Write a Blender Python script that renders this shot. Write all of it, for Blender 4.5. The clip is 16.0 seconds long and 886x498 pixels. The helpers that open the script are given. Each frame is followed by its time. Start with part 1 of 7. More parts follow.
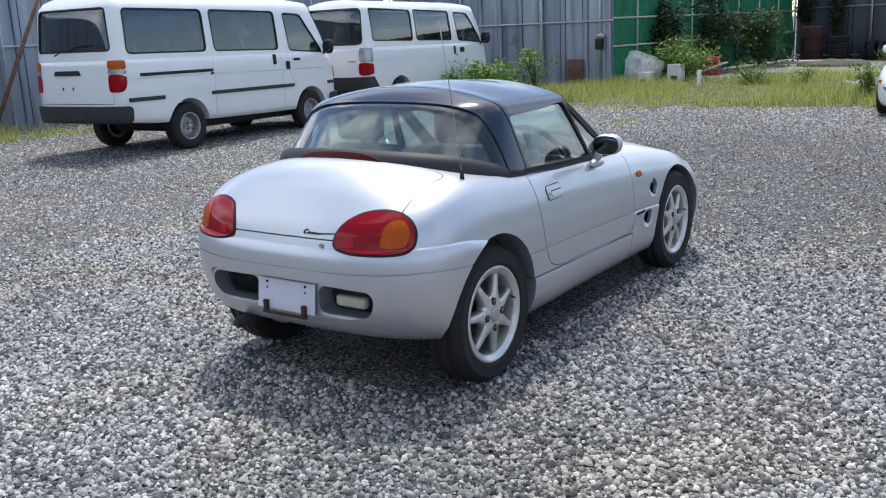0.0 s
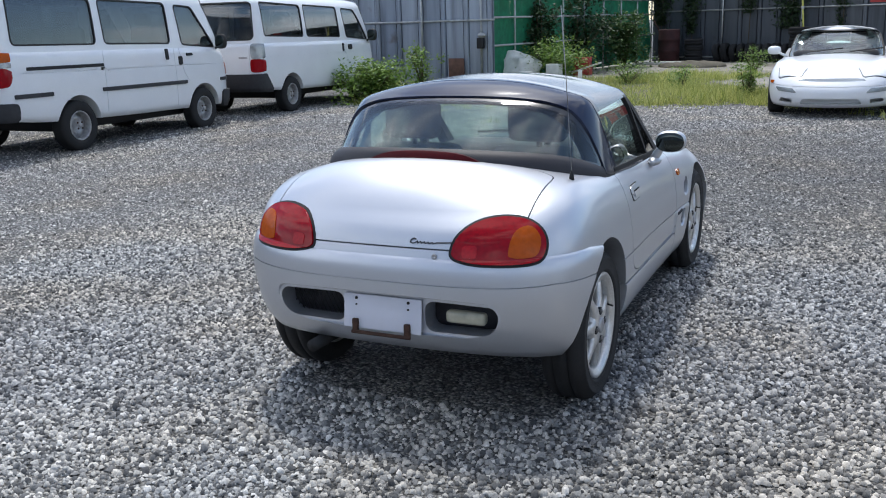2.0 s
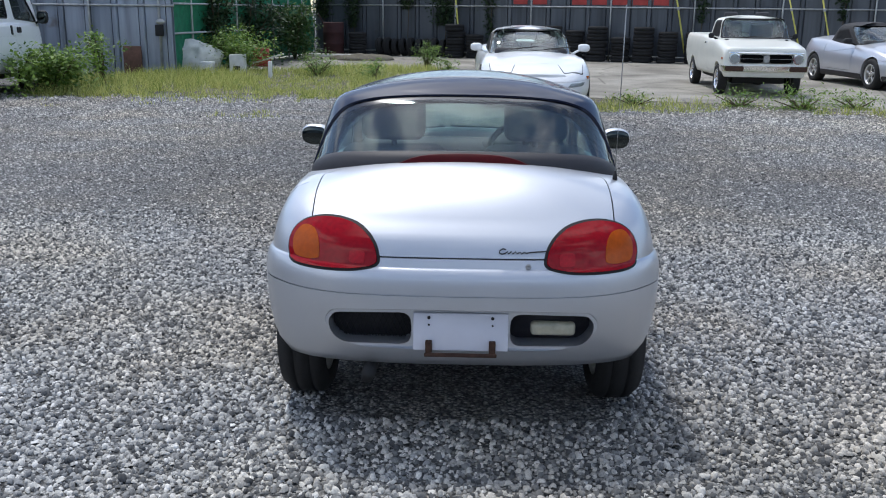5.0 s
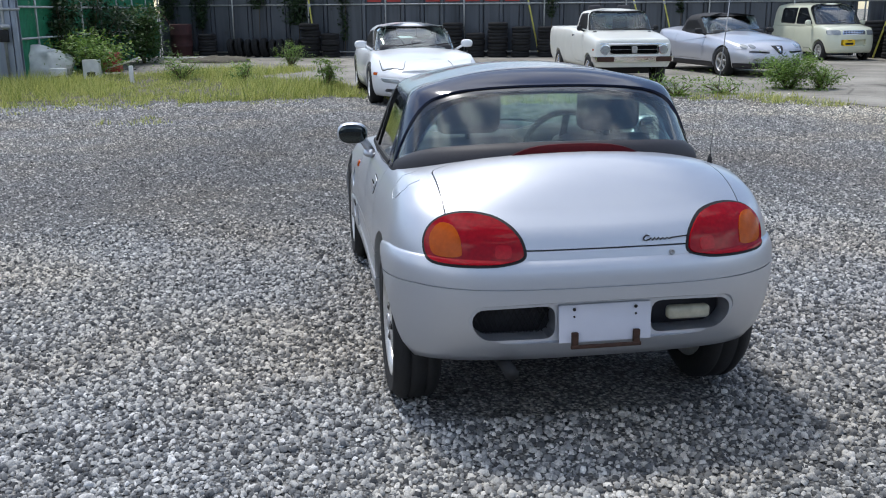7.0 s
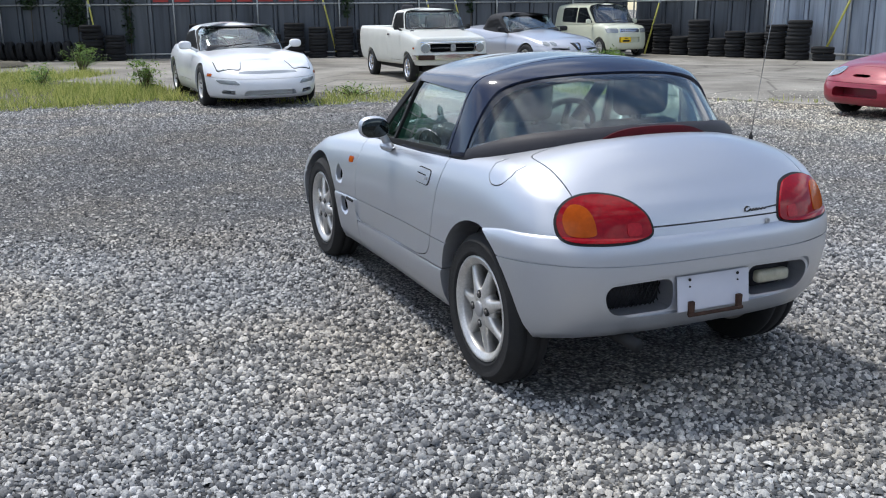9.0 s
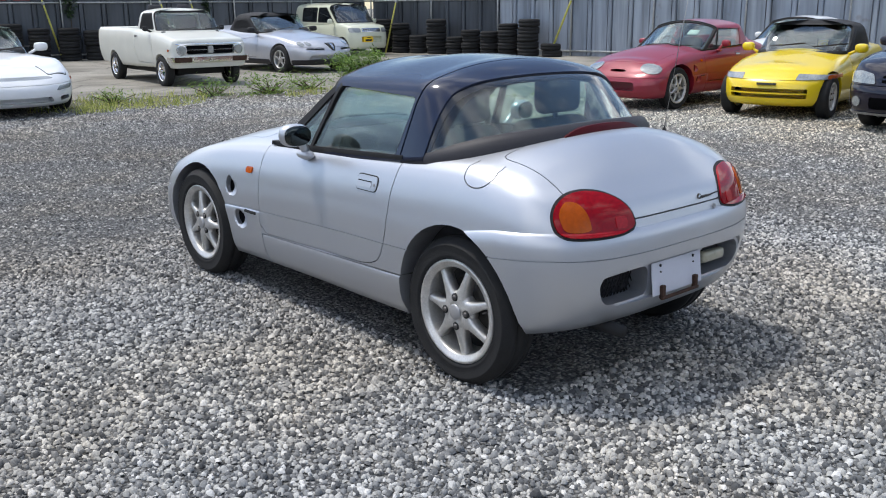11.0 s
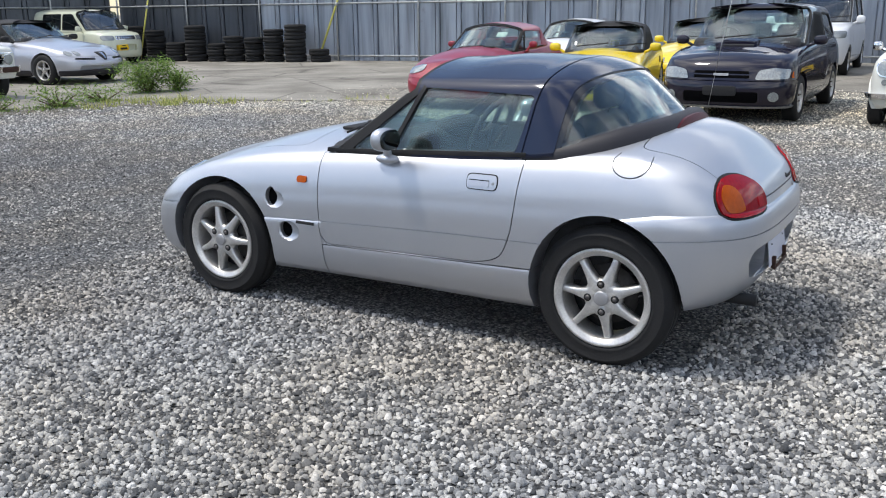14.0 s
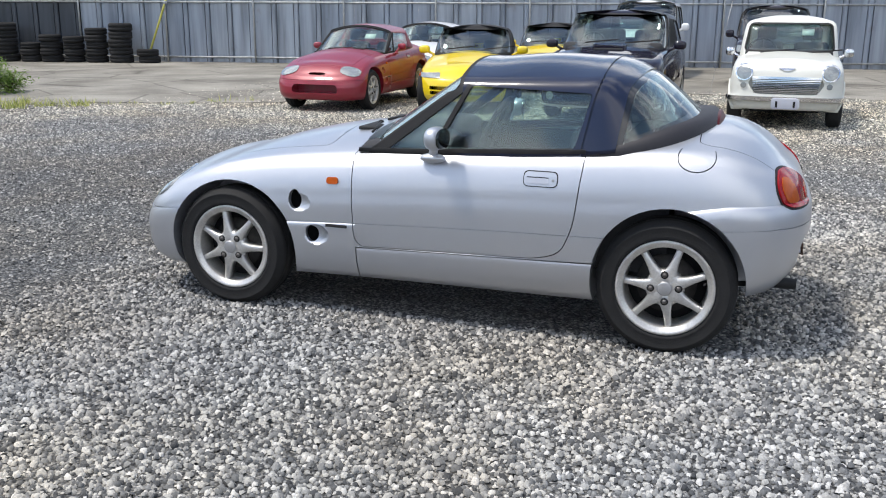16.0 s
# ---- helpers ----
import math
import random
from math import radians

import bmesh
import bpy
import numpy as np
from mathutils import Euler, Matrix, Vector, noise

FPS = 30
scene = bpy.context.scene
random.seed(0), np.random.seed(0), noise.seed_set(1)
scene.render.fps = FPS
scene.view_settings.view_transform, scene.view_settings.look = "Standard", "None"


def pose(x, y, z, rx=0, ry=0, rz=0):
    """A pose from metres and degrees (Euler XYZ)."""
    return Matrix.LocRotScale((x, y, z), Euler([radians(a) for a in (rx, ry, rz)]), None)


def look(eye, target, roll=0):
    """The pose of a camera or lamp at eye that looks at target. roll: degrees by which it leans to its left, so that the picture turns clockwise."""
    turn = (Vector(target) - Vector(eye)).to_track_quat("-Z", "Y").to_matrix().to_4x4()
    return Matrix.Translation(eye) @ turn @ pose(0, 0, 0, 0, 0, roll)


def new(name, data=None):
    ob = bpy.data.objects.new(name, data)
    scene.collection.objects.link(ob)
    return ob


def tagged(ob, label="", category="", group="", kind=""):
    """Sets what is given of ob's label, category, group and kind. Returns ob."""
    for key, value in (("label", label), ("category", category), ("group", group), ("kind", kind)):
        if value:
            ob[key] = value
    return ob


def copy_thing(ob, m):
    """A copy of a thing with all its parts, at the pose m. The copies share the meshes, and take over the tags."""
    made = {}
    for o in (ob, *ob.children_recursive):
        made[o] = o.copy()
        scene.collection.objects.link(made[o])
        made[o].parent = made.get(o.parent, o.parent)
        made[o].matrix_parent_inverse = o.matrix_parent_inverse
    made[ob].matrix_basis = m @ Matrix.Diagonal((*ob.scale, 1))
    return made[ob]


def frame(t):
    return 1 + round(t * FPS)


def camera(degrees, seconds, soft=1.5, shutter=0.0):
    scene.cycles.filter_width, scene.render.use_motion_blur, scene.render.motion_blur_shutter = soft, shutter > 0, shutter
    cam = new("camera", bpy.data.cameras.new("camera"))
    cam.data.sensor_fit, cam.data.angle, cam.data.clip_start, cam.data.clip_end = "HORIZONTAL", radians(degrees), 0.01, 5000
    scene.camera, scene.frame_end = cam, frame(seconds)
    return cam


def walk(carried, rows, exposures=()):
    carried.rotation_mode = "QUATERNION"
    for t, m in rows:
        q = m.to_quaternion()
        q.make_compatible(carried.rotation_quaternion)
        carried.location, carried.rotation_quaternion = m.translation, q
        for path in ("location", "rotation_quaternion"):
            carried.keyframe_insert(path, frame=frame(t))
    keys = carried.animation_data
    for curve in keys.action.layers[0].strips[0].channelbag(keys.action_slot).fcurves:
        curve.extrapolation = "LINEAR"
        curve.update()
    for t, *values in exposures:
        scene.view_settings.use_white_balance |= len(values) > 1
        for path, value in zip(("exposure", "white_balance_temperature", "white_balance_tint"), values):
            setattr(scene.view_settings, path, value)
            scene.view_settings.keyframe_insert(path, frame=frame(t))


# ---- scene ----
cam = camera(52.0, 16.0, soft=1.06)
PATH = [
    (0, (2.549, -3.047, 1.438), (1.428, -1.458, 0.971), -2.6),
    (0.5, (2.274, -3.073, 1.438), (1.17, -1.471, 0.976), -2.4),
    (1, (2.036, -3.174, 1.433), (1.012, -1.524, 0.952), -2.0),
    (1.5, (1.79, -3.275, 1.439), (0.861, -1.572, 0.954), -2.3),
    (2, (1.51, -3.252, 1.426), (0.687, -1.493, 0.946), -1.7),
    (2.5, (1.267, -3.294, 1.425), (0.59, -1.48, 0.925), -2.1),
    (3, (0.996, -3.369, 1.444), (0.448, -1.517, 0.926), -3.0),
    (3.5, (0.721, -3.319, 1.425), (0.261, -1.442, 0.91), -1.4),
    (4, (0.451, -3.34, 1.418), (0.13, -1.43, 0.918), 0.0),
    (4.2, (0.331, -3.343, 1.425), (0.075, -1.425, 0.918), 0.3),
    (6.3, (-0.607, -3.402, 1.461), (-0.432, -1.474, 0.958), -0.6),
    (6.5, (-0.761, -3.348, 1.429), (-0.555, -1.423, 0.929), -0.8),
    (7, (-0.98, -3.231, 1.418), (-0.675, -1.321, 0.91), -0.4),
    (7.5, (-1.257, -3.212, 1.418), (-0.762, -1.343, 0.906), -0.3),
    (8, (-1.513, -3.183, 1.41), (-0.899, -1.343, 0.922), -0.2),
    (8.2, (-1.681, -3.15, 1.381), (-1.038, -1.32, 0.892), -0.5),
    (10.3, (-2.522, -2.587, 1.399), (-1.411, -1.007, 0.88), 0.3),
    (10.5, (-2.629, -2.553, 1.401), (-1.458, -1.015, 0.885), 0.0),
    (11, (-2.87, -2.431, 1.41), (-1.593, -0.98, 0.895), -0.5),
    (11.5, (-3.024, -2.212, 1.402), (-1.713, -0.795, 0.881), 0.0),
    (12, (-3.206, -2.034, 1.393), (-1.825, -0.687, 0.866), 0.3),
    (12.5, (-3.437, -1.874, 1.412), (-1.965, -0.627, 0.886), -0.0),
    (13, (-3.583, -1.643, 1.403), (-2.063, -0.451, 0.884), -0.1),
    (13.5, (-3.741, -1.44, 1.402), (-2.158, -0.328, 0.897), -0.4),
    (14, (-3.944, -1.241, 1.41), (-2.287, -0.243, 0.9), -0.8),
    (14.5, (-4.021, -0.989, 1.397), (-2.317, -0.065, 0.901), -0.5),
    (15, (-4.148, -0.759, 1.389), (-2.385, 0.046, 0.894), 0.6),
    (15.5, (-4.326, -0.526, 1.405), (-2.531, 0.179, 0.877), 0.6),
    (16, (-4.374, -0.276, 1.393), (-2.54, 0.34, 0.888), 0.3),
]
# the clip brightens and darkens a little on the way
EXPOSURES = [(0, 0.41, 6420, 10), (4, 0.20, 6230, 10), (7.5, 0.22, 6330, 10), (10.5, 0.26, 6500, 10), (13, 0.27, 6560, 10), (16, 0.37, 6700, 10)]
walk(cam, [(t, look(eye, target, roll)) for t, eye, target, roll in PATH], EXPOSURES)

from mathutils.bvhtree import BVHTree

# ---- world, sun, exposure ----
world = bpy.data.worlds.new("sky")
scene.world = world
world.use_nodes = True
wn, wl = world.node_tree.nodes, world.node_tree.links
sky = wn.new("ShaderNodeTexSky")
sky.sky_type, sky.sun_disc = "NISHITA", False
SUN_EL, SUN_AZ = radians(65), radians(-30)      # azimuth from +y towards +x
sky.sun_elevation, sky.sun_rotation = SUN_EL, SUN_AZ
sky.air_density, sky.dust_density, sky.ozone_density = 1.0, 0.5, 1.0
# drifting cumulus: white cloud patches mixed into the blue of the sky
wtc = wn.new("ShaderNodeTexCoord")
wmap = wn.new("ShaderNodeMapping")
wmap.inputs["Scale"].default_value = (1.0, 1.0, 2.6)
wnoise = wn.new("ShaderNodeTexNoise")
wnoise.inputs["Scale"].default_value, wnoise.inputs["Detail"].default_value = 2.3, 9.0
wnoise.inputs["Roughness"].default_value = 0.58
wramp = wn.new("ShaderNodeValToRGB")
wramp.color_ramp.elements[0].position, wramp.color_ramp.elements[1].position = 0.48, 0.62
wmix = wn.new("ShaderNodeMixRGB")
wmix.inputs[2].default_value = (9.5, 9.8, 10.4, 1)
wl.new(wtc.outputs["Generated"], wmap.inputs[0])
wl.new(wmap.outputs[0], wnoise.inputs[0])
wl.new(wnoise.outputs["Fac"], wramp.inputs[0])
wl.new(wramp.outputs[0], wmix.inputs[0])
wl.new(sky.outputs[0], wmix.inputs[1])
wl.new(wmix.outputs[0], wn["Background"].inputs[0])
wn["Background"].inputs[1].default_value = 0.148
sun_data = bpy.data.lights.new("sun", "SUN")
sun_data.energy, sun_data.angle, sun_data.color = 2.4, radians(7.0), (1.0, 0.96, 0.90)
sun = new("sun", sun_data)
sun.matrix_world = look((20 * math.sin(SUN_AZ) * math.cos(SUN_EL), 20 * math.cos(SUN_AZ) * math.cos(SUN_EL), 20 * math.sin(SUN_EL)), (0, 0, 0))


# ---- materials ----
def material(name, colour, rough=0.5, metal=0.0, coat=0.0, grain=(), bump=0.0, bump_scale=60.0, vary=0.0, **more):
    """A principled material; grain: (scale, strength) pairs of noise that lighten and darken the colour; vary: change from object to object."""
    m = bpy.data.materials.new(name)
    m.use_nodes = True
    n, l = m.node_tree.nodes, m.node_tree.links
    b = n["Principled BSDF"]
    b.inputs["Base Color"].default_value = (*colour, 1)
    b.inputs["Roughness"].default_value, b.inputs["Metallic"].default_value = rough, metal
    b.inputs["Coat Weight"].default_value, b.inputs["Coat Roughness"].default_value = coat, 0.04
    for key, value in more.items():
        b.inputs[key.replace("_", " ")].default_value = value
    tc = n.new("ShaderNodeTexCoord")
    last = None
    for scale, strength in grain:
        t = n.new("ShaderNodeTexNoise")
        t.inputs["Scale"].default_value, t.inputs["Detail"].default_value = scale, 6.0
        l.new(tc.outputs["Object"], t.inputs["Vector"])
        mr = n.new("ShaderNodeMapRange")
        mr.inputs["From Min"].default_value, mr.inputs["From Max"].default_value = 0.25, 0.75
        mr.inputs["To Min"].default_value, mr.inputs["To Max"].default_value = 1 - strength, 1 + strength
        l.new(t.outputs["Fac"], mr.inputs["Value"])
        mul = n.new("ShaderNodeVectorMath")
        mul.operation = "MULTIPLY"
        if last is None:
            mul.inputs[0].default_value = colour
        else:
            l.new(last, mul.inputs[0])
        l.new(mr.outputs[0], mul.inputs[1])
        last = mul.outputs[0]
    if vary:
        oi = n.new("ShaderNodeObjectInfo")
        mr = n.new("ShaderNodeMapRange")
        mr.inputs["To Min"].default_value, mr.inputs["To Max"].default_value = 1 - vary, 1 + vary
        l.new(oi.outputs["Random"], mr.inputs["Value"])
        mul = n.new("ShaderNodeVectorMath")
        mul.operation = "MULTIPLY"
        if last is None:
            mul.inputs[0].default_value = colour
        else:
            l.new(last, mul.inputs[0])
        l.new(mr.outputs[0], mul.inputs[1])
        last = mul.outputs[0]
    if last is not None:
        l.new(last, b.inputs["Base Color"])
    if bump:
        t = n.new("ShaderNodeTexNoise")
        t.inputs["Scale"].default_value, t.inputs["Detail"].default_value = bump_scale, 5.0
        l.new(tc.outputs["Object"], t.inputs["Vector"])
        bp = n.new("ShaderNodeBump")
        bp.inputs["Strength"].default_value, bp.inputs["Distance"].default_value = bump, 0.01
        l.new(t.outputs["Fac"], bp.inputs["Height"])
        l.new(bp.outputs[0], b.inputs["Normal"])
    return m


def glass_material(name, tint, alpha):
    """Car glass: mirror-like coat over a see-through tint."""
    m = bpy.data.materials.new(name)
    m.use_nodes = True
    n, l = m.node_tree.nodes, m.node_tree.links
    n.remove(n["Principled BSDF"])
    tr = n.new("ShaderNodeBsdfTransparent")
    tr.inputs[0].default_value = (*tint, 1)
    gl = n.new("ShaderNodeBsdfGlossy")
    gl.inputs["Roughness"].default_value = 0.015
    gl.inputs["Color"].default_value = (1, 1, 1, 1)
    lw = n.new("ShaderNodeLayerWeight")
    lw.inputs["Blend"].default_value = 0.5
    pw = n.new("ShaderNodeMath")
    pw.operation = "POWER"
    pw.inputs[1].default_value = 4.0
    l.new(lw.outputs["Facing"], pw.inputs[0])
    fr = n.new("ShaderNodeMath")
    fr.operation = "MULTIPLY_ADD"
    fr.inputs[1].default_value, fr.inputs[2].default_value = 0.9, alpha
    l.new(pw.outputs[0], fr.inputs[0])
    mx = n.new("ShaderNodeMixShader")
    l.new(fr.outputs[0], mx.inputs[0])
    l.new(tr.outputs[0], mx.inputs[1])
    l.new(gl.outputs[0], mx.inputs[2])
    l.new(mx.outputs[0], n["Material Output"].inputs[0])
    return m


SILVER = material("silver_paint", (0.55, 0.57, 0.61), 0.43, 0.80, 0.6, grain=((900, 0.10), (1.6, 0.03)), Coat_Roughness=0.09)
NAVY = material("navy_roof_paint", (0.010, 0.016, 0.042), 0.45, 0.0, 0.9, grain=((3, 0.15),), Specular_IOR_Level=0.1, Coat_Roughness=0.13)
WHITE = material("white_paint", (0.78, 0.79, 0.80), 0.32, 0.0, 0.7, grain=((2.5, 0.03), (40, 0.015)))
IVORY = material("aged_ivory_paint", (0.70, 0.70, 0.64), 0.4, 0.0, 0.4, grain=((3, 0.05), (60, 0.02)))
CREAM = material("pale_green_cream_paint", (0.62, 0.64, 0.50), 0.3, 0.0, 0.8, grain=((2, 0.03),))
RED = material("faded_red_paint", (0.27, 0.014, 0.032), 0.38, 0.1, 0.6, grain=((2.0, 0.10), (30, 0.04)))
YELLOW = material("yellow_paint", (0.82, 0.60, 0.008), 0.3, 0.0, 0.8, grain=((2, 0.03),))
INDIGO = material("dark_indigo_paint", (0.008, 0.006, 0.016), 0.4, 0.0, 1.0, grain=((2, 0.1),), Specular_IOR_Level=0.12)
GREY_SILVER = material("satin_silver_paint", (0.52, 0.53, 0.57), 0.34, 0.5, 0.8, grain=((500, 0.08),))
BLACK = material("black_gap", (0.010, 0.010, 0.011), 0.7)
ARCH = material("black_arch_liner", (0.008, 0.008, 0.009), 0.95, Specular_IOR_Level=0.1)
# near-black that stands in for the shade inside openings
VOID = material("deep_black_opening", (0.003, 0.003, 0.0035), 1.0, Specular_IOR_Level=0.05)
DARK_RED_LENS = material("dark_red_lamp_lens", (0.06, 0.002, 0.004), 0.4, 0.0, 0.0, grain=((70, 0.2),), Specular_IOR_Level=0.15)
GLOSS_BLACK = material("black_glazing_border", (0.006, 0.006, 0.008), 0.25, 0.0, 0.8)
RUBBER = material("tyre_rubber", (0.011, 0.011, 0.0115), 0.8, grain=((14, 0.25), (90, 0.15)), bump=0.15, bump_scale=120)
OLD_RUBBER = material("weathered_tyre_rubber", (0.010, 0.010, 0.0105), 0.9, grain=((9, 0.35), (60, 0.2)), bump=0.3, bump_scale=80, vary=0.3)
TRIM = material("dark_grey_plastic_trim", (0.020, 0.019, 0.024), 0.6, grain=((250, 0.2),), bump=0.06, bump_scale=500)
BUMPER_GREY = material("charcoal_bumper_plastic", (0.028, 0.029, 0.033), 0.6, grain=((20, 0.2),))
ALLOY = material("alloy_silver", (0.60, 0.59, 0.57), 0.34, 0.6, grain=((14, 0.16), (120, 0.12)))
STEEL = material("steel_wheel_grey", (0.36, 0.36, 0.36), 0.45, 0.6, grain=((20, 0.3),))
STEEL_CAP = material("satin_grey_cap", (0.42, 0.42, 0.43), 0.4, 0.5, grain=((30, 0.1),))
NUT_STEEL = material("dull_nut_steel", (0.16, 0.15, 0.145), 0.5, 0.7, grain=((80, 0.3),))
BRAKE_STEEL = material("dull_brake_steel", (0.07, 0.065, 0.062), 0.6, 0.6, grain=((40, 0.3),))
CHROME = material("chrome", (0.75, 0.75, 0.76), 0.12, 1.0)
RED_LENS = material("red_lamp_lens", (0.27, 0.002, 0.006), 0.06, 0.0, 0.0, grain=((70, 0.2),), Specular_IOR_Level=0.28)
BRIGHT_RED = material("bright_red_reflector", (0.40, 0.006, 0.012), 0.12, 0.0, 0.0, grain=((90, 0.2),), Specular_IOR_Level=0.3)
AMBER_LENS = material("amber_lamp_lens", (0.42, 0.075, 0.003), 0.15, 0.0, 0.0, grain=((60, 0.15),), Specular_IOR_Level=0.2)
CLEAR_LENS = material("clear_lamp_lens", (0.30, 0.32, 0.32), 0.16, 0.3, 1.0, grain=((50, 0.3),))
FOG_LENS = material("yellowed_fog_lens", (0.42, 0.40, 0.30), 0.3, 0.0, 0.6, grain=((40, 0.2),))
PLATE = material("blank_plate_white", (0.62, 0.63, 0.70), 0.5, grain=((8, 0.06),))
PLATE_YELLOW = material("yellow_plate", (0.85, 0.55, 0.01), 0.45)
RUSTY = material("rusted_bracket", (0.06, 0.03, 0.02), 0.85, 0.2, grain=((60, 0.5),))
INTERIOR = material("interior_charcoal", (0.035, 0.036, 0.040), 0.8, grain=((60, 0.2),))
SEAT_CLOTH = material("seat_cloth_dark", (0.045, 0.044, 0.05), 0.9, grain=((150, 0.25),), bump=0.2, bump_scale=400)
GLASS = glass_material("car_glass", (0.86, 0.95, 0.92), 0.07)
GLASS_DARK = glass_material("tinted_car_glass", (0.45, 0.50, 0.52), 0.10)
FABRIC_TOP = material("black_fabric_hood", (0.022, 0.022, 0.024), 0.85, grain=((200, 0.3),), bump=0.2, bump_scale=300)


# ---- mesh tools ----
def spline(keys):
    """A smooth curve through (x, value) keys, flat beyond its ends and without overshoot."""
    x, v = np.array([k[0] for k in keys], float), np.array([k[1] for k in keys], float)
    if len(x) == 1:
        return lambda q: float(v[0])
    d = np.diff(v) / np.diff(x)
    m = np.zeros(len(x))
    m[0], m[-1] = d[0], d[-1]
    for i in range(1, len(x) - 1):
        if d[i - 1] * d[i] > 0:
            m[i] = 2 * d[i - 1] * d[i] / (d[i - 1] + d[i])
    def at(q):
        q = min(max(q, x[0]), x[-1])
        i = min(int(np.searchsorted(x, q, side="right")) - 1, len(x) - 2)
        h = x[i + 1] - x[i]
        t = (q - x[i]) / h
        return float((1 + 2 * t) * (1 - t) ** 2 * v[i] + t * (1 - t) ** 2 * h * m[i] + t * t * (3 - 2 * t) * v[i + 1] + t * t * (t - 1) * h * m[i + 1])
    return at


def mesh_of(name, bm, smooth=True):
    me = bpy.data.meshes.new(name)
    bm.normal_update()
    bm.to_mesh(me)
    bm.free()
    if smooth:
        me.shade_smooth()
    return me


HULLS = {}


def shell(spec, grow=0.0, drop=0.0, cols=(12, 22, 12), lev=16, rings=7):
    """As hull(), made once for each set of numbers."""
    key = (str(spec), grow, drop, cols, lev, rings)
    if key not in HULLS:
        HULLS[key] = hull(spec, grow, drop, cols, lev, rings)
    return HULLS[key]


def flank_step(y, h, hA):
    """How far the skin stands out below a crease: the rear bumper, the sills, and the lower wing panels."""
    if y < 0.0:
        t, d = (hA - h) / 0.085, 0.015
    elif 0.2 < y < 1.84:
        line = 0.270 if y < 1.384 else 0.46
        t = (line - h) / 0.05
        d = 0.008 * min(1.0, (y - 0.2) / 0.05, (1.84 - y) / 0.08)
    else:
        return 0.0
    t = min(1.0, max(0.0, t))
    return d * math.sqrt(1 - (1 - t) ** 2)


def hull(spec, grow=0.0, drop=0.0, cols=(12, 22, 12), lev=16, rings=7):
    """A closed, rounded hull. Its plan outline has rounded ends; levels (height share, side inset, rear shift, front shift) shape
    the flanks from the lower edge zb to the shoulder zs; above that the skin rolls in to the centre line zc."""
    W, zb, zs, zc = (spline(spec[k]) for k in ("W", "zb", "zs", "zc"))
    yr, yf, ar, af, nr, nf = spec["yr"] - grow, spec["yf"] + grow, spec["ar"], spec["af"], spec["nr"], spec["nf"]
    lv = spec["levels"]
    h_side, h_rear, h_front = (spline([(a[0], a[i]) for a in lv]) for i in (1, 2, 3))
    half = []
    for i in range(cols[0]):
        f = math.pi / 2 * i / cols[0]
        half.append((yr + ar * (1 - math.cos(f) ** (2 / nr)), math.sin(f) ** (2 / nr)))
    for i in range(cols[1] + 1):
        half.append((yr + ar + (yf - af - yr - ar) * i / cols[1], 1.0))
    half += [(y, 1.0) for y in spec.get("stations", ())]
    half.sort(key=lambda a: (a[0], a[1]))
    for i in range(1, cols[2] + 1):
        f = math.pi / 2 * (1 - i / cols[2])
        half.append((yf - af * (1 - math.cos(f) ** (2 / nf)), math.sin(f) ** (2 / nf) if i < cols[2] else 0.0))
    crease = spline(spec["crease"]) if "crease" in spec else None
    p = spec.get("p", 2.5)
    spine = spec["spine"]
    bm = bmesh.new()
    columns = []
    hs = list(spec.get("rows", [i / lev for i in range(lev + 1)]))
    plan = [(W(y) * cf, y) for y, cf in half]
    for num, (y, cf) in enumerate(half):
        wr, wf = max(0.0, 1 - (y - yr) / (ar * 1.3)), max(0.0, 1 - (yf - y) / (af * 1.3))
        col = []
        lo, hi = zb(y) - drop - grow, zs(y) + grow
        sp_y = min(max(y, spine[0]), spine[1])
        col.append((0.0, sp_y, lo))
        out_x = out_y = hA = 0.0
        if crease:
            (xa, ya), (xb, yb) = plan[max(0, num - 1)], plan[min(len(plan) - 1, num + 1)]
            out_x, out_y = Vector((yb - ya, xa - xb)).normalized() if cf > 0 else (0.0, -1.0 if y < 0 else 1.0)
            hA = (crease(y) - zb(y)) / (zs(y) - zb(y))
            hA += (0.70 - hA) * min(1.0, max(0.0, (y + 0.02) / 0.15))
        for h in hs:
            d = 0.0
            if crease:
                h = h * hA / 0.70 if h < 0.70 else 1 - (1 - h) * (1 - hA) / 0.30
                d = flank_step(y, h, hA)
            x = max(0.0, (W(y) + grow - h_side(h)) * cf + d * out_x)
            col.append((x if cf > 0 else 0.0, y + wr * h_rear(h) - wf * h_front(h) + d * out_y, lo + (hi - lo) * h))
        x0, y0, z0 = col[-1]
        top = zc(sp_y) + grow
        for k in range(1, rings + 1):
            r = k / rings
            r = r ** 1.25
            col.append((x0 * (1 - r), y0 + (sp_y - y0) * r, z0 + (top - z0) * (1 - (1 - r) ** p)))
        columns.append(col)
    full = [[bm.verts.new(v) for v in c] for c in columns] + [[bm.verts.new((-v[0], v[1], v[2])) for v in c] for c in columns[-2:0:-1]]
    for i, a in enumerate(full):
        b = full[(i + 1) % len(full)]
        for k in range(len(a) - 1):
            bm.faces.new((a[k], b[k], b[k + 1], a[k + 1]))
    bmesh.ops.remove_doubles(bm, verts=bm.verts, dist=1e-5)
    bmesh.ops.dissolve_degenerate(bm, edges=bm.edges, dist=1e-6)
    bmesh.ops.recalc_face_normals(bm, faces=bm.faces)
    return mesh_of("hull", bm)


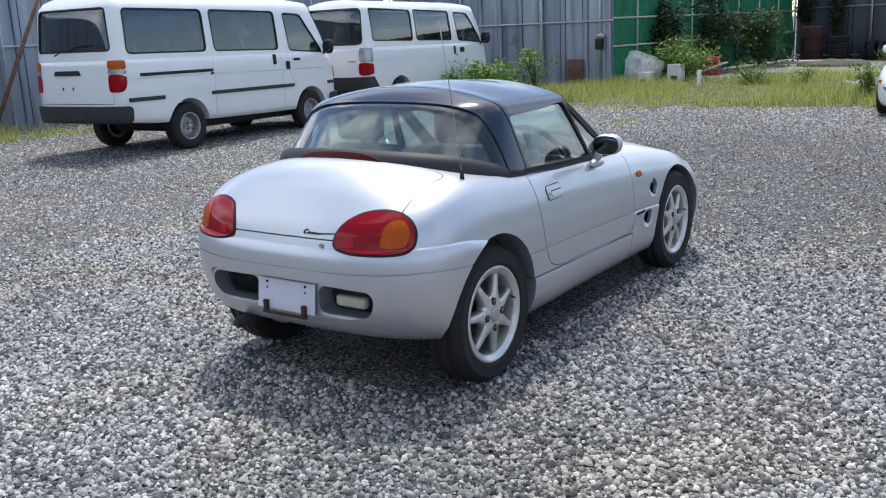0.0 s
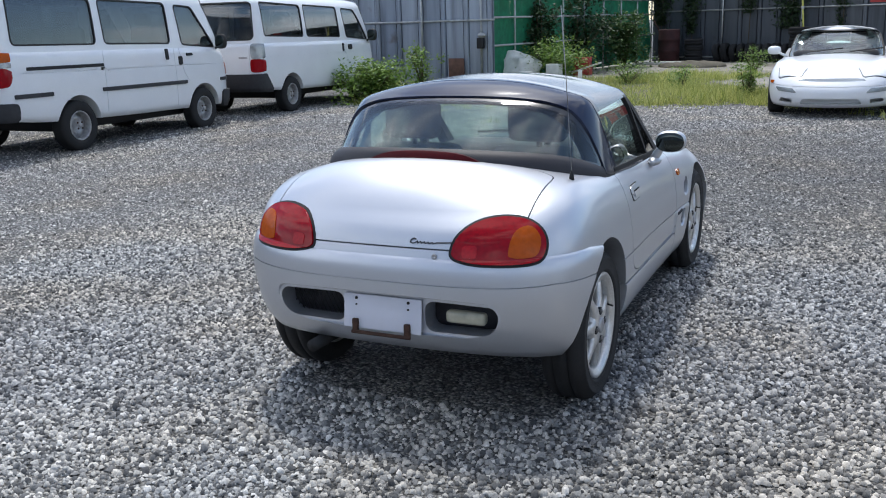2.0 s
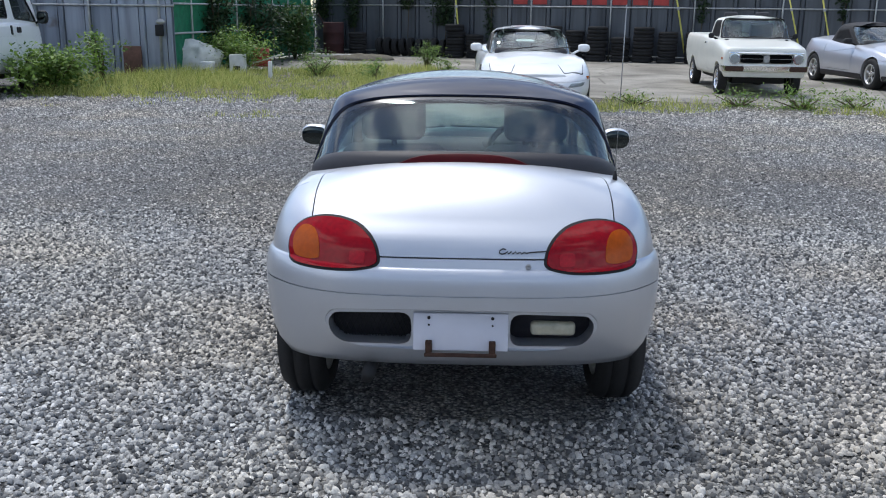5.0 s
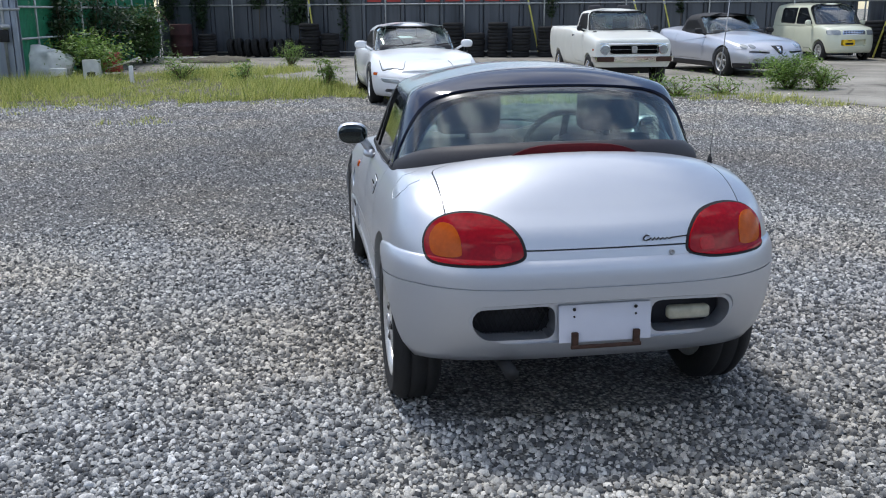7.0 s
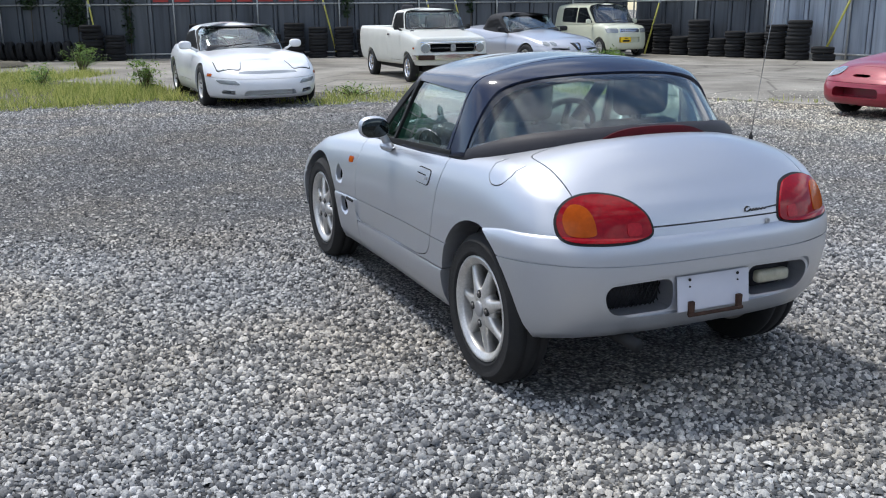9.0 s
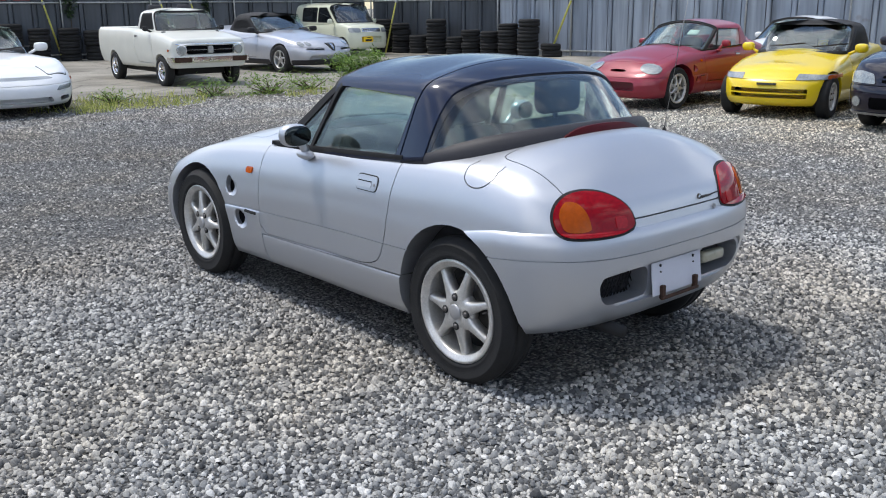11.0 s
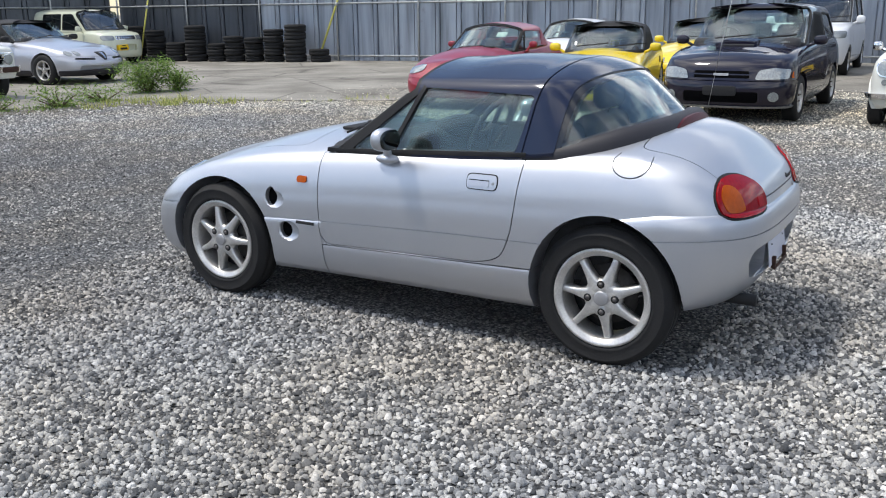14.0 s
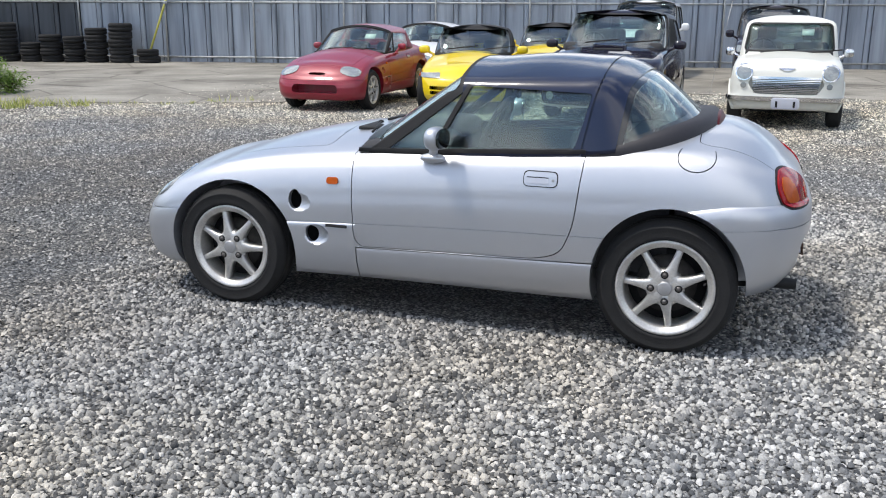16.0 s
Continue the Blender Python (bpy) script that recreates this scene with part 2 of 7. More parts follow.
def rounded(pts, r, steps=4):
    """A polygon with its corners rounded."""
    out = []
    n = len(pts)
    for i in range(n):
        a, b, c = (Vector(pts[(i + k) % n]) for k in (-1, 0, 1))
        d = min(r, (a - b).length * 0.48, (c - b).length * 0.48)
        s, e = b + (a - b).normalized() * d, b + (c - b).normalized() * d
        for k in range(steps + 1):
            t = k / steps
            out.append(tuple(s * (1 - t) ** 2 + b * 2 * t * (1 - t) + e * t * t))
    return out


def grown(pts, d):
    """A polygon moved outwards by d."""
    n = len(pts)
    area = sum(pts[i][0] * pts[(i + 1) % n][1] - pts[(i + 1) % n][0] * pts[i][1] for i in range(n))
    s = 1 if area > 0 else -1
    out = []
    for i in range(n):
        a, b, c = (Vector(pts[(i + k) % n]) for k in (-1, 0, 1))
        if (b - a).length < 1e-7 or (c - b).length < 1e-7:
            out.append(tuple(b))
            continue
        e, f = (b - a).normalized(), (c - b).normalized()
        m = Vector((e.y + f.y, -e.x - f.x)) * s
        m.normalize()
        k = max(0.4, m.dot(Vector((e.y, -e.x)) * s))
        out.append(tuple(b + m * (d / k)))
    return out


def smooth_loop(pts, steps):
    """A closed curve through points."""
    n, out = len(pts), []
    for i in range(n):
        a, b, c, d = (Vector(pts[(i + k) % n]) for k in (-1, 0, 1, 2))
        for k in range(steps):
            t = k / steps
            out.append(tuple(0.5 * (2 * b + (c - a) * t + (2 * a - 5 * b + 4 * c - d) * t * t + (3 * b - a - 3 * c + d) * t ** 3)))
    return out


def oval(cx, cy, rx, ry, n=20, e=1.0):
    def q(v):
        return math.copysign(abs(v) ** e, v)
    return [(cx + rx * q(math.cos(2 * math.pi * i / n)), cy + ry * q(math.sin(2 * math.pi * i / n))) for i in range(n)]


def band(line, half):
    """A thin polygon along a polyline."""
    up, low = [], []
    for i, p in enumerate(line):
        a, b = Vector(line[max(0, i - 1)]), Vector(line[min(len(line) - 1, i + 1)])
        t = (b - a).normalized()
        nrm = Vector((-t.y, t.x)) * half
        up.append(tuple(Vector(p) + nrm))
        low.append(tuple(Vector(p) - nrm))
    return up + low[::-1]


def prism(axis, pts, a, b, mirror=False):
    """A polygon in the plane across an axis ('x': y,z; 'y': x,z; 'z': x,y), drawn out from a to b; mirror: its twin at -x too."""
    bm = bmesh.new()
    def put(p, k):
        return {"x": (k, p[0], p[1]), "y": (p[0], k, p[1]), "z": (p[0], p[1], k)}[axis]
    for s in ((1, -1) if mirror else (1,)):
        lo = [bm.verts.new((put(p, a)[0] * s, *put(p, a)[1:])) for p in pts]
        hi = [bm.verts.new((put(p, b)[0] * s, *put(p, b)[1:])) for p in pts]
        bm.faces.new(lo)
        bm.faces.new(hi)
        for i in range(len(pts)):
            j = (i + 1) % len(pts)
            bm.faces.new((lo[i], lo[j], hi[j], hi[i]))
    bmesh.ops.recalc_face_normals(bm, faces=bm.faces)
    return mesh_of("cutter", bm, False)


def merged(*meshes):
    bm = bmesh.new()
    for m in meshes:
        bm.from_mesh(m)
    return mesh_of("cutter", bm, False)


bench = bpy.data.scenes.new("bench")


def cut(a, b, how="DIFFERENCE"):
    """The solid a without b, or their common part, worked out on a scene of its own."""
    oa, ob = bpy.data.objects.new("solid", a), bpy.data.objects.new("tool", b)
    bench.collection.objects.link(oa)
    bench.collection.objects.link(ob)
    layer = bench.view_layers[0]
    for solver in ("MANIFOLD", "EXACT"):
        md = oa.modifiers.new("b", "BOOLEAN")
        md.object, md.operation, md.solver = ob, how, solver
        layer.update()
        res = bpy.data.meshes.new_from_object(oa.evaluated_get(layer.depsgraph))
        oa.modifiers.clear()
        if len(res.polygons) > 0:
            break
    bpy.data.objects.remove(oa)
    bpy.data.objects.remove(ob)
    return res


def both(a, b):
    return cut(a, b, "INTERSECT")


def skinned(me, skin, tol=0.002, flat=-0.93):
    """Gives a cut solid the smooth shading of the hull that it was cut from. Faces of the cuts, and the underside, take the second material."""
    from_bm = bmesh.new()
    from_bm.from_mesh(skin)
    from_bm.normal_update()
    tree = BVHTree.FromBMesh(from_bm)
    from_bm.faces.ensure_lookup_table()
    me.shade_smooth()
    loops = [None] * len(me.loops)
    for poly in me.polygons:
        c = poly.center
        hit, nrm, idx, dist = tree.find_nearest(c)
        on = hit is not None and dist < tol and nrm.dot(poly.normal) > 0.6
        poly.material_index = 0 if on and poly.normal.z > flat else 1
        for li in poly.loop_indices:
            v = me.vertices[me.loops[li].vertex_index].co
            if on:
                hit2, n2, i2, d2 = tree.find_nearest(v + (c - v) * 0.02)
                f = from_bm.faces[i2]
                acc, tot = Vector(), 0.0
                for fv in f.verts:
                    wgt = 1.0 / ((fv.co - hit2).length + 1e-4)
                    acc += fv.normal * wgt
                    tot += wgt
                loops[li] = (acc / tot).normalized()
            else:
                loops[li] = poly.normal.copy()
    me.normals_split_custom_set(loops)
    from_bm.free()
    return me


def thing(name, label, category, group=""):
    return tagged(new(name), label, category, group)


def part(name, bm, mat, parent, label="", smooth=True):
    """One mesh object under a thing or under a part; bm is a bmesh or a mesh; mat one material or several."""
    me = mesh_of(name, bm, smooth) if isinstance(bm, bmesh.types.BMesh) else bm
    me.name = name
    me.materials.clear()
    for m in (mat if isinstance(mat, (list, tuple)) else [mat]):
        me.materials.append(m)
    ob = new(name, me)
    ob.parent = parent
    if label:
        tagged(ob, label)
    return ob


def block(sx, sy, sz, at=(0, 0, 0), bevel=0.0, seg=2, rot=None):
    """A box with bevelled edges, its centre at a place."""
    bm = bmesh.new()
    bmesh.ops.create_cube(bm, size=1)
    bmesh.ops.scale(bm, vec=(sx, sy, sz), verts=bm.verts)
    if bevel:
        bmesh.ops.bevel(bm, geom=bm.edges[:], offset=bevel, segments=seg, affect="EDGES", profile=0.5)
    if rot:
        bmesh.ops.rotate(bm, cent=(0, 0, 0), matrix=Euler([radians(a) for a in rot]).to_matrix(), verts=bm.verts)
    bmesh.ops.translate(bm, vec=at, verts=bm.verts)
    return bm


def lathe(profile, axis="x", n=32, at=(0, 0, 0), close=True):
    """A turned solid: (radius, along) points round an axis."""
    bm = bmesh.new()
    rows = []
    for r, k in profile:
        row = []
        for i in range(n):
            a = 2 * math.pi * i / n
            c, s = r * math.cos(a), r * math.sin(a)
            p = {"x": (k, c, s), "y": (c, k, s), "z": (c, s, k)}[axis]
            row.append(bm.verts.new((p[0] + at[0], p[1] + at[1], p[2] + at[2])))
        rows.append(row)
    if close:
        rows.append(rows[0])
    for a, b in zip(rows[:-1], rows[1:]):
        for i in range(n):
            bm.faces.new((a[i], a[(i + 1) % n], b[(i + 1) % n], b[i]))
    bmesh.ops.remove_doubles(bm, verts=bm.verts, dist=1e-6)
    bmesh.ops.recalc_face_normals(bm, faces=bm.faces)
    return bm


def tube(points, r, n=8, taper=1.0):
    """A round rod along a polyline."""
    bm = bmesh.new()
    rows = []
    pts = [Vector(p) for p in points]
    for i, p in enumerate(pts):
        t = (pts[min(i + 1, len(pts) - 1)] - pts[max(i - 1, 0)]).normalized()
        u = t.orthogonal().normalized()
        v = t.cross(u)
        rr = r * (1 + (taper - 1) * i / max(1, len(pts) - 1))
        rows.append([bm.verts.new(p + (u * math.cos(2 * math.pi * k / n) + v * math.sin(2 * math.pi * k / n)) * rr) for k in range(n)])
    for a, b in zip(rows[:-1], rows[1:]):
        if (a[0].co - b[0].co).length > (a[0].co - b[n // 2].co).length:
            b[:] = b[n // 2:] + b[:n // 2]
        for k in range(n):
            bm.faces.new((a[k], a[(k + 1) % n], b[(k + 1) % n], b[k]))
    bm.faces.new(rows[0][::-1])
    bm.faces.new(rows[-1])
    bmesh.ops.recalc_face_normals(bm, faces=bm.faces)
    return bm


def joined(*bms):
    """Several bmeshes in one."""
    out = bmesh.new()
    for b in bms:
        me = bpy.data.meshes.new("j")
        b.to_mesh(me)
        b.free()
        out.from_mesh(me)
        bpy.data.meshes.remove(me)
    return out


def flipped(me, mats=None):
    """The mirror image of a mesh, across x."""
    bm = bmesh.new()
    bm.from_mesh(me)
    bmesh.ops.scale(bm, vec=(-1, 1, 1), verts=bm.verts)
    bmesh.ops.reverse_faces(bm, faces=bm.faces)
    return mesh_of(me.name, bm)


def ellipsoid(rx, ry, rz, at=(0, 0, 0), rot=None, u=20, v=12, e=1.0):
    bm = bmesh.new()
    bmesh.ops.create_uvsphere(bm, u_segments=u, v_segments=v, radius=1)
    for q in bm.verts:
        q.co = Vector([math.copysign(abs(c) ** e, c) for c in q.co])
    bmesh.ops.scale(bm, vec=(rx, ry, rz), verts=bm.verts)
    if rot:
        bmesh.ops.rotate(bm, cent=(0, 0, 0), matrix=Euler([radians(a) for a in rot]).to_matrix(), verts=bm.verts)
    bmesh.ops.translate(bm, vec=at, verts=bm.verts)
    return bm


# ---- materials of the yard ----
# wide pale and dark areas of the yard: centre, radius, tone
AREAS = (((-1.4, -0.7), 1.7, 1.12), ((-3.0, 1.6), 1.5, 1.04), ((1.7, 0.9), 1.5, 1.08), ((0.0, 6.0), 4.6, 0.72), ((2.6, -0.6), 1.4, 1.12), ((0.9, -0.9), 0.9, 0.84))


def yard_material(name, kind):
    """Gravel, concrete and fence steel share a recipe: cells or grain, blotches, relief."""
    m = bpy.data.materials.new(name)
    m.use_nodes = True
    n, l = m.node_tree.nodes, m.node_tree.links
    b = n["Principled BSDF"]
    geo = n.new("ShaderNodeNewGeometry")
    def tex(kind_, scale, **kw):
        t = n.new(kind_)
        t.inputs["Scale"].default_value = scale
        for k, v in kw.items():
            t.inputs[k].default_value = v
        l.new(geo.outputs["Position"], t.inputs["Vector"])
        return t
    def ramp(src, *stops):
        r = n.new("ShaderNodeValToRGB")
        while len(r.color_ramp.elements) < len(stops):
            r.color_ramp.elements.new(0.5)
        for e, (p, c) in zip(r.color_ramp.elements, stops):
            e.position, e.color = p, (*c, 1)
        l.new(src, r.inputs[0])
        return r.outputs[0]
    def mul(a, c, f=1.0):
        x = n.new("ShaderNodeMixRGB")
        x.blend_type = "MULTIPLY"
        x.inputs[0].default_value = f
        l.new(a, x.inputs[1])
        l.new(c, x.inputs[2])
        return x.outputs[0]
    def sep(c):
        s = n.new("ShaderNodeSeparateColor")
        l.new(c, s.inputs[0])
        return s.outputs[0]
    greys = ((0.0, (0.045, 0.047, 0.050)), (0.22, (0.125, 0.128, 0.130)), (0.45, (0.255, 0.255, 0.250)), (0.68, (0.39, 0.383, 0.362)), (0.86, (0.50, 0.485, 0.45)), (1.0, (0.66, 0.645, 0.615)))
    patches = lambda lo: ramp(tex("ShaderNodeTexNoise", 0.33, Detail=4.0).outputs["Fac"], (0.36, (lo, lo, lo * 1.03)), (0.60, (1, 1, 1)))
    def dusty(c):
        """Pale dust where the cars stand in rows, broken up by noise."""
        ax = n.new("ShaderNodeSeparateXYZ")
        l.new(geo.outputs["Position"], ax.inputs[0])
        wob = n.new("ShaderNodeMath")
        wob.operation = "MULTIPLY_ADD"
        wob.inputs[1].default_value = 6.0
        l.new(tex("ShaderNodeTexNoise", 0.5, Detail=5.0).outputs["Fac"], wob.inputs[0])
        l.new(ax.outputs[0], wob.inputs[2])
        mr = n.new("ShaderNodeMapRange")
        mr.inputs["From Min"].default_value, mr.inputs["From Max"].default_value = 7.5, 11.5
        l.new(wob.outputs[0], mr.inputs["Value"])
        return mul(c, ramp(mr.outputs[0], (0.0, (1, 1, 1)), (1.0, (1.70, 1.62, 1.42))))
    def spread(c):
        """Wide areas where the gravel is paler or darker, with ragged edges."""
        wob = n.new("ShaderNodeVectorMath")
        wob.operation = "MULTIPLY_ADD"
        wob.inputs[1].default_value = (1.6, 1.6, 0.0)
        l.new(tex("ShaderNodeTexNoise", 0.8, Detail=5.0).outputs["Color"], wob.inputs[0])
        l.new(geo.outputs["Position"], wob.inputs[2])
        for centre, radius, tone in AREAS:
            dist = n.new("ShaderNodeVectorMath")
            dist.operation = "DISTANCE"
            l.new(wob.outputs[0], dist.inputs[0])
            dist.inputs[1].default_value = (centre[0] + 0.8, centre[1] + 0.8, 0.0)
            mr = n.new("ShaderNodeMapRange")
            mr.interpolation_type = "SMOOTHSTEP"
            mr.inputs["From Min"].default_value, mr.inputs["From Max"].default_value = radius * 0.35, radius
            l.new(dist.outputs["Value"], mr.inputs["Value"])
            c = mul(c, ramp(mr.outputs[0], (0.0, (tone, tone, tone)), (1.0, (1, 1, 1))))
        return c
    b.inputs["Roughness"].default_value = 0.85
    if kind == "stones":
        c = ramp(geo.outputs["Random Per Island"], *[(q, tuple(1.06 * t for t in col)) for q, col in greys])
        c = spread(dusty(mul(c, patches(0.80))))
        c = mul(c, ramp(tex("ShaderNodeTexNoise", 0.9, Detail=5.0).outputs["Fac"], (0.42, (0.98, 1.0, 1.02)), (0.64, (1.06, 1.01, 0.93))))
        c = mul(c, ramp(tex("ShaderNodeTexNoise", 160.0, Detail=3.0).outputs["Fac"], (0.3, (0.72, 0.72, 0.72)), (0.7, (1.1, 1.1, 1.1))))
        l.new(c, b.inputs["Base Color"])
    elif kind == "gravel":
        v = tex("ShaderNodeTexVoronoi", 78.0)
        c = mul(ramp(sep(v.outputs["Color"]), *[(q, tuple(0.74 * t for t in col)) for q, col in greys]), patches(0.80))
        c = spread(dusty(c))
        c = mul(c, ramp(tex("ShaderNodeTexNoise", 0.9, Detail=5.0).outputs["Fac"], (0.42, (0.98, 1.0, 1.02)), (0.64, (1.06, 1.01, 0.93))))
        # shade in the gaps between stones, put into the colour at cell edges
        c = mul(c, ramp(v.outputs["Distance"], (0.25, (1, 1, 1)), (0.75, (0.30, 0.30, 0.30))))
        l.new(c, b.inputs["Base Color"])
        bp = n.new("ShaderNodeBump")
        bp.invert = True
        bp.inputs["Strength"].default_value, bp.inputs["Distance"].default_value = 0.9, 0.012
        l.new(v.outputs["Distance"], bp.inputs["Height"])
        l.new(bp.outputs[0], b.inputs["Normal"])
    elif kind == "concrete":
        c = ramp(tex("ShaderNodeTexNoise", 0.7, Detail=8.0).outputs["Fac"], (0.32, (0.14, 0.128, 0.104)), (0.52, (0.26, 0.242, 0.205)), (0.72, (0.36, 0.338, 0.288)))
        crack = tex("ShaderNodeTexVoronoi", 0.55)
        crack.feature = "DISTANCE_TO_EDGE"
        c = mul(c, ramp(crack.outputs["Distance"], (0.0, (0.35, 0.34, 0.32)), (0.02, (1, 1, 1))), 0.8)
        c = mul(c, ramp(tex("ShaderNodeTexNoise", 45.0, Detail=6.0).outputs["Fac"], (0.3, (0.82, 0.82, 0.82)), (0.7, (1.08, 1.08, 1.08))))
        l.new(c, b.inputs["Base Color"])
        bp = n.new("ShaderNodeBump")
        bp.inputs["Strength"].default_value, bp.inputs["Distance"].default_value = 0.4, 0.01
        l.new(tex("ShaderNodeTexNoise", 30.0, Detail=6.0).outputs["Fac"], bp.inputs["Height"])
        l.new(bp.outputs[0], b.inputs["Normal"])
    else:
        base = {"steel": (0.30, 0.34, 0.40), "old_steel": (0.085, 0.095, 0.11)}[kind]
        mp = n.new("ShaderNodeMapping")
        mp.inputs["Scale"].default_value = (5.0, 5.0, 0.35)
        l.new(geo.outputs["Position"], mp.inputs[0])
        st = n.new("ShaderNodeTexNoise")
        st.inputs["Scale"].default_value, st.inputs["Detail"].default_value = 1.0, 7.0
        l.new(mp.outputs[0], st.inputs["Vector"])
        c = ramp(st.outputs["Fac"], (0.28, tuple(x * 0.55 for x in base)), (0.5, base), (0.72, tuple(min(1, x * 1.28) for x in base)))
        oi = n.new("ShaderNodeObjectInfo")
        c = mul(c, ramp(oi.outputs["Random"], (0.0, (0.82, 0.83, 0.86)), (1.0, (1.08, 1.06, 1.04))))
        rust = ramp(tex("ShaderNodeTexNoise", 1.4, Detail=9.0).outputs["Fac"], (0.66, (1, 1, 1)), (0.74, (0.62, 0.46, 0.36)))
        c = mul(c, rust, 0.7)
        l.new(c, b.inputs["Base Color"])
        b.inputs["Metallic"].default_value, b.inputs["Roughness"].default_value = 0.45, 0.5
    return m


STONES, GRAVEL = yard_material("gravel_stones", "stones"), yard_material("gravel_bed", "gravel")
CONCRETE, FENCE_STEEL, FENCE_OLD = yard_material("worn_concrete", "concrete"), yard_material("galvanised_fence", "steel"), yard_material("weathered_fence", "old_steel")
PIPE = material("galvanised_pipe", (0.42, 0.43, 0.43), 0.5, 0.5, grain=((8, 0.25),))
YELLOW_PIPE = material("yellow_green_pole", (0.50, 0.47, 0.10), 0.55, grain=((5, 0.3),))
RED_PANEL = material("red_painted_panel", (0.34, 0.035, 0.03), 0.6, grain=((3, 0.3), (30, 0.1)))
RUST_BIN = material("rusted_red_bin", (0.038, 0.010, 0.010), 0.8, grain=((5, 0.4), (40, 0.2)), bump=0.2)
NET = material("green_mesh_sheet", (0.010, 0.16, 0.075), 0.75, grain=((6, 0.3), (90, 0.25)), bump=0.25, bump_scale=200)
STYROFOAM = material("dirty_white_plastic", (0.70, 0.70, 0.67), 0.6, grain=((9, 0.12),))
BARK = material("brown_stem", (0.10, 0.075, 0.045), 0.9, grain=((30, 0.3),))
SOIL = material("dry_soil", (0.11, 0.098, 0.072), 0.95, grain=((4, 0.35), (60, 0.3)), bump=0.4)


def leaf_material(name, dark, light):
    m = bpy.data.materials.new(name)
    m.use_nodes = True
    n, l = m.node_tree.nodes, m.node_tree.links
    b = n["Principled BSDF"]
    g = n.new("ShaderNodeNewGeometry")
    r = n.new("ShaderNodeValToRGB")
    r.color_ramp.elements[0].color, r.color_ramp.elements[1].color = (*dark, 1), (*light, 1)
    l.new(g.outputs["Random Per Island"], r.inputs[0])
    l.new(r.outputs[0], b.inputs["Base Color"])
    b.inputs["Roughness"].default_value = 0.6
    tr = n.new("ShaderNodeBsdfTranslucent")
    l.new(r.outputs[0], tr.inputs[0])
    mx = n.new("ShaderNodeMixShader")
    mx.inputs[0].default_value = 0.3
    l.new(b.outputs[0], mx.inputs[1])
    l.new(tr.outputs[0], mx.inputs[2])
    l.new(mx.outputs[0], n["Material Output"].inputs[0])
    return m


LEAF = leaf_material("shrub_leaves", (0.020, 0.050, 0.012), (0.085, 0.16, 0.035))
LEAF_DARK = leaf_material("creeper_leaves", (0.010, 0.026, 0.010), (0.045, 0.085, 0.028))
LEAF_FRESH = leaf_material("weed_leaves", (0.06, 0.13, 0.02), (0.24, 0.36, 0.07))
GRASS = leaf_material("yellow_green_grass", (0.17, 0.24, 0.035), (0.66, 0.64, 0.22))


# ---- scattering ----
def scattered(name, verts, faces, places, turns, sizes, mat, jitter=0.0, seed=1):
    """One mesh of many copies of a small form: places (n,3), turns (n,3,3), sizes (n,3)."""
    rng = np.random.default_rng(seed)
    v, f = np.array(verts, float), np.array(faces, int)
    n, k = len(places), len(v)
    pts = v[None] * np.asarray(sizes)[:, None, :]
    if jitter:
        pts = pts * (1 + rng.uniform(-jitter, jitter, (n, k, 1)))
    pts = np.einsum("nij,nkj->nki", np.asarray(turns), pts) + np.asarray(places)[:, None, :]
    me = bpy.data.meshes.new(name)
    me.vertices.add(n * k)
    me.vertices.foreach_set("co", pts.reshape(-1).astype(np.float32))
    fa = (f[None] + (np.arange(n) * k)[:, None, None]).reshape(-1)
    per = f.shape[1]
    me.loops.add(len(fa))
    me.loops.foreach_set("vertex_index", fa.astype(np.int32))
    me.polygons.add(len(fa) // per)
    me.polygons.foreach_set("loop_start", (np.arange(len(fa) // per) * per).astype(np.int32))
    me.update(calc_edges=True)
    me.materials.append(mat)
    return me


def spins(rng, n, tilt):
    """Random turns about z, leaning by up to tilt radians."""
    a, b, c = rng.uniform(0, 2 * math.pi, n), rng.normal(0, tilt, n), rng.uniform(0, 2 * math.pi, n)
    ca, sa, cb, sb, cc, sc = np.cos(a), np.sin(a), np.cos(b), np.sin(b), np.cos(c), np.sin(c)
    z, o = np.zeros(n), np.ones(n)
    rz = np.stack([np.stack([ca, -sa, z], 1), np.stack([sa, ca, z], 1), np.stack([z, z, o], 1)], 1)
    rx = np.stack([np.stack([o, z, z], 1), np.stack([z, cb, -sb], 1), np.stack([z, sb, cb], 1)], 1)
    r2 = np.stack([np.stack([cc, -sc, z], 1), np.stack([sc, cc, z], 1), np.stack([z, z, o], 1)], 1)
    return rz @ rx @ r2


def ground_z(x, y):
    t = np.clip((-6.5 - np.asarray(x, float)) / 2.0, 0, 1)
    return 0.01 * t * t * (3 - 2 * t)


# ---- ground ----
def steps(inner, outer):
    near = np.linspace(-inner, inner, 121)
    far = inner * np.geomspace(1.1, outer / inner, 14)
    return np.concatenate([-far[::-1], near, far])


gx, gy = steps(30.0, 900.0), steps(30.0, 900.0)
XX, YY = np.meshgrid(gx, gy, indexing="ij")
gv = np.stack([XX, YY, ground_z(XX, YY)], -1).reshape(-1, 3)
ny = len(gy)
gf = [(i * ny + j, (i + 1) * ny + j, (i + 1) * ny + j + 1, i * ny + j + 1) for i in range(len(gx) - 1) for j in range(ny - 1)]
gm = bpy.data.meshes.new("ground")
gm.from_pydata(gv.tolist(), [], gf)
gm.shade_smooth()
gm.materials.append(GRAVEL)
ground = tagged(new("ground", gm), "grey crushed stone gravel yard with darker patches", "ground", kind="structure")

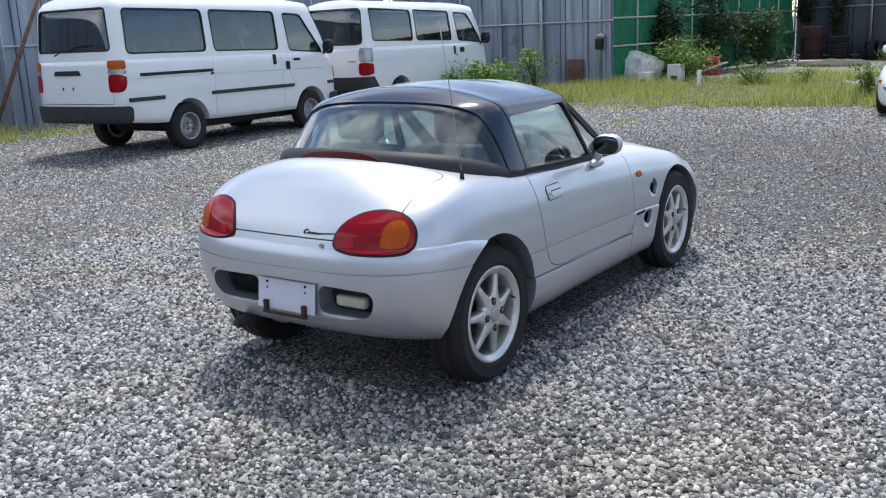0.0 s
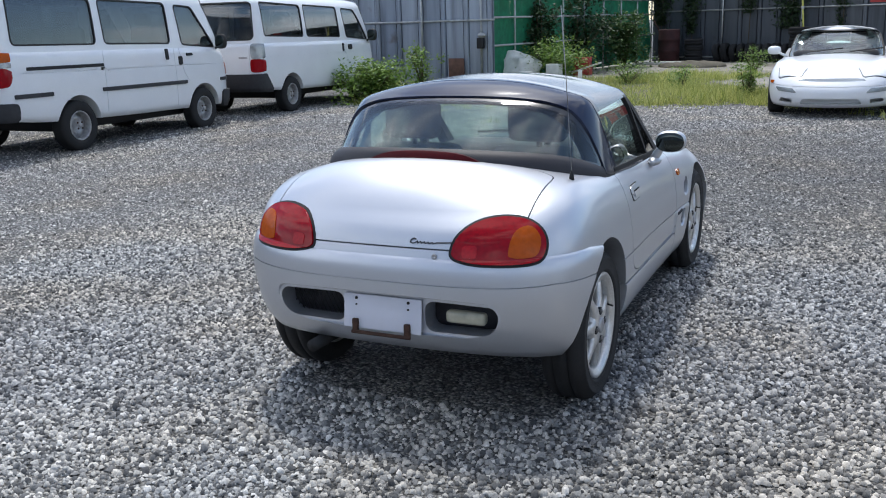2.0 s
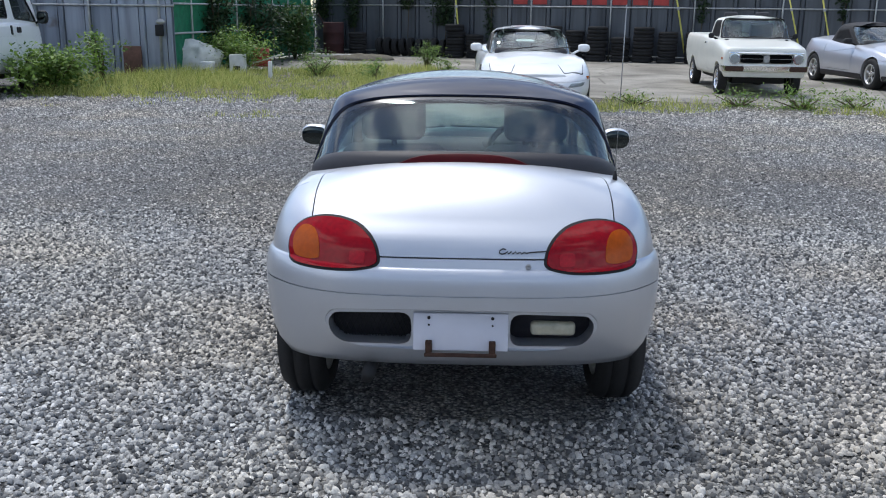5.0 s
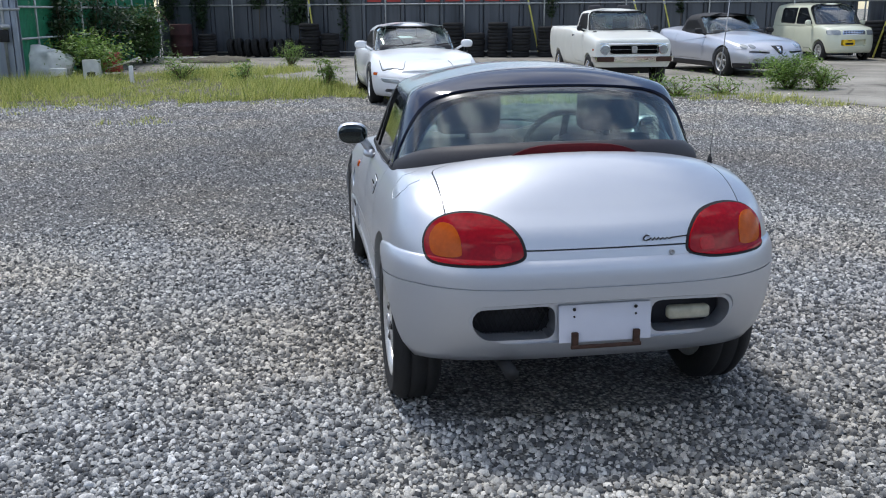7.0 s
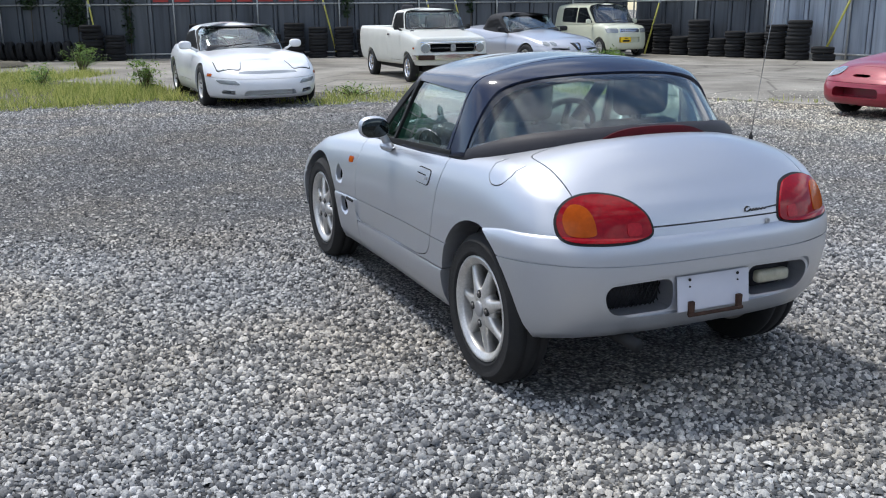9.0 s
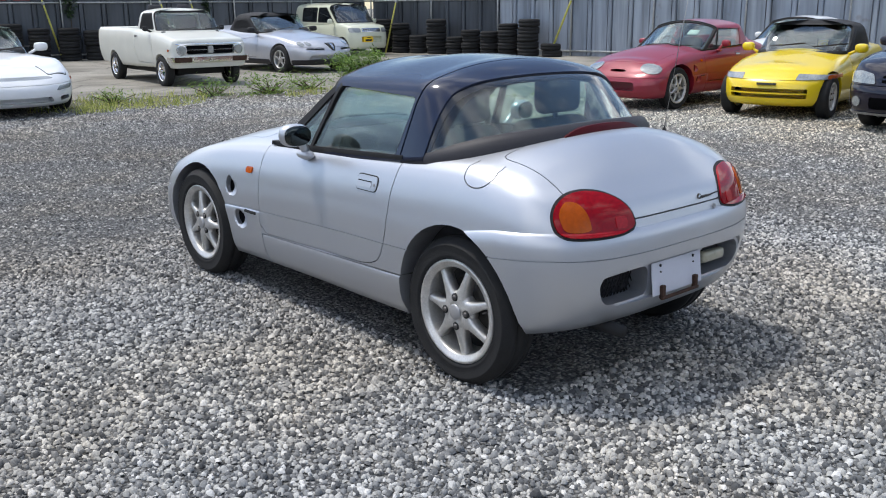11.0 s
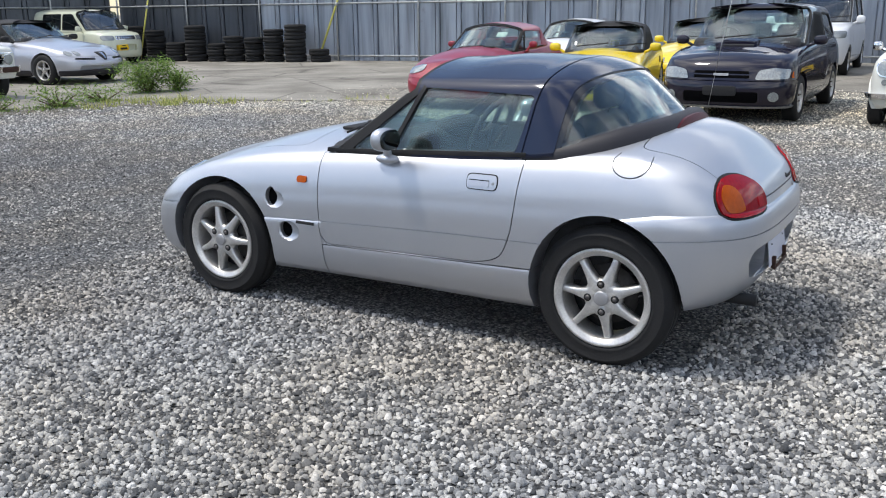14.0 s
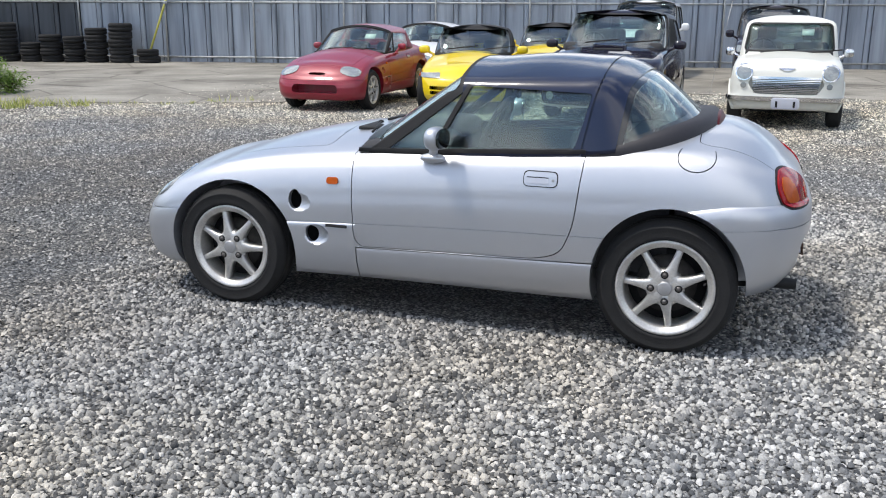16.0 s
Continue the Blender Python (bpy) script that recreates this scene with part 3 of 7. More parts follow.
# loose stones, dense where the path passes, thinner farther out
CHIP_V = [(math.cos(a) * q, math.sin(a) * q, -0.30) for a, q in ((0.1, 1.0), (1.2, 0.9), (2.3, 1.0), (3.3, 0.92), (4.3, 1.02), (5.3, 0.9))] + [(0.62 * math.cos(a), 0.62 * math.sin(a), h) for a, h in ((0.6, 0.62), (2.1, 0.80), (3.7, 0.66), (5.0, 0.74))]
CHIP_F = [(0, 1, 6), (1, 7, 6), (1, 2, 7), (2, 3, 7), (3, 8, 7), (3, 4, 8), (4, 9, 8), (4, 5, 9), (5, 6, 9), (5, 0, 6), (6, 7, 8), (6, 8, 9)]
OCT_V = [(1, 0, -0.2), (0.1, 1, 0), (-1, 0.1, -0.1), (0, -1, 0), (0.1, 0.1, 0.9)]
OCT_F = [(0, 1, 4), (1, 2, 4), (2, 3, 4), (3, 0, 4)]


def stone_field(name, label, x0, x1, y0, y1, per_m2, r0, r1, seed, inside=None, fade=0.0, fine=True):
    rng = np.random.default_rng(seed)
    n = int((x1 - x0) * (y1 - y0) * per_m2)
    p = np.stack([rng.uniform(x0, x1, n), rng.uniform(y0, y1, n)], 1)
    ok = np.ones(n, bool)
    if inside:
        a, b, c, d = inside
        ok &= ~((p[:, 0] > a) & (p[:, 0] < b) & (p[:, 1] > c) & (p[:, 1] < d))
    if fade:      # thins out towards its edges
        d = np.minimum.reduce([p[:, 0] - x0, x1 - p[:, 0], p[:, 1] - y0, y1 - p[:, 1]])
        ok &= rng.uniform(0, 1, n) < np.clip(d / fade, 0, 1)
    p = p[ok]
    n = len(p)
    r = r0 + (r1 - r0) * rng.beta(1.6, 4.0, n)
    size = np.stack([r * rng.uniform(0.85, 1.35, n), r * rng.uniform(0.75, 1.1, n), r * rng.uniform(0.65, 1.05, n)], 1)
    pts = np.column_stack([p, ground_z(p[:, 0], p[:, 1]) + size[:, 2] * rng.uniform(0.1, 0.75, n)])
    me = scattered(name, CHIP_V if fine else OCT_V, CHIP_F if fine else OCT_F, pts, spins(rng, n, 0.35), size, STONES, 0.22, seed)
    return tagged(new(name, me), label, "gravel", kind="stuff")


stone_field("gravel_stones", "loose pale and dark grey crushed stones", -3.6, 3.0, -2.8, 3.2, 4300, 0.0048, 0.0195, 3, inside=(-0.55, 0.55, -0.3, 2.4), fade=0.9)
stone_field("gravel_stones", "loose grey crushed stones farther out", -8.0, 8.0, -4.5, 10.0, 850, 0.006, 0.020, 4, inside=(-2.7, 2.2, -1.9, 2.2), fade=1.5, fine=False)
stone_field("gravel_stones", "sparse loose grey stones by the parked cars", -9.0, 7.6, 8.3, 12.6, 480, 0.008, 0.024, 5, fade=0.8, fine=False)
stone_field("gravel_stones", "loose pale dusty stones round the parked cars", 6.0, 13.2, -6.0, 9.2, 560, 0.008, 0.024, 6, fade=1.2, fine=False)
stone_field("gravel_stones", "loose grey stones by the vans", -12.9, -6.5, -3.0, 12.0, 300, 0.009, 0.026, 7, fine=False)


def worn_edge(points, seed, amount=0.12, step=0.25, closed=True):
    """An outline with a broken, uneven edge."""
    rng = np.random.default_rng(seed)
    out = []
    for a, b in zip(points, points[1:] + points[:1] if closed else points[1:]):
        n = max(1, int(math.dist(a, b) / step))
        for i in range(n):
            t = i / n
            out.append((a[0] + (b[0] - a[0]) * t + rng.normal(0, amount), a[1] + (b[1] - a[1]) * t + rng.normal(0, amount)))
    return out


def slab(name, outline, z0, z1, mat):
    bm = bmesh.new()
    top = [bm.verts.new((x, y, z1)) for x, y in outline]
    low = [bm.verts.new((x, y, z0)) for x, y in outline]
    bm.faces.new(top)
    for i in range(len(top)):
        j = (i + 1) % len(top)
        bm.faces.new((top[i], top[j], low[j], low[i]))
    bmesh.ops.recalc_face_normals(bm, faces=bm.faces)
    bmesh.ops.triangulate(bm, faces=bm.faces)
    me = mesh_of(name, bm, False)
    me.materials.append(mat)
    return new(name, me)


lot = worn_edge([(7.25, 9.6), (7.7, 8.1), (8.5, 6.8), (10.6, 6.3), (12.3, 5.2), (12.4, -9.0)], 11, 0.07, closed=False) + [(23.2, -9.0), (16.2, 22.6), (-8.0, 29.3)] + worn_edge([(-6.6, 18.9), (-4.4, 18.6), (-2.0, 18.5), (-0.2, 14.9), (2.4, 12.6), (5.6, 11.5), (7.2, 9.7)], 12, 0.08, closed=False)
pavement = tagged(slab("pavement", lot, -0.05, 0.014, CONCRETE), "worn cracked pale concrete lot", "pavement", kind="structure")

# ---- sheet steel fences ----
def panel_mesh(w, h, mat):
    """A pressed steel sheet: flat with a raised double rib at one edge."""
    prof = ((0.0, 0.0), (w - 0.172, 0.0), (w - 0.168, -0.045), (w - 0.152, -0.045), (w - 0.148, 0.012), (w - 0.13, 0.035), (w - 0.045, 0.035), (w - 0.027, 0.012), (w - 0.023, -0.045), (w - 0.006, -0.045), (w, 0.0))
    bm = bmesh.new()
    a = [bm.verts.new((x, -y, 0.02)) for x, y in prof]
    b = [bm.verts.new((x, -y, h)) for x, y in prof]
    a2 = [bm.verts.new((x, 0.012 - y, 0.02)) for x, y in prof]
    b2 = [bm.verts.new((x, 0.012 - y, h)) for x, y in prof]
    for i in range(len(prof) - 1):
        bm.faces.new((a[i], a[i + 1], b[i + 1], b[i]))
        bm.faces.new((a2[i + 1], a2[i], b2[i], b2[i + 1]))
    bmesh.ops.recalc_face_normals(bm, faces=bm.faces)
    me = mesh_of("panel", bm, False)
    me.materials.append(mat)
    return me


PANEL_W, FENCE_H = 0.62, 3.0
PANELS = {m.name: panel_mesh(PANEL_W, FENCE_H, m) for m in (FENCE_STEEL, FENCE_OLD, RED_PANEL)}


def fence(name, label, a, b, mat, rails=(0.16, 1.62, 2.6), post_gap=2.48, posts=True, red=(), old=0.0):
    """A run of sheets from a to b, facing the side to the right of that way, on pipe posts and rails."""
    run = tagged(new(name), label, "fence", kind="structure")
    L, yaw = math.dist(a, b), math.degrees(math.atan2(b[1] - a[1], b[0] - a[0]))
    run.matrix_basis = pose(a[0], a[1], 0, 0, 0, yaw)
    for i in range(int(L / PANEL_W)):
        hot = any(p <= i * PANEL_W < q for p, q in red)
        ob = new("panel", PANELS[FENCE_OLD.name if i * PANEL_W < old else mat.name])
        ob.parent, ob.location = run, (i * PANEL_W, 0, 0)
        if hot:
            sh = part("painted_sheet", block(PANEL_W - 0.05, 0.006, 1.3, (PANEL_W * (i + 0.5), -0.012, 2.34), 0.0), RED_PANEL, run, "faded red painted sheet", False)
    if posts:
        for z in rails:
            part("rail", tube([(0, -0.065, z), (L, -0.065, z)], 0.024, 8), PIPE, run)
        post = None
        for i in range(int(L / post_gap) + 1):
            if post is None:
                post = part("post", tube([(0, -0.115, 0.0), (0, -0.115, FENCE_H)], 0.024, 8), PIPE, run)
            else:
                p2 = new("post", post.data)
                p2.parent, p2.location = run, (i * post_gap, 0, 0)
    return run


fence("fence_yard", "blue-grey galvanised sheet steel fence with pipe rails", (16.0, 22.4), (22.4, -6.5), FENCE_STEEL, old=4.5)
fence("fence_back", "dark weathered sheet steel fence with red painted sheets", (-5.2, 28.28), (16.0, 22.4), FENCE_OLD, red=((6.8, 8.05), (8.6, 11.6)))
fence("fence_vans", "grey sheet steel fence behind the white vans", (-13.2, 17.4), (-6.35, 16.76), FENCE_STEEL, rails=(1.5, 2.6))
fence("fence_side", "grey sheet steel fence beside the vans", (-13.2, -14.0), (-13.2, 17.4), FENCE_STEEL, rails=(1.5,), post_gap=4)
# unseen runs, added so that reflections meet a closed yard
fence("fence_road", "unseen plain sheet steel fence added to close the yard", (24.0, -14.0), (-13.2, -14.0), FENCE_STEEL, posts=False)
fence("fence_end", "unseen plain sheet steel fence added to close the yard corner", (22.4, -6.5), (24.0, -14.0), FENCE_STEEL, posts=False)

# leaning poles that prop the fence
for base, top, w in (((-0.25, 26.2), (-0.55, 26.9, 2.9), 0.026), ((6.5, 24.5), (6.0, 25.1, 2.9), 0.026), ((16.9, 15.4), (17.9, 14.75, 3.0), 0.03), ((15.3, 20.9), (16.4, 21.2, 2.9), 0.026), ((9.5, 23.2), (9.0, 24.2, 2.8), 0.022), ((10.3, 23.0), (9.9, 24.0, 2.8), 0.022)):
    pole = thing("prop_pole", "yellow-green pipe pole leaning on the steel fence", "pole", "fence poles")
    part("pole", tube([(base[0], base[1], 0.0), top], w, 10), YELLOW_PIPE, pole)
    part("clamp", lathe([(w, 1.55), (w + 0.02, 1.56), (w + 0.02, 1.64), (w, 1.65)], axis="z", n=10, at=(base[0] + (top[0] - base[0]) * 1.6 / top[2], base[1] + (top[1] - base[1]) * 1.6 / top[2], 0)), PIPE, pole)
rod = thing("leaning_pole", "rusty brown pole leaning by the van", "pole")
part("pole", tube([(-12.4, 5.2, 0.05), (-11.9, 6.4, 2.9)], 0.035, 10), material("rusty_pole", (0.17, 0.10, 0.07), 0.8, 0.2, grain=((12, 0.4),)), rod)
patch = thing("rusty_plate", "rust brown metal plate standing at the fence foot", "metal plate")
part("plate", block(0.42, 0.02, 0.62, (-7.35, 16.74, 0.33), 0.004, 1, (0, 0, -5)), material("rust_plate", (0.13, 0.07, 0.05), 0.85, 0.2, grain=((7, 0.4),)), patch)
meter = thing("junction_box", "grey and black junction box on a pipe at the fence end", "junction box")
part("conduit", tube([(-6.72, 16.78, 0.0), (-6.72, 16.78, 2.9)], 0.03, 8), PIPE, meter)
part("box", block(0.16, 0.12, 0.24, (-6.70, 16.68, 0.98), 0.015), BLACK, meter)
part("cap", ellipsoid(0.10, 0.08, 0.06, (-6.66, 16.66, 1.16)), PIPE, meter)

# green mesh sheets on scaffold pipes between the two fences
netting = tagged(new("net_fence"), "green mesh sheet tied to scaffold pipes", "fence", kind="structure")
E_A, E_B = Vector((-6.75, 17.0)), Vector((-5.3, 28.2))
for i in range(8):
    a, b = E_A.lerp(E_B, i / 8), E_A.lerp(E_B, (i + 1) / 8)
    bm = bmesh.new()
    rows = []
    for j in range(9):
        p = a.lerp(b, j / 8)
        rows.append([bm.verts.new((p.x + 0.05 * math.sin(j * 1.7 + i) * math.sin(k * 0.9), p.y, 0.05 + 0.34 * k)) for k in range(9)])
    for r1, r2 in zip(rows[:-1], rows[1:]):
        for k in range(8):
            bm.faces.new((r1[k], r2[k], r2[k + 1], r1[k + 1]))
    part("mesh_sheet", bm, NET, netting)
    part("scaffold_post", tube([(a.x + 0.08, a.y, 0.0), (a.x + 0.08, a.y, 2.8)], 0.025, 8), PIPE, netting)
for z in (0.9, 1.55, 2.0, 2.6):
    part("scaffold_rail", tube([(E_A.x + 0.12, E_A.y, z), (E_B.x + 0.12, E_B.y, z)], 0.024, 8), PIPE, netting)

# ---- plants ----
LEAF_V = [(-0.5, 0, 0), (0, 0.32, 0.10), (0.5, 0, 0.02), (0, -0.32, 0.10)]
LEAF_F = [(0, 3, 1), (1, 3, 2)]


def shrub(name, label, x, y, r, h, n, leaf, mat, seed, clumps=26, group="", stems=7, spread=1.0, slim=1.0):
    """Stems and a loose crown of many leaves in clumps."""
    rng = np.random.default_rng(seed)
    plant = thing(name, label, "shrub", group)
    gz = float(ground_z(x, y))
    tips = []
    for i in range(stems):
        a, d, hh = rng.uniform(0, 2 * math.pi), rng.uniform(0.1, 0.8) * r, rng.uniform(0.5, 0.95) * h
        p = [(x + math.cos(a) * d * t * spread, y + math.sin(a) * d * t * spread, gz - 0.02 + hh * t ** 0.85) for t in (0, 0.35, 0.7, 1.0)]
        part("stem", tube(p, 0.012 + 0.006 * h, 5, 0.4), BARK, plant)
        tips += [p[1], p[2], p[3]]
    cl = np.stack([rng.normal(0, 0.45 * r, clumps) + x, rng.normal(0, 0.45 * r, clumps) + y, gz + h * rng.beta(2.0, 1.5, clumps)], 1)
    cl = np.concatenate([cl, np.array(tips)])
    w = np.clip(1.15 - (cl[:, 2] - gz) / h * 0.5, 0.5, 1.2)
    pick = rng.integers(0, len(cl), n)
    pts = cl[pick] + rng.normal(0, 1, (n, 3)) * (np.array([0.20, 0.20, 0.16]) * r * w[pick][:, None])
    pts[:, 2] = np.maximum(pts[:, 2], gz + 0.02)
    s = leaf * rng.uniform(0.6, 1.4, n)
    me = scattered("crown", LEAF_V, LEAF_F, pts, spins(rng, n, 0.7), np.stack([s, s * slim, s], 1), mat, 0.1, seed)
    part("crown", me, mat, plant)
    return plant


def grass_field(name, label, areas, per_m2, h0, h1, seed, mat, lean=0.35):
    """Blades in tufts over a few quadrilateral patches."""
    rng = np.random.default_rng(seed)
    P = []
    for a, b, c, d in areas:
        a, b, c, d = (np.array(q, float) for q in (a, b, c, d))
        area = 0.5 * abs((c - a)[0] * (d - b)[1] - (c - a)[1] * (d - b)[0])
        tufts = int(area * per_m2 / 14) + 1
        u, v = rng.uniform(0, 1, tufts)[:, None], rng.uniform(0, 1, tufts)[:, None]
        t = a * (1 - u) * (1 - v) + b * u * (1 - v) + c * u * v + d * (1 - u) * v
        dens = np.array([0.38 + 1.1 * noise.noise((q[0] * 0.55, q[1] * 0.55, seed)) for q in t])
        t = t[rng.uniform(0, 1, tufts) < np.clip(dens + 0.18, 0.05, 1)]
        P.append(np.repeat(t, 14, 0) + rng.normal(0, 0.07, (len(t) * 14, 2)))
    p = np.concatenate(P)
    n = len(p)
    tall = np.array([0.45 + 1.3 * max(0.0, 0.5 + noise.noise((q[0] * 0.4, q[1] * 0.4, seed + 7.0))) for q in p[::14]]).repeat(14)[:n]
    h = rng.uniform(h0, h1, n) * tall
    wdt = rng.uniform(0.004, 0.010, n)
    blade_v = [(-0.5, 0, 0), (0.5, 0, 0), (0.35, 0.10, 0.55), (-0.35, 0.10, 0.55), (0, 0.34, 1.0)]
    blade_f = [(0, 1, 2), (0, 2, 3), (3, 2, 4)]
    pts = np.column_stack([p, ground_z(p[:, 0], p[:, 1]) - 0.005])
    me = scattered(name, blade_v, blade_f, pts, spins(rng, n, lean), np.stack([wdt * 1.6, h, h], 1), mat, 0.0, seed)
    return tagged(new(name, me), label, "grass", kind="stuff")


verge = worn_edge([(-6.4, 13.0), (-4.5, 12.4), (-2.0, 12.7), (-0.1, 13.1), (1.6, 11.2), (2.5, 10.9), (5.4, 10.9), (6.9, 9.4), (7.5, 9.8), (6.4, 11.6), (3.0, 12.7), (0.2, 15.1), (-1.8, 18.8), (-5.5, 19.2), (-6.4, 16.6)], 21, 0.2)
tagged(slab("verge", verge, -0.03, 0.006, SOIL), "bare soil verge under weeds", "soil", kind="structure").location.z = 0.0
grass_field("grass", "sunlit yellow-green grass and weeds on the verge", [((-7.4, 11.7), (-3.0, 11.8), (-3.2, 18.3), (-6.6, 16.8)), ((-3.0, 11.8), (0.3, 12.5), (-0.2, 14.9), (-3.0, 18.3)), ((-6.0, 18.0), (-2.0, 17.0), (-0.3, 20.0), (-3.6, 20.5))], 1000, 0.05, 0.20, 31, GRASS, 0.6)
grass_field("grass", "thin grass strip along the concrete edge", [((1.6, 10.5), (5.4, 10.5), (5.8, 11.6), (2.6, 12.8)), ((5.4, 10.5), (7.1, 8.9), (7.4, 9.8), (6.2, 11.6)), ((-0.3, 12.4), (2.2, 10.4), (2.6, 12.0), (0.2, 14.6))], 520, 0.03, 0.13, 32, GRASS, 0.6)
grass_field("grass", "rough grass under the fence by the vans", [((-13.0, 3.5), (-11.2, 4.8), (-11.2, 10.5), (-13.0, 10.5)), ((-9.0, 15.0), (-7.2, 12.2), (-6.4, 16.6), (-8.8, 16.7))], 800, 0.08, 0.28, 33, GRASS, 0.5)
grass_field("grass", "sparse grass tufts rooted in the gravel edge", [((-6.5, 10.2), (-1.0, 11.6), (-0.6, 12.4), (-7.0, 11.6)), ((6.9, 8.9), (8.6, 6.5), (8.9, 6.9), (7.4, 9.3)), ((-4.2, 8.9), (-2.6, 9.0), (-2.7, 9.8), (-4.0, 10.0))], 110, 0.03, 0.09, 34, GRASS)

shrub("shrub", "dense dark green shrubs and creepers over scaffold pipes", -6.2, 22.3, 1.15, 2.3, 5000, 0.11, LEAF_DARK, 41, 50, "shrubs", 9)
shrub("shrub", "dense dark green shrubs and creepers over scaffold pipes", -6.3, 19.7, 0.8, 1.9, 2800, 0.10, LEAF_DARK, 42, 34, "shrubs", 7)
shrub("shrub", "leafy bright green bush before the fence", -5.2, 24.3, 0.85, 1.6, 5200, 0.085, LEAF, 43, 42, "shrubs", 9)
shrub("shrub", "low green bush at the fence foot by the van", -7.2, 12.3, 0.8, 0.72, 4200, 0.075, LEAF_FRESH, 44, 36, "shrubs", 8)
shrub("shrub", "wispy weed growing up the steel fence", -7.0, 14.2, 0.5, 1.0, 1100, 0.06, LEAF_FRESH, 45, 18, "shrubs", 6)
shrub("shrub", "weeds growing through rubbish", -5.5, 18.7, 0.9, 0.95, 3600, 0.075, LEAF_FRESH, 46, 36, "shrubs", 8)
for i, (x, y, r, h, n) in enumerate(((7.75, 12.1, 0.62, 0.58, 4200), (8.3, 11.9, 0.4, 0.4, 1500), (6.2, 11.4, 0.6, 0.24, 700), (5.3, 11.3, 0.7, 0.30, 900), (-1.07, 20.3, 0.42, 0.7, 1200), (-0.41, 13.5, 0.28, 0.62, 1300), (-3.4, 17.4, 0.6, 0.5, 1300), (-2.0, 16.2, 0.5, 0.42, 900), (4.4, 11.6, 0.6, 0.26, 600), (2.7, 11.6, 0.5, 0.2, 350))):
    shrub("weed", "tall leafy green weed clump at the concrete edge", x, y, r, h, n, 0.07, LEAF_FRESH, 60 + i, 16, "weeds", 10, slim=0.4)
# creepers hanging on the dark fence
for i, (s, w, z0, z1, n) in enumerate(((1.4, 0.5, 0.9, 3.0, 1200), (4.6, 0.9, 1.0, 3.0, 1900), (3.3, 0.6, 1.5, 3.0, 900), (6.1, 0.30, 0.5, 2.9, 600), (0.3, 0.7, 1.2, 3.0, 1400), (12.6, 0.4, 1.2, 2.9, 600), (16.5, 0.3, 1.3, 2.9, 400))):
    rng = np.random.default_rng(80 + i)
    d = Vector((16.0 + 5.2, 22.4 - 28.28)).normalized()
    vine = thing("creeper", "dark creeper hanging on the steel fence", "plant", "creepers")
    zz = rng.uniform(z0, z1, n)
    al = s + rng.normal(0, w * 0.5, n) * (0.3 + (zz - z0) / (z1 - z0))
    of = rng.uniform(0.03, 0.16, n)
    pts = np.stack([-5.2 + d.x * al + d.y * of, 28.28 + d.y * al - d.x * of, zz], 1)
    sz = 0.09 * rng.uniform(0.6, 1.4, n)
    part("leaves", scattered("leaves", LEAF_V, LEAF_F, pts, spins(rng, n, 0.9), np.stack([sz, sz, sz], 1), LEAF_DARK, 0.1, 80 + i), LEAF_DARK, vine)
    part("stem", tube([(-5.2 + d.x * s + d.y * 0.05, 28.28 + d.y * s - d.x * 0.05, 0.0), (-5.2 + d.x * (s + 0.1) + d.y * 0.05, 28.28 + d.y * (s + 0.1) - d.x * 0.05, z1)], 0.012, 5), BARK, vine)


# ---- tyres, bin, rubbish ----
def tyre_mesh(r, w):
    k = w / 2
    return mesh_of("tyre", lathe([(r * 0.58, k - 0.01), (r * 0.66, k), (r * 0.84, k + 0.004), (r * 0.96, k - 0.012), (r, k - 0.04), (r, 0.015), (r - 0.008, 0.012), (r - 0.008, -0.012), (r, -0.015), (r, -k + 0.04), (r * 0.96, -k + 0.012), (r * 0.84, -k - 0.004), (r * 0.66, -k), (r * 0.58, -k + 0.01), (r * 0.60, 0)], axis="z", n=28))


TYRES = [tyre_mesh(0.29, 0.175), tyre_mesh(0.31, 0.20), tyre_mesh(0.275, 0.165)]
for m in TYRES:
    m.materials.append(OLD_RUBBER)
rng_t = random.Random(5)


def stack(x, y, count, kind):
    z = 0.014
    w = (0.183, 0.208, 0.173)[kind]
    for i in range(count):
        t = tagged(new("tyre", TYRES[kind]), "worn black car tyre lying in a stack", "tyre", "stacked tyres")
        t.matrix_basis = pose(x + rng_t.uniform(-0.025, 0.025), y + rng_t.uniform(-0.025, 0.025), z + w / 2, rng_t.uniform(-1, 1), rng_t.uniform(-1, 1), rng_t.uniform(0, 360))
        z += w


def along(a, b, s, off):
    d = Vector((b[0] - a[0], b[1] - a[1])).normalized()
    return a[0] + d.x * s + d.y * off, a[1] + d.y * s - d.x * off


YARD, BACK = ((16.0, 22.4), (22.4, -6.5)), ((-5.2, 28.28), (16.0, 22.4))
for s, c, k in ((0.9, 5, 1), (1.65, 5, 0), (2.35, 3, 0), (3.05, 5, 1), (3.75, 3, 2), (4.35, 4, 0), (5.0, 4, 2), (5.65, 5, 0), (6.35, 5, 1), (7.1, 2, 0)):
    stack(*along(*YARD, s, 0.62), c, k)
for s, c, k in ((1.75, 4, 0), (5.1, 5, 1), (5.75, 4, 0), (8.2, 5, 1), (8.9, 5, 0), (9.6, 5, 1), (10.3, 4, 0), (11.0, 5, 1), (11.7, 5, 0), (12.5, 5, 0), (13.2, 4, 1)):
    stack(*along(*BACK, s, 0.55), c, k)
lean_yaw = math.degrees(math.atan2(22.4 - 28.28, 21.2))
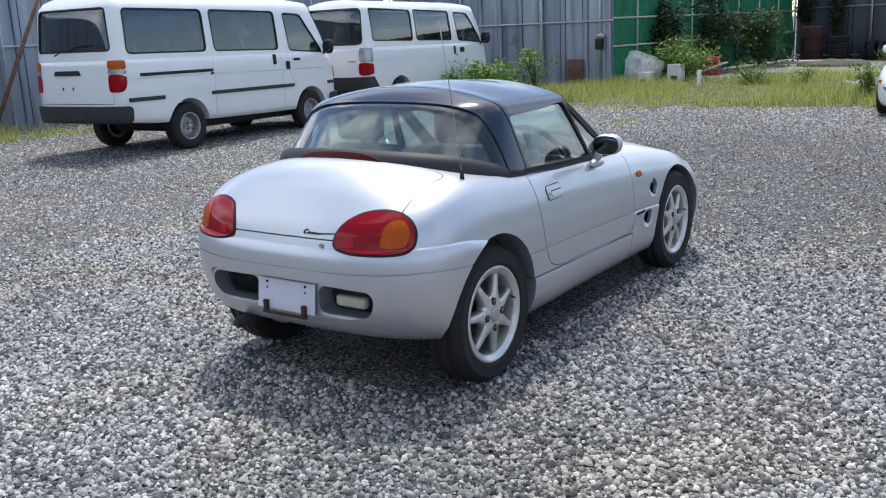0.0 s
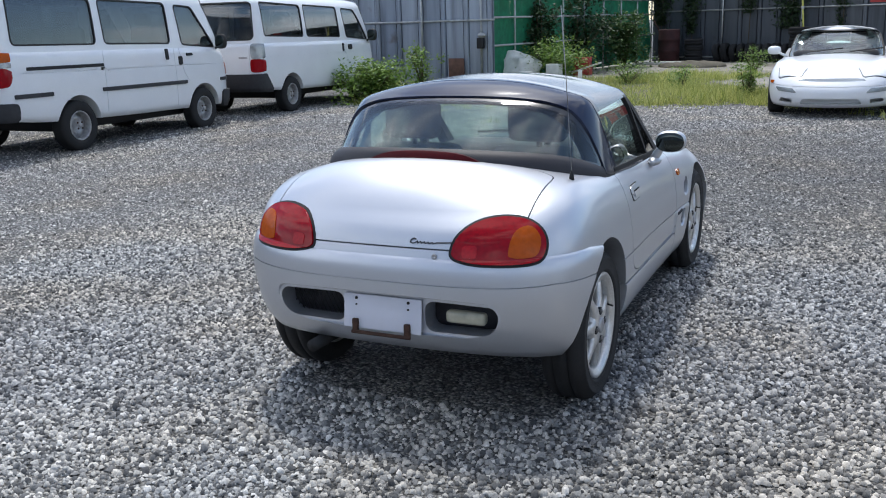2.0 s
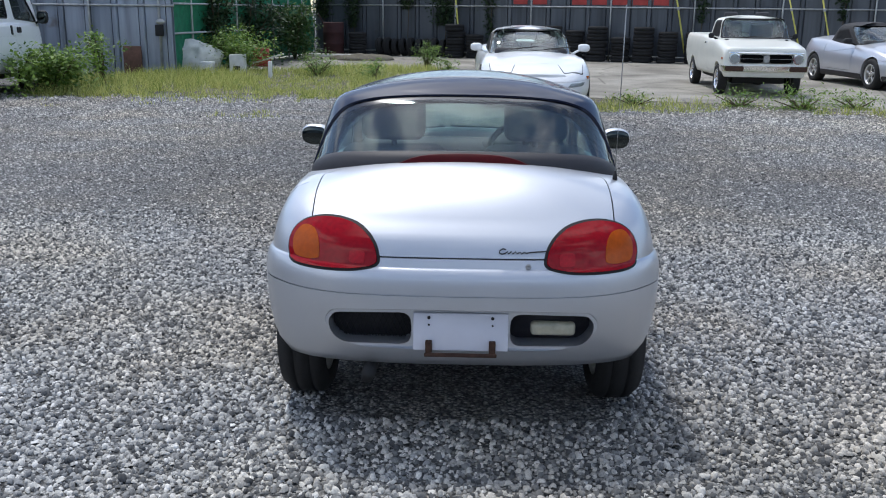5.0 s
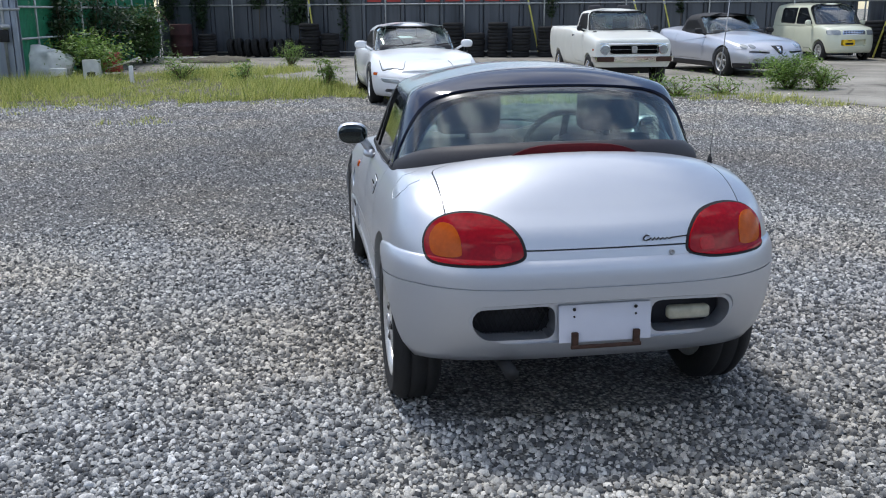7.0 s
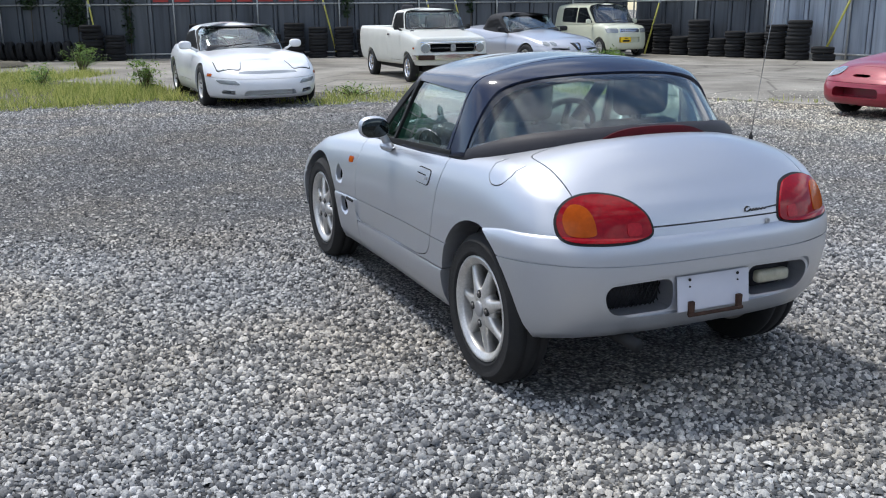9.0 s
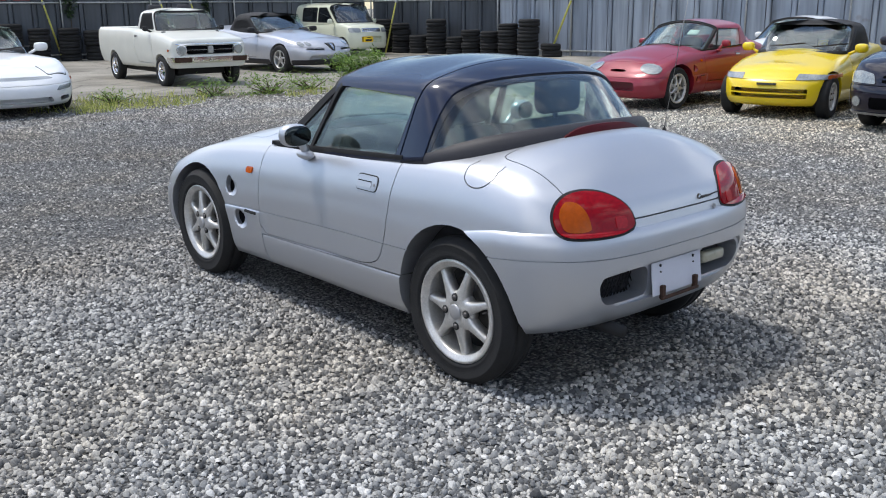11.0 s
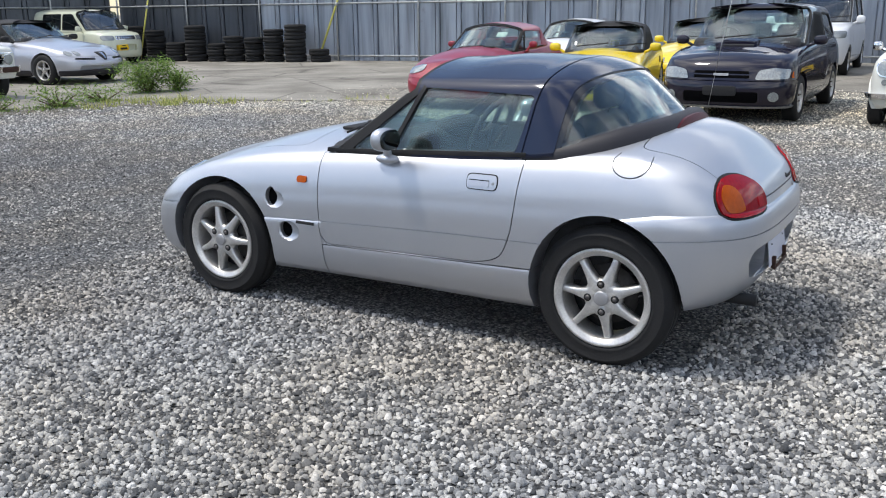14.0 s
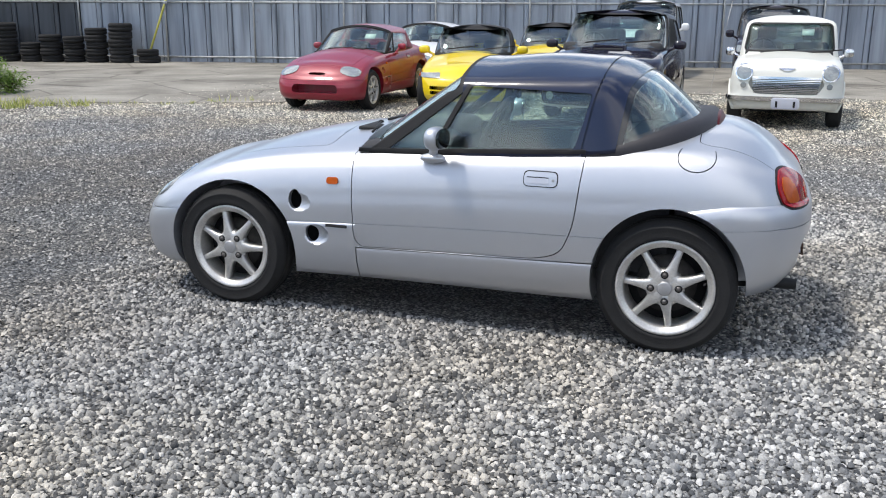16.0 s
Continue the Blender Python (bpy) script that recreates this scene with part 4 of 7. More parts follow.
for i in range(9):
    x, y = along(*BACK, 2.5 + 0.27 * i, 0.42)
    t = tagged(new("tyre", TYRES[i % 3]), "worn black car tyre standing on edge against the fence", "tyre", "leaning tyres")
    t.matrix_basis = pose(x, y, 0.30, 0, 0, lean_yaw) @ pose(0, 0, 0, 0, 78 + 4 * (i % 3), 0)
bin_x, bin_y = along(*BACK, 0.95, 0.7)
bin_ = thing("metal_bin", "rusty dark red metal drum with torn rim", "drum")
part("drum", lathe([(0.33, 0.0), (0.34, 0.02), (0.34, 0.34), (0.352, 0.36), (0.34, 0.38), (0.34, 0.70), (0.352, 0.72), (0.34, 0.74), (0.34, 1.03), (0.33, 1.05), (0.32, 1.03), (0.32, 0.04), (0.0, 0.04), (0.0, 0.0)], axis="z", n=28, at=(bin_x, bin_y, 0.012), close=False), RUST_BIN, bin_)
part("bent_bar", tube([(bin_x - 0.30, bin_y, 0.9), (bin_x - 0.36, bin_y, 1.1), (bin_x - 0.52, bin_y + 0.05, 1.35)], 0.02, 6), RUST_BIN, bin_)
junk = thing("plastic_sheeting", "crumpled white plastic sheeting on the ground", "rubbish")
bm = ellipsoid(0.55, 0.45, 0.42, (-6.35, 18.35, 0.26), None, 26, 16, 0.8)
for v in bm.verts:
    v.co += Vector(noise.noise_vector(v.co * 3.1)) * 0.16
    v.co.z = max(v.co.z, 0.01)
part("sheeting", bm, STYROFOAM, junk)
part("hoop", tube([(-6.75, 18.0, 0.0), (-6.8, 18.0, 0.4), (-6.6, 18.0, 0.55)], 0.025, 8), STYROFOAM, junk)
for x, y, sx, sz in ((-5.35, 18.0, 0.34, 0.42), (-6.0, 17.75, 0.3, 0.26)):
    unit = thing("plastic_box", "grey-white plastic box standing in weeds", "box", "plastic boxes")
    part("box", block(sx, 0.28, sz, (x, y, 0.012 + sz / 2), 0.02), STYROFOAM, unit)
    part("opening", block(sx * 0.5, 0.02, sz * 0.25, (x, y - 0.14, 0.012 + sz * 0.25), 0.01), BLACK, unit)
stub = thing("marker_post", "short white post at the verge", "post")
part("post", block(0.08, 0.08, 0.36, (-4.3, 16.6, 0.18), 0.01), STYROFOAM, stub)
plank = thing("plank", "white board leaning on rubbish", "board")
part("board", block(1.3, 0.12, 0.03, (-5.1, 19.3, 0.22), 0.004, 1, (0, -16, -20)), STYROFOAM, plank)
crate = thing("crate", "faded red plastic crate", "crate")
part("crate", joined(block(0.4, 0.3, 0.03, (-5.4, 20.6, 0.25)), block(0.4, 0.02, 0.24, (-5.4, 20.46, 0.36)), block(0.4, 0.02, 0.24, (-5.4, 20.74, 0.36)), block(0.02, 0.3, 0.24, (-5.59, 20.6, 0.36)), block(0.02, 0.3, 0.24, (-5.21, 20.6, 0.36)), block(0.44, 0.34, 0.22, (-5.4, 20.6, 0.125), 0.01)), RED_PANEL, crate)
rubble = thing("rubble_heap", "low dark heap of soil and dead weeds", "rubble")
bm = ellipsoid(1.0, 0.7, 0.16, (-3.2, 24.4, 0.02), None, 30, 14)
for v in bm.verts:
    v.co += Vector(noise.noise_vector(v.co * 4.0)) * 0.07
part("soil", bm, SOIL, rubble)
beam = thing("timber_beams", "grey timber beams lying by the fence", "timber")
for k in range(3):
    part("beam", block(1.6, 0.10, 0.10, (-4.2 + 0.1 * k, 25.6 + 0.14 * k, 0.064), 0.008, 1, (0, 0, -14 + 5 * k)), STYROFOAM if k == 0 else CONCRETE, beam)
scrap = thing("scrap_box", "dark metal box on the concrete by the fence", "box")
part("box", block(0.9, 0.5, 0.32, (20.3, -3.9, 0.174), 0.02, 2, (0, 0, 78)), BLACK, scrap)


# ---- wheels ----
def spoke_wheel(parent, at, side, r, w, rim_r, spokes=7, rim_mat=ALLOY, nuts=4, spoke_w=0.03, hole=False, tread=True):
    """A wheel under a car: rim with its tyre, cap and nuts. side 1: outer face to +x."""
    k = w / 2
    m = pose(*at, 0, 0, 0 if side > 0 else 180)
    barrel = lathe([(rim_r, k - 0.012), (rim_r - 0.004, k), (rim_r - 0.016, k - 0.002), (rim_r - 0.022, k - 0.02), (rim_r - 0.03, -k * 0.6), (rim_r - 0.03, -k + 0.01), (rim_r, -k + 0.01)], n=40)
    bms = [barrel]
    if hole:      # pressed steel disc with round vents
        bms.append(lathe([(0.0, 0.012), (rim_r * 0.30, 0.016), (rim_r * 0.45, 0.030), (rim_r * 0.62, 0.030), (rim_r * 0.74, 0.004), (rim_r * 0.93, 0.0), (rim_r * 0.93, -0.012), (0, -0.008)], n=36, close=False))
    else:
        bms.append(lathe([(0.0, k - 0.014), (0.052, k - 0.016), (0.072, k - 0.03), (0.072, k - 0.05), (0, k - 0.05)], n=28, close=False))
        bm = bmesh.new()
        prof = ((0.045, 0.024), (rim_r * 0.45, spoke_w * 0.48), (rim_r * 0.70, spoke_w * 0.36), (rim_r * 0.86, spoke_w * 0.60), (rim_r - 0.014, spoke_w * 1.05))
        rows = []
        for j, (d, hw) in enumerate(prof):
            top = k - 0.014 - 0.012 * math.sin(math.pi * j / (len(prof) - 1))
            rows.append([bm.verts.new((x, d, q)) for x, q in ((top - 0.006, -hw), (top, -hw * 0.6), (top, hw * 0.6), (top - 0.006, hw), (top - 0.034, hw * 0.8), (top - 0.034, -hw * 0.8))])
        for ra, rb in zip(rows[:-1], rows[1:]):
            for q in range(6):
                bm.faces.new((ra[q], ra[(q + 1) % 6], rb[(q + 1) % 6], rb[q]))
        bm.faces.new(rows[0])
        bm.faces.new(rows[-1][::-1])
        bmesh.ops.recalc_face_normals(bm, faces=bm.faces)
    rim = part("wheel", joined(*bms), rim_mat, parent)
    rim.matrix_basis = m
    if not hole:
        spoke = part("spoke", bm, rim_mat, rim)
        for i in range(spokes):
            if i:
                spoke = new("spoke", spoke.data)
                spoke.parent = rim
            spoke.matrix_basis = Matrix.Rotation(2 * math.pi * i / spokes + math.pi / 2, 4, "X")

    gr = 0.006 if tread else 0.0
    tyre = lathe([(rim_r - 0.012, k - 0.014), (rim_r + 0.006, k + 0.002), (rim_r + (r - rim_r) * 0.35, k + 0.007), (rim_r + (r - rim_r) * 0.7, k + 0.004), (r - 0.016, k - 0.006), (r - 0.004, k - 0.02), (r, k * 0.62),
                  (r, k * 0.42), (r - gr, k * 0.40), (r - gr, k * 0.32), (r, k * 0.30), (r, -k * 0.30), (r - gr, -k * 0.32), (r - gr, -k * 0.40), (r, -k * 0.42), (r, -k * 0.62),
                  (r - 0.004, -k + 0.02), (r - 0.016, -k + 0.006), (rim_r + (r - rim_r) * 0.5, -k - 0.005), (rim_r - 0.012, -k + 0.014)], n=48)
    part("tyre", tyre, RUBBER, rim)
    part("brake_disc", lathe([(0.0, -0.005), (rim_r * 0.78, -0.005), (rim_r * 0.78, -0.02), (0, -0.02)], n=24, close=False), BLACK, rim)
    part("hub_cap", lathe([(0.0, k + 0.0), (0.02, k - 0.001), (0.03, k - 0.006), (0.032, k - 0.018), (0, k - 0.02)], n=20, close=False), rim_mat, rim)
    for i in range(nuts):
        a = 2 * math.pi * i / nuts + math.pi / 4
        part("wheel_nut", lathe([(0.0, k - 0.008), (0.009, k - 0.008), (0.013, k - 0.013), (0.013, k - 0.02), (0, k - 0.02)], n=10, at=(0, 0.052 * math.cos(a), 0.052 * math.sin(a)), close=False), RUSTY, rim)
    return rim


def alloy_wheel(parent, at, side, turn, nut_turn, r=0.289, w=0.160, rim_r=0.204):
    """The roadster's wheel: a broad flat lip, seven spokes that taper outwards, four deep nuts and a plain cap."""
    k = w / 2
    rim = part("wheel", lathe([(rim_r, k - 0.016), (rim_r + 0.001, k - 0.004), (rim_r - 0.003, k), (rim_r - 0.012, k - 0.001), (rim_r - 0.015, k - 0.006), (rim_r - 0.029, k - 0.010), (rim_r - 0.032, k - 0.018), (rim_r - 0.034, k - 0.050), (rim_r - 0.038, -k * 0.6), (rim_r - 0.03, -k + 0.01), (rim_r, -k + 0.01)], n=56), ALLOY, parent)
    rim.matrix_basis = pose(*at, 0, 0, 0 if side > 0 else 180)
    bm = bmesh.new()
    prof = ((0.012, 0.036, 0.0), (0.050, 0.036, 0.0), (0.066, 0.030, -0.001), (0.084, 0.0225, -0.003), (0.106, 0.0180, -0.006), (0.134, 0.0152, -0.010), (0.158, 0.0145, -0.014), (rim_r - 0.026, 0.0165, -0.018))
    rows = []
    for d, hw, dip in prof:
        top = k - 0.004 + dip
        rows.append([bm.verts.new((x, d, q)) for x, q in ((top - 0.012, -hw), (top - 0.003, -hw * 0.82), (top, -hw * 0.5), (top + 0.001, 0.0), (top, hw * 0.5), (top - 0.003, hw * 0.82), (top - 0.012, hw), (top - 0.045, hw * 0.9), (top - 0.045, -hw * 0.9))])
    for ra, rb in zip(rows[:-1], rows[1:]):
        for q in range(9):
            bm.faces.new((ra[q], ra[(q + 1) % 9], rb[(q + 1) % 9], rb[q]))
    bm.faces.new(rows[0])
    bm.faces.new(rows[-1][::-1])
    bmesh.ops.recalc_face_normals(bm, faces=bm.faces)
    spoke = part("spoke", bm, ALLOY, rim)
    for i in range(7):
        if i:
            spoke = new("spoke", spoke.data)
            spoke.parent = rim
        spoke.matrix_basis = Matrix.Rotation(2 * math.pi * i / 7 + radians(turn), 4, "X")
    part("hub", lathe([(0.0, k - 0.003), (0.060, k - 0.004), (0.072, k - 0.010), (0.080, k - 0.022), (0.080, k - 0.05), (0, k - 0.05)], n=32, close=False), ALLOY, rim)
    part("hub_cap", lathe([(0.0, k + 0.005), (0.024, k + 0.0045), (0.030, k + 0.002), (0.0315, k - 0.006), (0, k - 0.006)], n=28, close=False), STEEL_CAP, rim, "smooth grey centre cap")
    part("brake_disc", lathe([(0.0, -0.005), (0.125, -0.005), (0.125, -0.02), (0, -0.02)], n=32, close=False), BRAKE_STEEL, rim)
    part("drum_shield", lathe([(0.0, -0.030), (rim_r - 0.04, -0.030), (rim_r - 0.04, -0.05), (0, -0.05)], n=32, close=False), BLACK, rim)
    for i in range(4):
        a = math.pi / 2 * i + radians(nut_turn)
        place = (0, 0.057 * math.cos(a), 0.057 * math.sin(a))
        part("nut_pocket", lathe([(0.0, k - 0.0015), (0.0155, k - 0.0015), (0.0165, k - 0.004), (0.0165, k - 0.012), (0, k - 0.012)], n=16, at=place, close=False), BLACK, rim)
        part("wheel_nut", lathe([(0.0, k + 0.004), (0.008, k + 0.003), (0.0105, k - 0.001), (0.0105, k - 0.01), (0, k - 0.01)], n=6, at=place, close=False), NUT_STEEL, rim)
    bead = r - rim_r
    tyre = lathe([(rim_r - 0.012, k - 0.018), (rim_r + 0.004, k - 0.004), (rim_r + bead * 0.16, k + 0.005), (rim_r + bead * 0.20, k + 0.003), (rim_r + bead * 0.42, k + 0.009), (rim_r + bead * 0.62, k + 0.007), (rim_r + bead * 0.65, k + 0.0085), (rim_r + bead * 0.70, k + 0.004), (r - 0.018, k - 0.006), (r - 0.007, k - 0.016), (r, k - 0.030),
                  (r, k * 0.42), (r - 0.006, k * 0.40), (r - 0.006, k * 0.32), (r, k * 0.30), (r, -k * 0.30), (r - 0.006, -k * 0.32), (r - 0.006, -k * 0.40), (r, -k * 0.42), (r, -k + 0.03),
                  (r - 0.007, -k + 0.016), (r - 0.018, -k + 0.006), (rim_r + bead * 0.5, -k - 0.005), (rim_r - 0.012, -k + 0.014)], n=64)
    part("tyre", tyre, RUBBER, rim)
    part("valve", tube([(k - 0.02, (rim_r - 0.036) * math.cos(0.2), (rim_r - 0.036) * math.sin(0.2)), (k + 0.004, (rim_r - 0.045) * math.cos(0.2), (rim_r - 0.045) * math.sin(0.2))], 0.004, 6), BLACK, rim)
    return rim


def seat(parent, x, y, z, w=0.46, mat=SEAT_CLOTH, headrest=True, h=0.56):
    s = part("seat", joined(block(w, 0.48, 0.16, (x, y + 0.12, z), 0.05, 3), block(w, 0.15, h, (x, y - 0.14, z + h / 2 + 0.02), 0.06, 3, None)), mat, parent)
    if headrest:
        part("headrest", joined(block(0.26, 0.09, 0.18, (x, y - 0.17, z + h + 0.13), 0.04, 3), tube([(x, y - 0.16, z + h - 0.05), (x, y - 0.16, z + h + 0.1)], 0.012)), mat, s)
    return s


def steering_wheel(parent, x, y, z, r=0.18, lean=-65):
    bm = bmesh.new()
    n, k = 28, 8
    rows = [[bm.verts.new(((r + 0.015 * math.cos(b)) * math.cos(a), (r + 0.015 * math.cos(b)) * math.sin(a), 0.015 * math.sin(b))) for b in [2 * math.pi * j / k for j in range(k)]] for a in [2 * math.pi * i / n for i in range(n)]]
    for i in range(n):
        for j in range(k):
            bm.faces.new((rows[i][j], rows[(i + 1) % n][j], rows[(i + 1) % n][(j + 1) % k], rows[i][(j + 1) % k]))
    bm2 = joined(bm, block(2 * r, 0.03, 0.015), block(0.03, r, 0.015, (0, -r / 2, 0)), lathe([(0, 0.02), (0.05, 0.015), (0.05, -0.03), (0, -0.03)], axis="z", n=16, close=False))
    bmesh.ops.rotate(bm2, cent=(0, 0, 0), matrix=Euler((radians(lean), 0, 0)).to_matrix(), verts=bm2.verts)
    bmesh.ops.translate(bm2, vec=(x, y, z), verts=bm2.verts)
    return part("steering_wheel", bm2, INTERIOR, parent)


# ---- the small roadster ----
def dense_rows(steps, creases):
    """Even levels, with close ones just below each crease."""
    out = {i / steps for i in range(steps + 1)}
    for c in creases:
        out = {h for h in out if not c - 0.09 < h < c + 0.012} | {c + 0.010, c + 0.003, c, c - 0.003, c - 0.009, c - 0.018, c - 0.032, c - 0.05, c - 0.07}
    return sorted(out)


ROADSTER = dict(
    yr=-0.552, yf=2.68, ar=0.42, af=0.46, nr=3.2, nf=3.4, spine=(-0.12, 2.22), p=2.3,
    crease=[(-0.56, 0.645), (-0.43, 0.657), (-0.20, 0.649), (-0.09, 0.624), (0.1, 0.60)], rows=dense_rows(20, (0.27, 0.46, 0.70)), stations=(-0.03, -0.01, 0.21, 0.26, 1.3825, 1.3855, 1.77, 1.835),
    W=[(-0.54, 0.672), (-0.2, 0.686), (0.3, 0.688), (1.0, 0.677), (1.5, 0.676), (2.03, 0.688), (2.4, 0.680), (2.64, 0.660)],
    zb=[(-0.54, 0.292), (-0.32, 0.268), (0.2, 0.205), (1.5, 0.196), (2.64, 0.17)],
    zs=[(-0.54, 0.770), (-0.3, 0.822), (-0.08, 0.845), (0.35, 0.826), (1.0, 0.795), (1.5, 0.758), (1.8, 0.733), (2.1, 0.685), (2.4, 0.605), (2.65, 0.52)],
    zc=[(-0.12, 0.936), (0.1, 0.928), (0.5, 0.888), (1.4, 0.862), (1.6, 0.845), (1.9, 0.792), (2.22, 0.70)],
    levels=[(0, 0.055, 0.085, 0.06), (0.12, 0.022, 0.045, 0.02), (0.3, 0.006, 0.014, 0.0), (0.5, 0.0, 0.0, 0.0), (0.58, 0.0, 0.0, 0.008), (0.63, 0.003, 0.002, 0.012), (0.68, 0.008, 0.006, 0.02), (0.76, 0.015, 0.017, 0.03), (0.87, 0.036, 0.034, 0.06), (0.95, 0.060, 0.060, 0.085), (1, 0.088, 0.090, 0.11)])
ROADSTER_CABIN = dict(
    yr=-0.120, yf=1.73, ar=0.42, af=0.25, nr=2.4, nf=3.0, spine=(0.38, 0.86), p=2.2,
    W=[(-0.12, 0.60), (0.3, 0.615), (1.0, 0.603), (1.51, 0.575)],
    zb=[(-0.12, 0.90), (0.1, 0.86), (0.35, 0.82), (1.2, 0.77), (1.51, 0.78)],
    zs=[(-0.12, 1.142), (0.1, 1.136), (0.3, 1.126), (1.0, 1.112), (1.51, 1.106)],
    zc=[(0.36, 1.200), (0.6, 1.208), (0.86, 1.190)],
    levels=[(0, 0, 0, 0), (0.5, 0.045, 0.125, 0.0), (0.85, 0.080, 0.228, 0.0), (0.95, 0.100, 0.265, 0.0), (1, 0.122, 0.30, 0.0)])


def build_roadster(name, label):
    car = thing(name, label, "car")
    skin = shell(ROADSTER, cols=(16, 34, 16), lev=22, rings=9)
    # grooves that follow the skin
    lines = merged(
        prism("x", band([(1.77, 0.447), (1.41, 0.460), (0.7, 0.482), (0.25, 0.489)], 0.0022), -0.9, 0.9),
        prism("x", band([(-0.15, 0.551), (-0.30, 0.562), (-0.43, 0.567), (-0.54, 0.560), (-0.9, 0.557)], 0.0024), -0.9, 0.9),
        prism("x", band([(2.31, 0.468), (2.48, 0.452), (2.9, 0.44)], 0.003), -0.9, 0.9))
    grooves = cut(lines, shell(ROADSTER, grow=-0.007, cols=(16, 34, 16), lev=22, rings=9))
    body = cut(skin, grooves)
    arches = merged(*[prism("x", oval(y, 0.300, r, rz, 48, 0.97), 0.40, 0.9, True) for y, r, rz in ((-0.005, 0.315, 0.330), (2.028, 0.333, 0.320))])
    body = cut(body, arches)
    body = cut(body, prism("z", rounded([(-0.56, 0.0), (0.56, 0.0), (0.555, 1.42), (-0.555, 1.42)], 0.15), 0.32, 1.4))
    dishes = [mesh_of("dish", ellipsoid(0.055, 0.078, 0.062, (s * 0.712, y, z), None, 40, 30), False) for s in (1, -1) for y, z in ((1.664, 0.544), (1.580, 0.391))]
    body = cut(body, merged(dishes[0], dishes[2]))
    body = cut(body, merged(dishes[1], dishes[3]))
    # ducts behind the front wheels, rear openings, nose openings, handle recesses
    rear_r = [(0.164, 0.486), (0.164, 0.374), (0.402, 0.378), (0.436, 0.418), (0.442, 0.458), (0.420, 0.484)]
    rear_l = [(-x, z) for x, z in rear_r[::-1]]
    # the number plate's long recess, its rim sloping in
    inner = rounded([(-0.415, 0.367), (0.415, 0.367), (0.445, 0.415), (0.452, 0.464), (0.428, 0.494), (-0.428, 0.494), (-0.452, 0.464), (-0.445, 0.415)], 0.02, 3)
    outer = grown(inner, 0.030)
    bm = bmesh.new()
    near, far = [bm.verts.new((x, -0.595, z)) for x, z in outer], [bm.verts.new((x, -0.514, z)) for x, z in inner]
    bm.faces.new(near)
    bm.faces.new(far)
    for i in range(len(near)):
        j = (i + 1) % len(near)
        bm.faces.new((near[i], near[j], far[j], far[i]))
    bmesh.ops.recalc_face_normals(bm, faces=bm.faces)
    body = cut(body, mesh_of("recess", bm, False))
    body = cut(body, merged(prism("x", oval(1.690, 0.552, 0.030, 0.046, 24), 0.50, 0.9, True), prism("x", oval(1.606, 0.396, 0.030, 0.040, 24), 0.50, 0.9, True),
                            prism("y", rounded(rear_l, 0.04), -0.9, -0.39), prism("y", rounded(rear_r, 0.04), -0.9, -0.39),
                            prism("y", rounded([(-0.36, 0.27), (0.36, 0.27), (0.34, 0.39), (-0.34, 0.39)], 0.05), 2.45, 2.9), prism("y", oval(0, 0.535, 0.13, 0.018, 24, 0.7), 2.35, 2.9)))
    panels = []
    door = rounded([(1.425, 0.95), (1.410, 0.70), (1.396, 0.46), (1.384, 0.3525), (0.55, 0.372), (0.438, 0.404), (0.388, 0.53), (0.345, 0.95)], 0.05)
    boot = rounded([(-0.510, -0.088), (0.510, -0.088), (0.510, -0.29), (0.488, -0.9), (-0.488, -0.9), (-0.510, -0.29)], 0.05)
    bonnet = rounded([(-0.50, 1.58), (0.50, 1.58), (0.44, 2.42), (-0.44, 2.42)], 0.06)
    flap = oval(-0.088, 0.832, 0.074, 0.054, 32)
    for nm, axis, poly, a, b in (("door", "x", door, 0.50, 0.9), ("door", "x", door, -0.9, -0.50), ("boot_lid", "z", boot, 0.677, 1.4), ("bonnet", "z", bonnet, 0.5, 1.4), ("fuel_flap", "x", flap, -0.9, -0.55)):
        panels.append((nm, skinned(both(body, prism(axis, grown(poly, -0.0022), a + (0.0025 if axis == "z" else 0), b)), skin)))
        body = cut(body, prism(axis, grown(poly, 0.0022), a - (0.0025 if axis == "z" else 0), b))
    # sills below the doors, lower front wing panels, and the two bumpers come off as panels too
    for nm, poly, axis in (("rear_bumper", [(-0.15, 0.10), (-0.15, 0.550), (-0.30, 0.561), (-0.43, 0.566), (-0.54, 0.559), (-0.9, 0.556), (-0.9, 0.10)], "x"),
                           ("front_bumper", [(2.31, 0.10), (2.31, 0.467), (2.48, 0.451), (2.9, 0.439), (2.9, 0.10)], "x")):
        panels.append((nm, skinned(both(body, prism(axis, poly, -0.9, 0.9)), skin)))
        body = cut(body, prism(axis, poly, -0.9, 0.9))
    sill = [(1.384, 0.10), (1.384, 0.3475), (0.9, 0.357), (0.26, 0.3725), (0.26, 0.10)]
    for s in (1, -1):
        lo, hi = (0.55, 0.9) if s > 0 else (-0.9, -0.55)
        panels.append(("sill", skinned(both(body, prism("x", grown(sill, -0.0027), lo, hi)), skin)))
    body = cut(body, prism("x", grown(sill, 0.0027), 0.55, 0.9, True))
    shell_me = skinned(body, skin)
    for poly in shell_me.polygons:
        if any(math.dist((poly.center.y, poly.center.z), q) < 0.09 and abs(poly.center.x) > 0.648 for q in ((1.664, 0.544), (1.580, 0.391))):
            poly.material_index = 0
    part("body", shell_me, (SILVER, ARCH), car)
    made = {}
